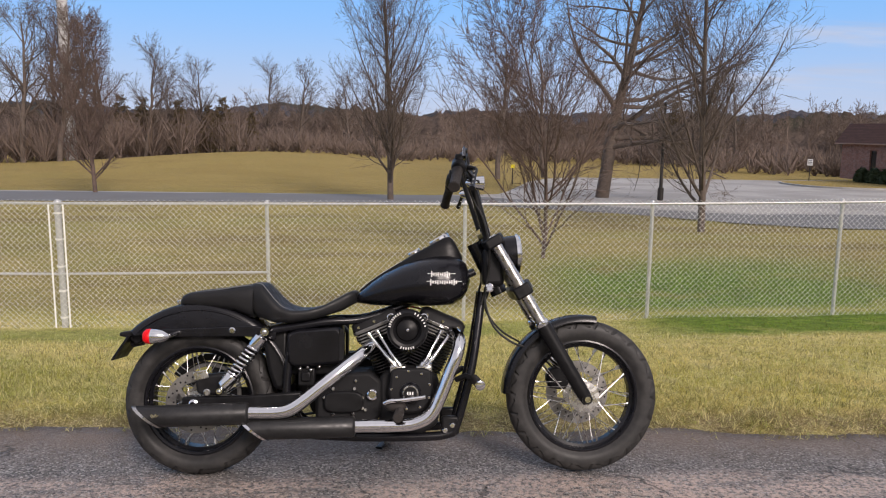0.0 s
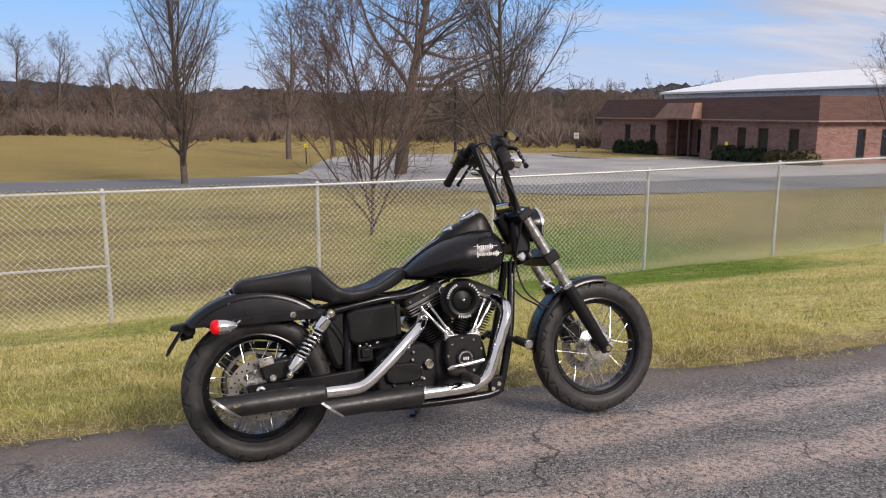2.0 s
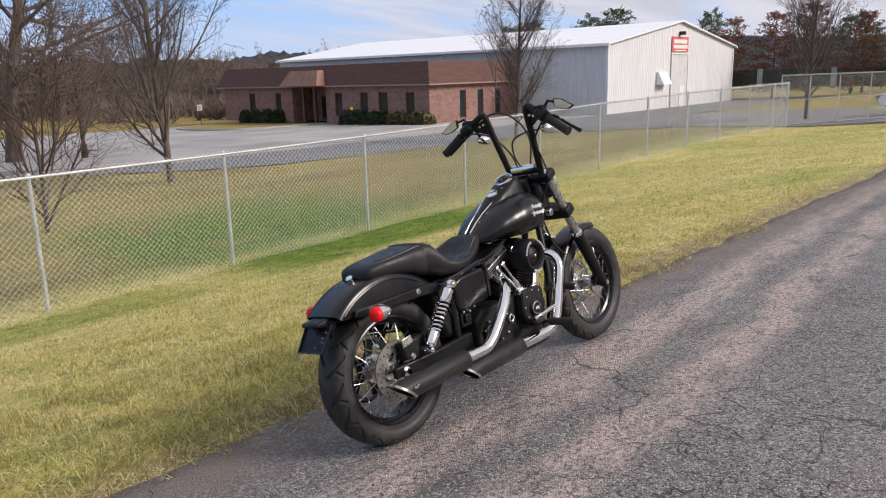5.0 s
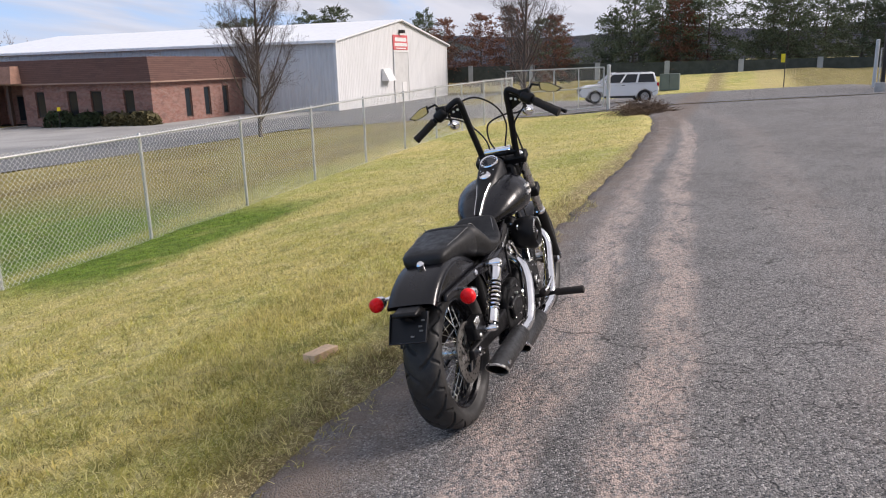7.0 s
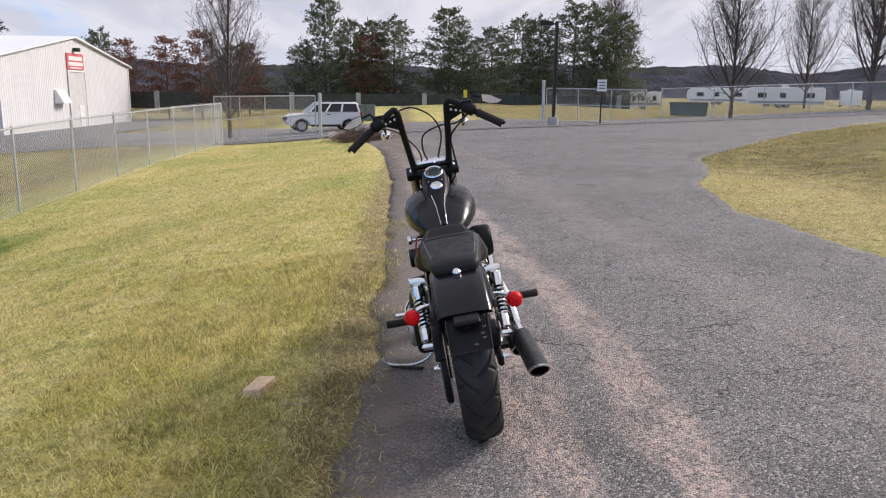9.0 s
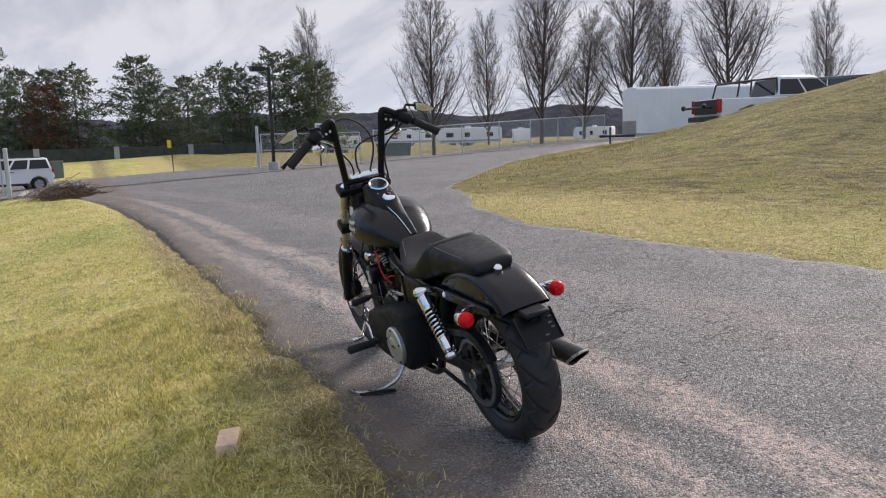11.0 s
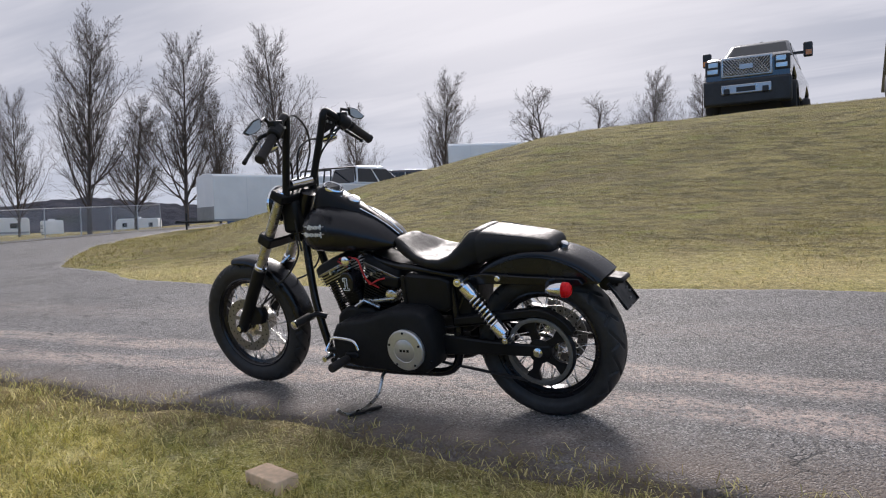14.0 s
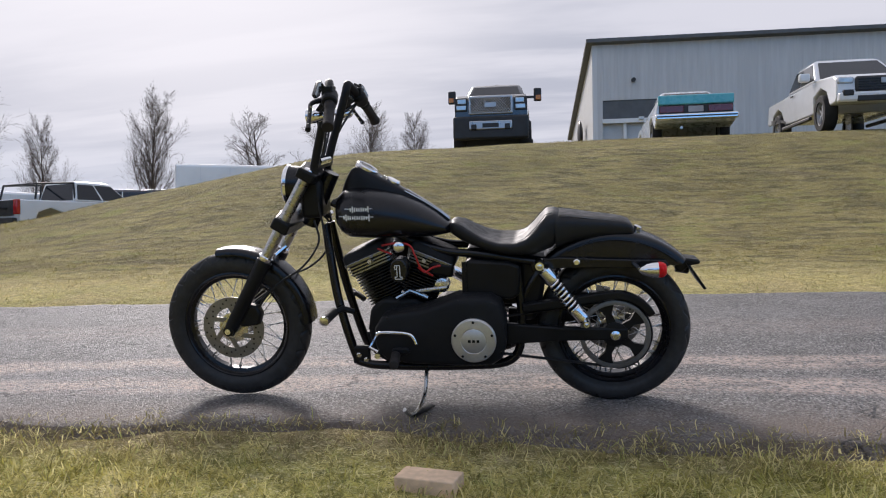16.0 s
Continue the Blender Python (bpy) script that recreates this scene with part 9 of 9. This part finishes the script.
def cargo_trailer(label, x, y, turn, length, width, lift, tall, mat, tongue=True):
    t = thing("cargo_trailer", label, "trailer", place=pose(x, y, z_at(x, y), 0, 0, turn))
    m = Mesh()
    h, w = lift + tall, width / 2
    m.loft([[(xx, -w, lift), (xx, w, lift), (xx, w, h - 0.12), (xx, w - 0.1, h - 0.02), (xx, 0, h + 0.05), (xx, -w + 0.1, h - 0.02), (xx, -w, h - 0.12)] for xx in (0, -length)])
    box_ = part("box", m, mat, t, bevel=0.02, smooth=30)
    for s in (-1, 1):
        m = Mesh()
        m.box(-length, 0.0, *sorted((s * (w - 0.005), s * (w + 0.015))), lift - 0.06, lift + 0.04)
        part("lower_rail", m, PLATE, box_)
        for k in range(int(length / 1.2)):
            m = Mesh()
            m.box(-length + 0.6 + k * 1.2, -length + 0.63 + k * 1.2, *sorted((s * (w - 0.002), s * (w + 0.006))), lift + 0.05, h - 0.14)
            part("panel_seam", m, TRIM_W, box_)
        m = Mesh()
        m.box(-length * 0.62, -length * 0.40, *sorted((s * (w + 0.0), s * (w + 0.10))), lift - 0.10, lift + 0.30)
        part("wheel_guard", m, PLATE, t, bevel=0.03)
        for k in (0.57, 0.45):
            road_wheel(t, -length * k, s * (w - 0.06), 0.34, 0.2)
        m = Mesh()
        m.box(-length + 0.02, -length + 0.3, *sorted((s * (w + 0.016), s * (w + 0.03))), lift - 0.03, lift + 0.03)
        part("side_marker", m, TAIL_RED, t)
    m = Mesh()
    m.box(-0.005, 0.012, -w + 0.02, w - 0.02, lift, lift + 0.62)
    part("stone_guard", m, PLATE, t)
    if tongue:
        m = Mesh()
        m.tube([(0, -w * 0.8, lift - 0.06), (1.2, 0, lift - 0.06)], 0.05, 8), m.tube([(0, w * 0.8, lift - 0.06), (1.2, 0, lift - 0.06)], 0.05, 8), m.tube([(0.9, 0, 0.0), (0.9, 0, lift + 0.35)], 0.04, 8), m.box(1.1, 1.4, -0.07, 0.07, lift - 0.12, lift)
        part("tongue", m, PLASTIC, t)
    return t


tr1 = cargo_trailer("long white enclosed cargo trailer with a grey stone guard", 25.3, -22.0, 66, 8.2, 2.4, 0.42, 2.12, TRAILER)
m = Mesh()
m.box(-8.0, -0.6, 1.16, 1.195, 0.06, 0.35)
part("blue_skirt", m, surface("faded_blue_tarp", (0.10, 0.16, 0.34), 0.7, vary=0.2), tr1, "faded blue skirt under the trailer")
cargo_trailer("white enclosed trailer half hidden behind the bank", 15.2, -27.43, 28, 5.2, 2.4, 0.55, 2.5, TRAILER, tongue=False)
cargo_trailer("low dark grey covered trailer behind the pickup", 21.07, -27.83, 20, 6.0, 2.2, 0.5, 1.75, CAR_DARK, tongue=False)


def caravan(x, y, turn, length, tall, group="caravans in the yard"):
    t = thing("caravan", "white caravan parked in the fenced yard", "caravan", group, place=pose(x, y, z_at(x, y), 0, 0, turn))
    w = 1.2
    m = Mesh()
    m.prism([(-length / 2, 0.45), (length / 2 - 0.5, 0.45), (length / 2, 1.2), (length / 2 - 0.15, tall - 0.4), (length / 2 - 0.7, tall), (-length / 2 + 0.2, tall), (-length / 2, tall - 0.3)], -w, w)
    body = part("body", m, TRAILER, t, bevel=0.08)
    for s in (-1, 1):
        for k, ww in ((-0.32, 0.9), (0.02, 0.7), (0.28, 1.0)):
            m = Mesh()
            m.box(length * k - ww / 2, length * k + ww / 2, *sorted((s * (w + 0.002), s * (w + 0.02))), tall * 0.5, tall * 0.74)
            part("window", m, CAR_GLASS, body)
        m = Mesh()
        m.box(-length / 2 + 0.1, length / 2 - 0.6, *sorted((s * (w + 0.002), s * (w + 0.012))), 0.62, 0.86)
        part("stripe", m, surface("grey_stripe", (0.32, 0.33, 0.35), 0.5) if "grey_stripe" not in bpy.data.materials else bpy.data.materials["grey_stripe"], body)
        road_wheel(t, -0.3, s * 1.08, 0.34, 0.2), road_wheel(t, 0.5, s * 1.08, 0.34, 0.2)
    m = Mesh()
    m.box(-0.4, 0.4, -0.4, 0.4, tall, tall + 0.25)
    part("roof_unit", m, TRIM_W, body, bevel=0.05)
    return t


van = caravan(88.6, -46.3, 66, 9.0, 2.5)
for x, y, turn, long in ((115.0, -48.9, 70, 1.05), (93.6, -57.7, -28, 0.55), (91.0, -29.5, 75, 0.45), (83.6, -63.6, 40, 0.6), (104.0, -52.5, 20, 0.8)):
    copy_thing(van, pose(x, y, z_at(x, y), 0, 0, turn) @ Matrix.Diagonal((long, 1, 0.72 + 0.3 * long, 1)))
bin_ = thing("waste_container", "dark green steel waste container behind the yard fence", "container", place=pose(52.0, -20.7, z_at(52.0, -20.7), 0, 0, 69) @ Matrix.Diagonal((0.9, 0.9, 0.78, 1)))
m = Mesh()
m.loft([[(-1.4, -0.8, 0.1), (1.4, -0.8, 0.1), (1.4, 0.8, 0.1), (-1.4, 0.8, 0.1)], [(-1.5, -0.9, 1.25), (1.5, -0.9, 1.25), (1.5, 0.9, 1.25), (-1.5, 0.9, 1.25)]])
part("tub", m, surface("green_container_paint", (0.075, 0.115, 0.10), 0.6, vary=0.2, grain=3), bin_, bevel=0.03)
m = Mesh()
m.box(-1.55, 1.55, -0.95, 0.95, 1.25, 1.34)
part("lid", m, PLASTIC, bin_, bevel=0.02)
trafo = thing("utility_box", "grey green utility cabinet behind the lane", "cabinet", place=pose(56.97, 3.38, z_at(56.97, 3.38), 0, 0, 90) @ Matrix.Diagonal((0.65, 0.65, 0.72, 1)))
m = Mesh()
m.box(-1.1, 1.1, -0.8, 0.8, 0.0, 1.7)
part("cabinet", m, surface("grey_green_cabinet", (0.13, 0.16, 0.145), 0.6, vary=0.15), trafo, bevel=0.04)
m = Mesh()
m.box(-0.02, 0.02, 0.8, 0.815, 0.1, 1.6)
part("door_seam", m, PLASTIC, trafo)

flag = thing("marker_flag", "small yellow marker flag on a thin stake", "flag", place=pose(52.01, -4.24, z_at(52.01, -4.24)))
m = Mesh()
m.tube([(0, 0, -0.1), (0, 0, 2.2)], 0.03, 6)
part("stake", m, PLASTIC, flag)
m = Mesh()
m.box(-0.01, 0.01, 0.0, 0.28, 1.6, 2.15)
part("cloth", m, surface("yellow_cloth", (0.75, 0.62, 0.03), 0.8), flag)
SIGN_YELLOW = bpy.data.materials["yellow_cloth"]
for x, y in ((36.84, 42.87), (7.32, 51.2)):
    t = thing("yellow_marker", "small yellow notice on a short post", "sign", place=pose(x, y, z_at(x, y)))
    m = Mesh()
    m.tube([(0, 0, -0.1), (0, 0, 1.4)], 0.04, 8)
    part("post", m, DARK_BRONZE, t)
    m = Mesh()
    m.box(-0.14, 0.14, -0.06, -0.03, 1.2, 1.45)
    part("board", m, SIGN_YELLOW, t)

# ---- the loose brick, brush and grass ----
brick = thing("loose_brick", "tan clay brick lying loose on the grass verge", "brick", place=pose(-0.19, 0.995, z_at(-0.19, 0.995) + 0.034, -5, 0, -14))
m = Mesh()
m.box(-0.095, 0.095, -0.046, 0.046, -0.029, 0.029)
part("block", m, surface("tan_clay", (0.70, 0.50, 0.33), 0.9, vary=0.2, grain=40, bump=0.4, patch=9), brick, bevel=0.004)

pile = thing("brush_pile", "low heap of brown cut brush at the verge's end", "brush", place=pose(25.6, 2.0, z_at(25.6, 2.0)))
rng = np.random.default_rng(77)
n = 1500
c = rng.normal(size=(n, 3)) * np.array([0.75, 0.4, 0.16])
c[:, 2] = np.abs(c[:, 2])
d = rng.normal(size=(n, 3)) * np.array([0.2, 0.2, 0.10])
v, f = bars(c - d, c + d, np.full(n, 0.008), np.full(n, 0.005), 3)
arrays_mesh("brushwood", v, f, surface("dead_brush", (0.115, 0.075, 0.048), 0.95, vary=0.35), pile, smooth=False)


def blades(rng, x, y, length, width, lie):
    """Bent blades of grass rooted at (x, y): two quads and a tip each."""
    n = len(x)
    z = height(x, y) + 0.004 + 0.012 * smooth(0, 0.5, np.abs(y - np.interp(x, NORTH_X, NORTH_Y))) * (x < 31)
    a = rng.random(n) * 2 * np.pi
    w = np.stack([np.cos(a), np.sin(a), np.zeros(n)], 1)
    s = np.stack([-np.sin(a), np.cos(a), np.zeros(n)], 1)
    L = length * (0.55 + 0.8 * rng.random(n))[:, None]
    k = (lie * (0.5 + rng.random(n)))[:, None]
    up = np.array([[0, 0, 1.0]])
    p0 = np.stack([x, y, z], 1)
    p1 = p0 + L * 0.5 * (w * np.sin(k * 0.6) + up * np.cos(k * 0.6))
    w = w + s * rng.normal(size=(n, 1)) * 0.7
    w = w / np.linalg.norm(w, axis=1)[:, None]
    p2 = p1 + L * 0.5 * (w * np.sin(np.minimum(k * 1.35, 1.75)) + up * np.cos(np.minimum(k * 1.35, 1.75)))
    h = s * (width * (0.6 + 0.8 * rng.random(n)))[:, None]
    v = np.stack([p0 - h, p0 + h, p1 - h * 0.8, p1 + h * 0.8, p2], 1).reshape(-1, 3)
    i = np.arange(n)[:, None] * 5
    f = np.concatenate([i + np.array([[0, 1, 3]]), i + np.array([[0, 3, 2]]), i + np.array([[2, 3, 4]])], 0)
    return v, f


def sown(rng, x0, x1, y0, y1, per_m2, keep):
    n = int((x1 - x0) * (y1 - y0) * per_m2)
    x, y = rng.uniform(x0, x1, n), rng.uniform(y0, y1, n)
    clump = np.sin(x * 7.3 + 2 * np.sin(y * 5.1)) * np.sin(y * 8.7 + 2 * np.sin(x * 4.3))
    ok = keep(x, y) & (rng.random(n) < 0.62 + 0.38 * clump)
    return x[ok], y[ok]


def on_verge(x, y):
    ragged = 0.05 * np.sin(x * 9.1) + 0.05 * np.sin(x * 23.7 + 1.0) + 0.03 * np.sin(x * 51.0)
    off = y - np.interp(x, NORTH_X, NORTH_Y) - ragged
    # the sward thins out over bare soil towards the asphalt
    thin = 0.26 + 0.20 * np.sin(x * 2.3 + 0.5) + 0.12 * np.sin(x * 6.1)
    return (off > 0.0) & (np.abs(np.sin(x * 917.3 + y * 1311.7)) < 0.06 + off / np.maximum(thin, 0.05))


def on_edge(x, y):
    off = y - np.interp(x, NORTH_X, NORTH_Y)
    return np.abs(off - 0.05 - 0.06 * np.sin(x * 5.3) * np.sin(x * 1.7)) < 0.07 + 0.17 * np.abs(np.sin(x * 13.1 + 3 * np.sin(x * 4.7)))


def on_bank(x, y):
    ragged = 0.06 * np.sin(x * 7.7) + 0.05 * np.sin(x * 19.7 + 1.0)
    return (y < np.interp(x, SOUTH_X, SOUTH_Y) + ragged) & (south_gap(x, y) > -0.25)


rng = np.random.default_rng(99)
V, F, count = [], [], 0
plots = [
    (-5.0, 5.0, 0.15, 1.25, 3600, on_edge, 0.055, 0.0017, 1.6),
    (-3.2, 3.2, 0.3, 2.3, 6200, on_verge, 0.072, 0.0019, 1.5),
    (-6.0, 9.0, 0.3, 5.4, 820, on_verge, 0.068, 0.0030, 1.4),
    (-3.4, 3.4, 2.3, 4.2, 900, on_verge, 0.055, 0.0024, 1.4),
    (9.0, 30.0, 0.3, 8.5, 140, on_verge, 0.065, 0.006, 1.15),
    (-12.0, 9.0, 5.4, 8.6, 260, on_verge, 0.06, 0.005, 1.1),
    (-8.0, 20.0, 8.6, 14.0, 60, on_verge, 0.07, 0.009, 1.1),
    (-9.0, 9.5, -6.6, -3.2, 560, on_bank, 0.060, 0.0032, 1.5),
    (9.5, 22.0, -16.0, -4.6, 150, on_bank, 0.06, 0.007, 1.2),
    (-14.0, 13.0, -17.0, -6.6, 150, on_bank, 0.050, 0.0050, 1.75),
]
for x0, x1, y0, y1, per, keep, ln, wd, lie in plots:
    x, y = sown(rng, x0, x1, y0, y1, per, keep)
    v, f = blades(rng, x, y, ln, wd, lie)
    V.append(v), F.append(f + count)
    count += len(v)
tagged(arrays_mesh("grass", np.concatenate(V), np.concatenate(F), BLADE, smooth=False), "short matted winter grass with straw and green blades", "grass", kind="stuff")
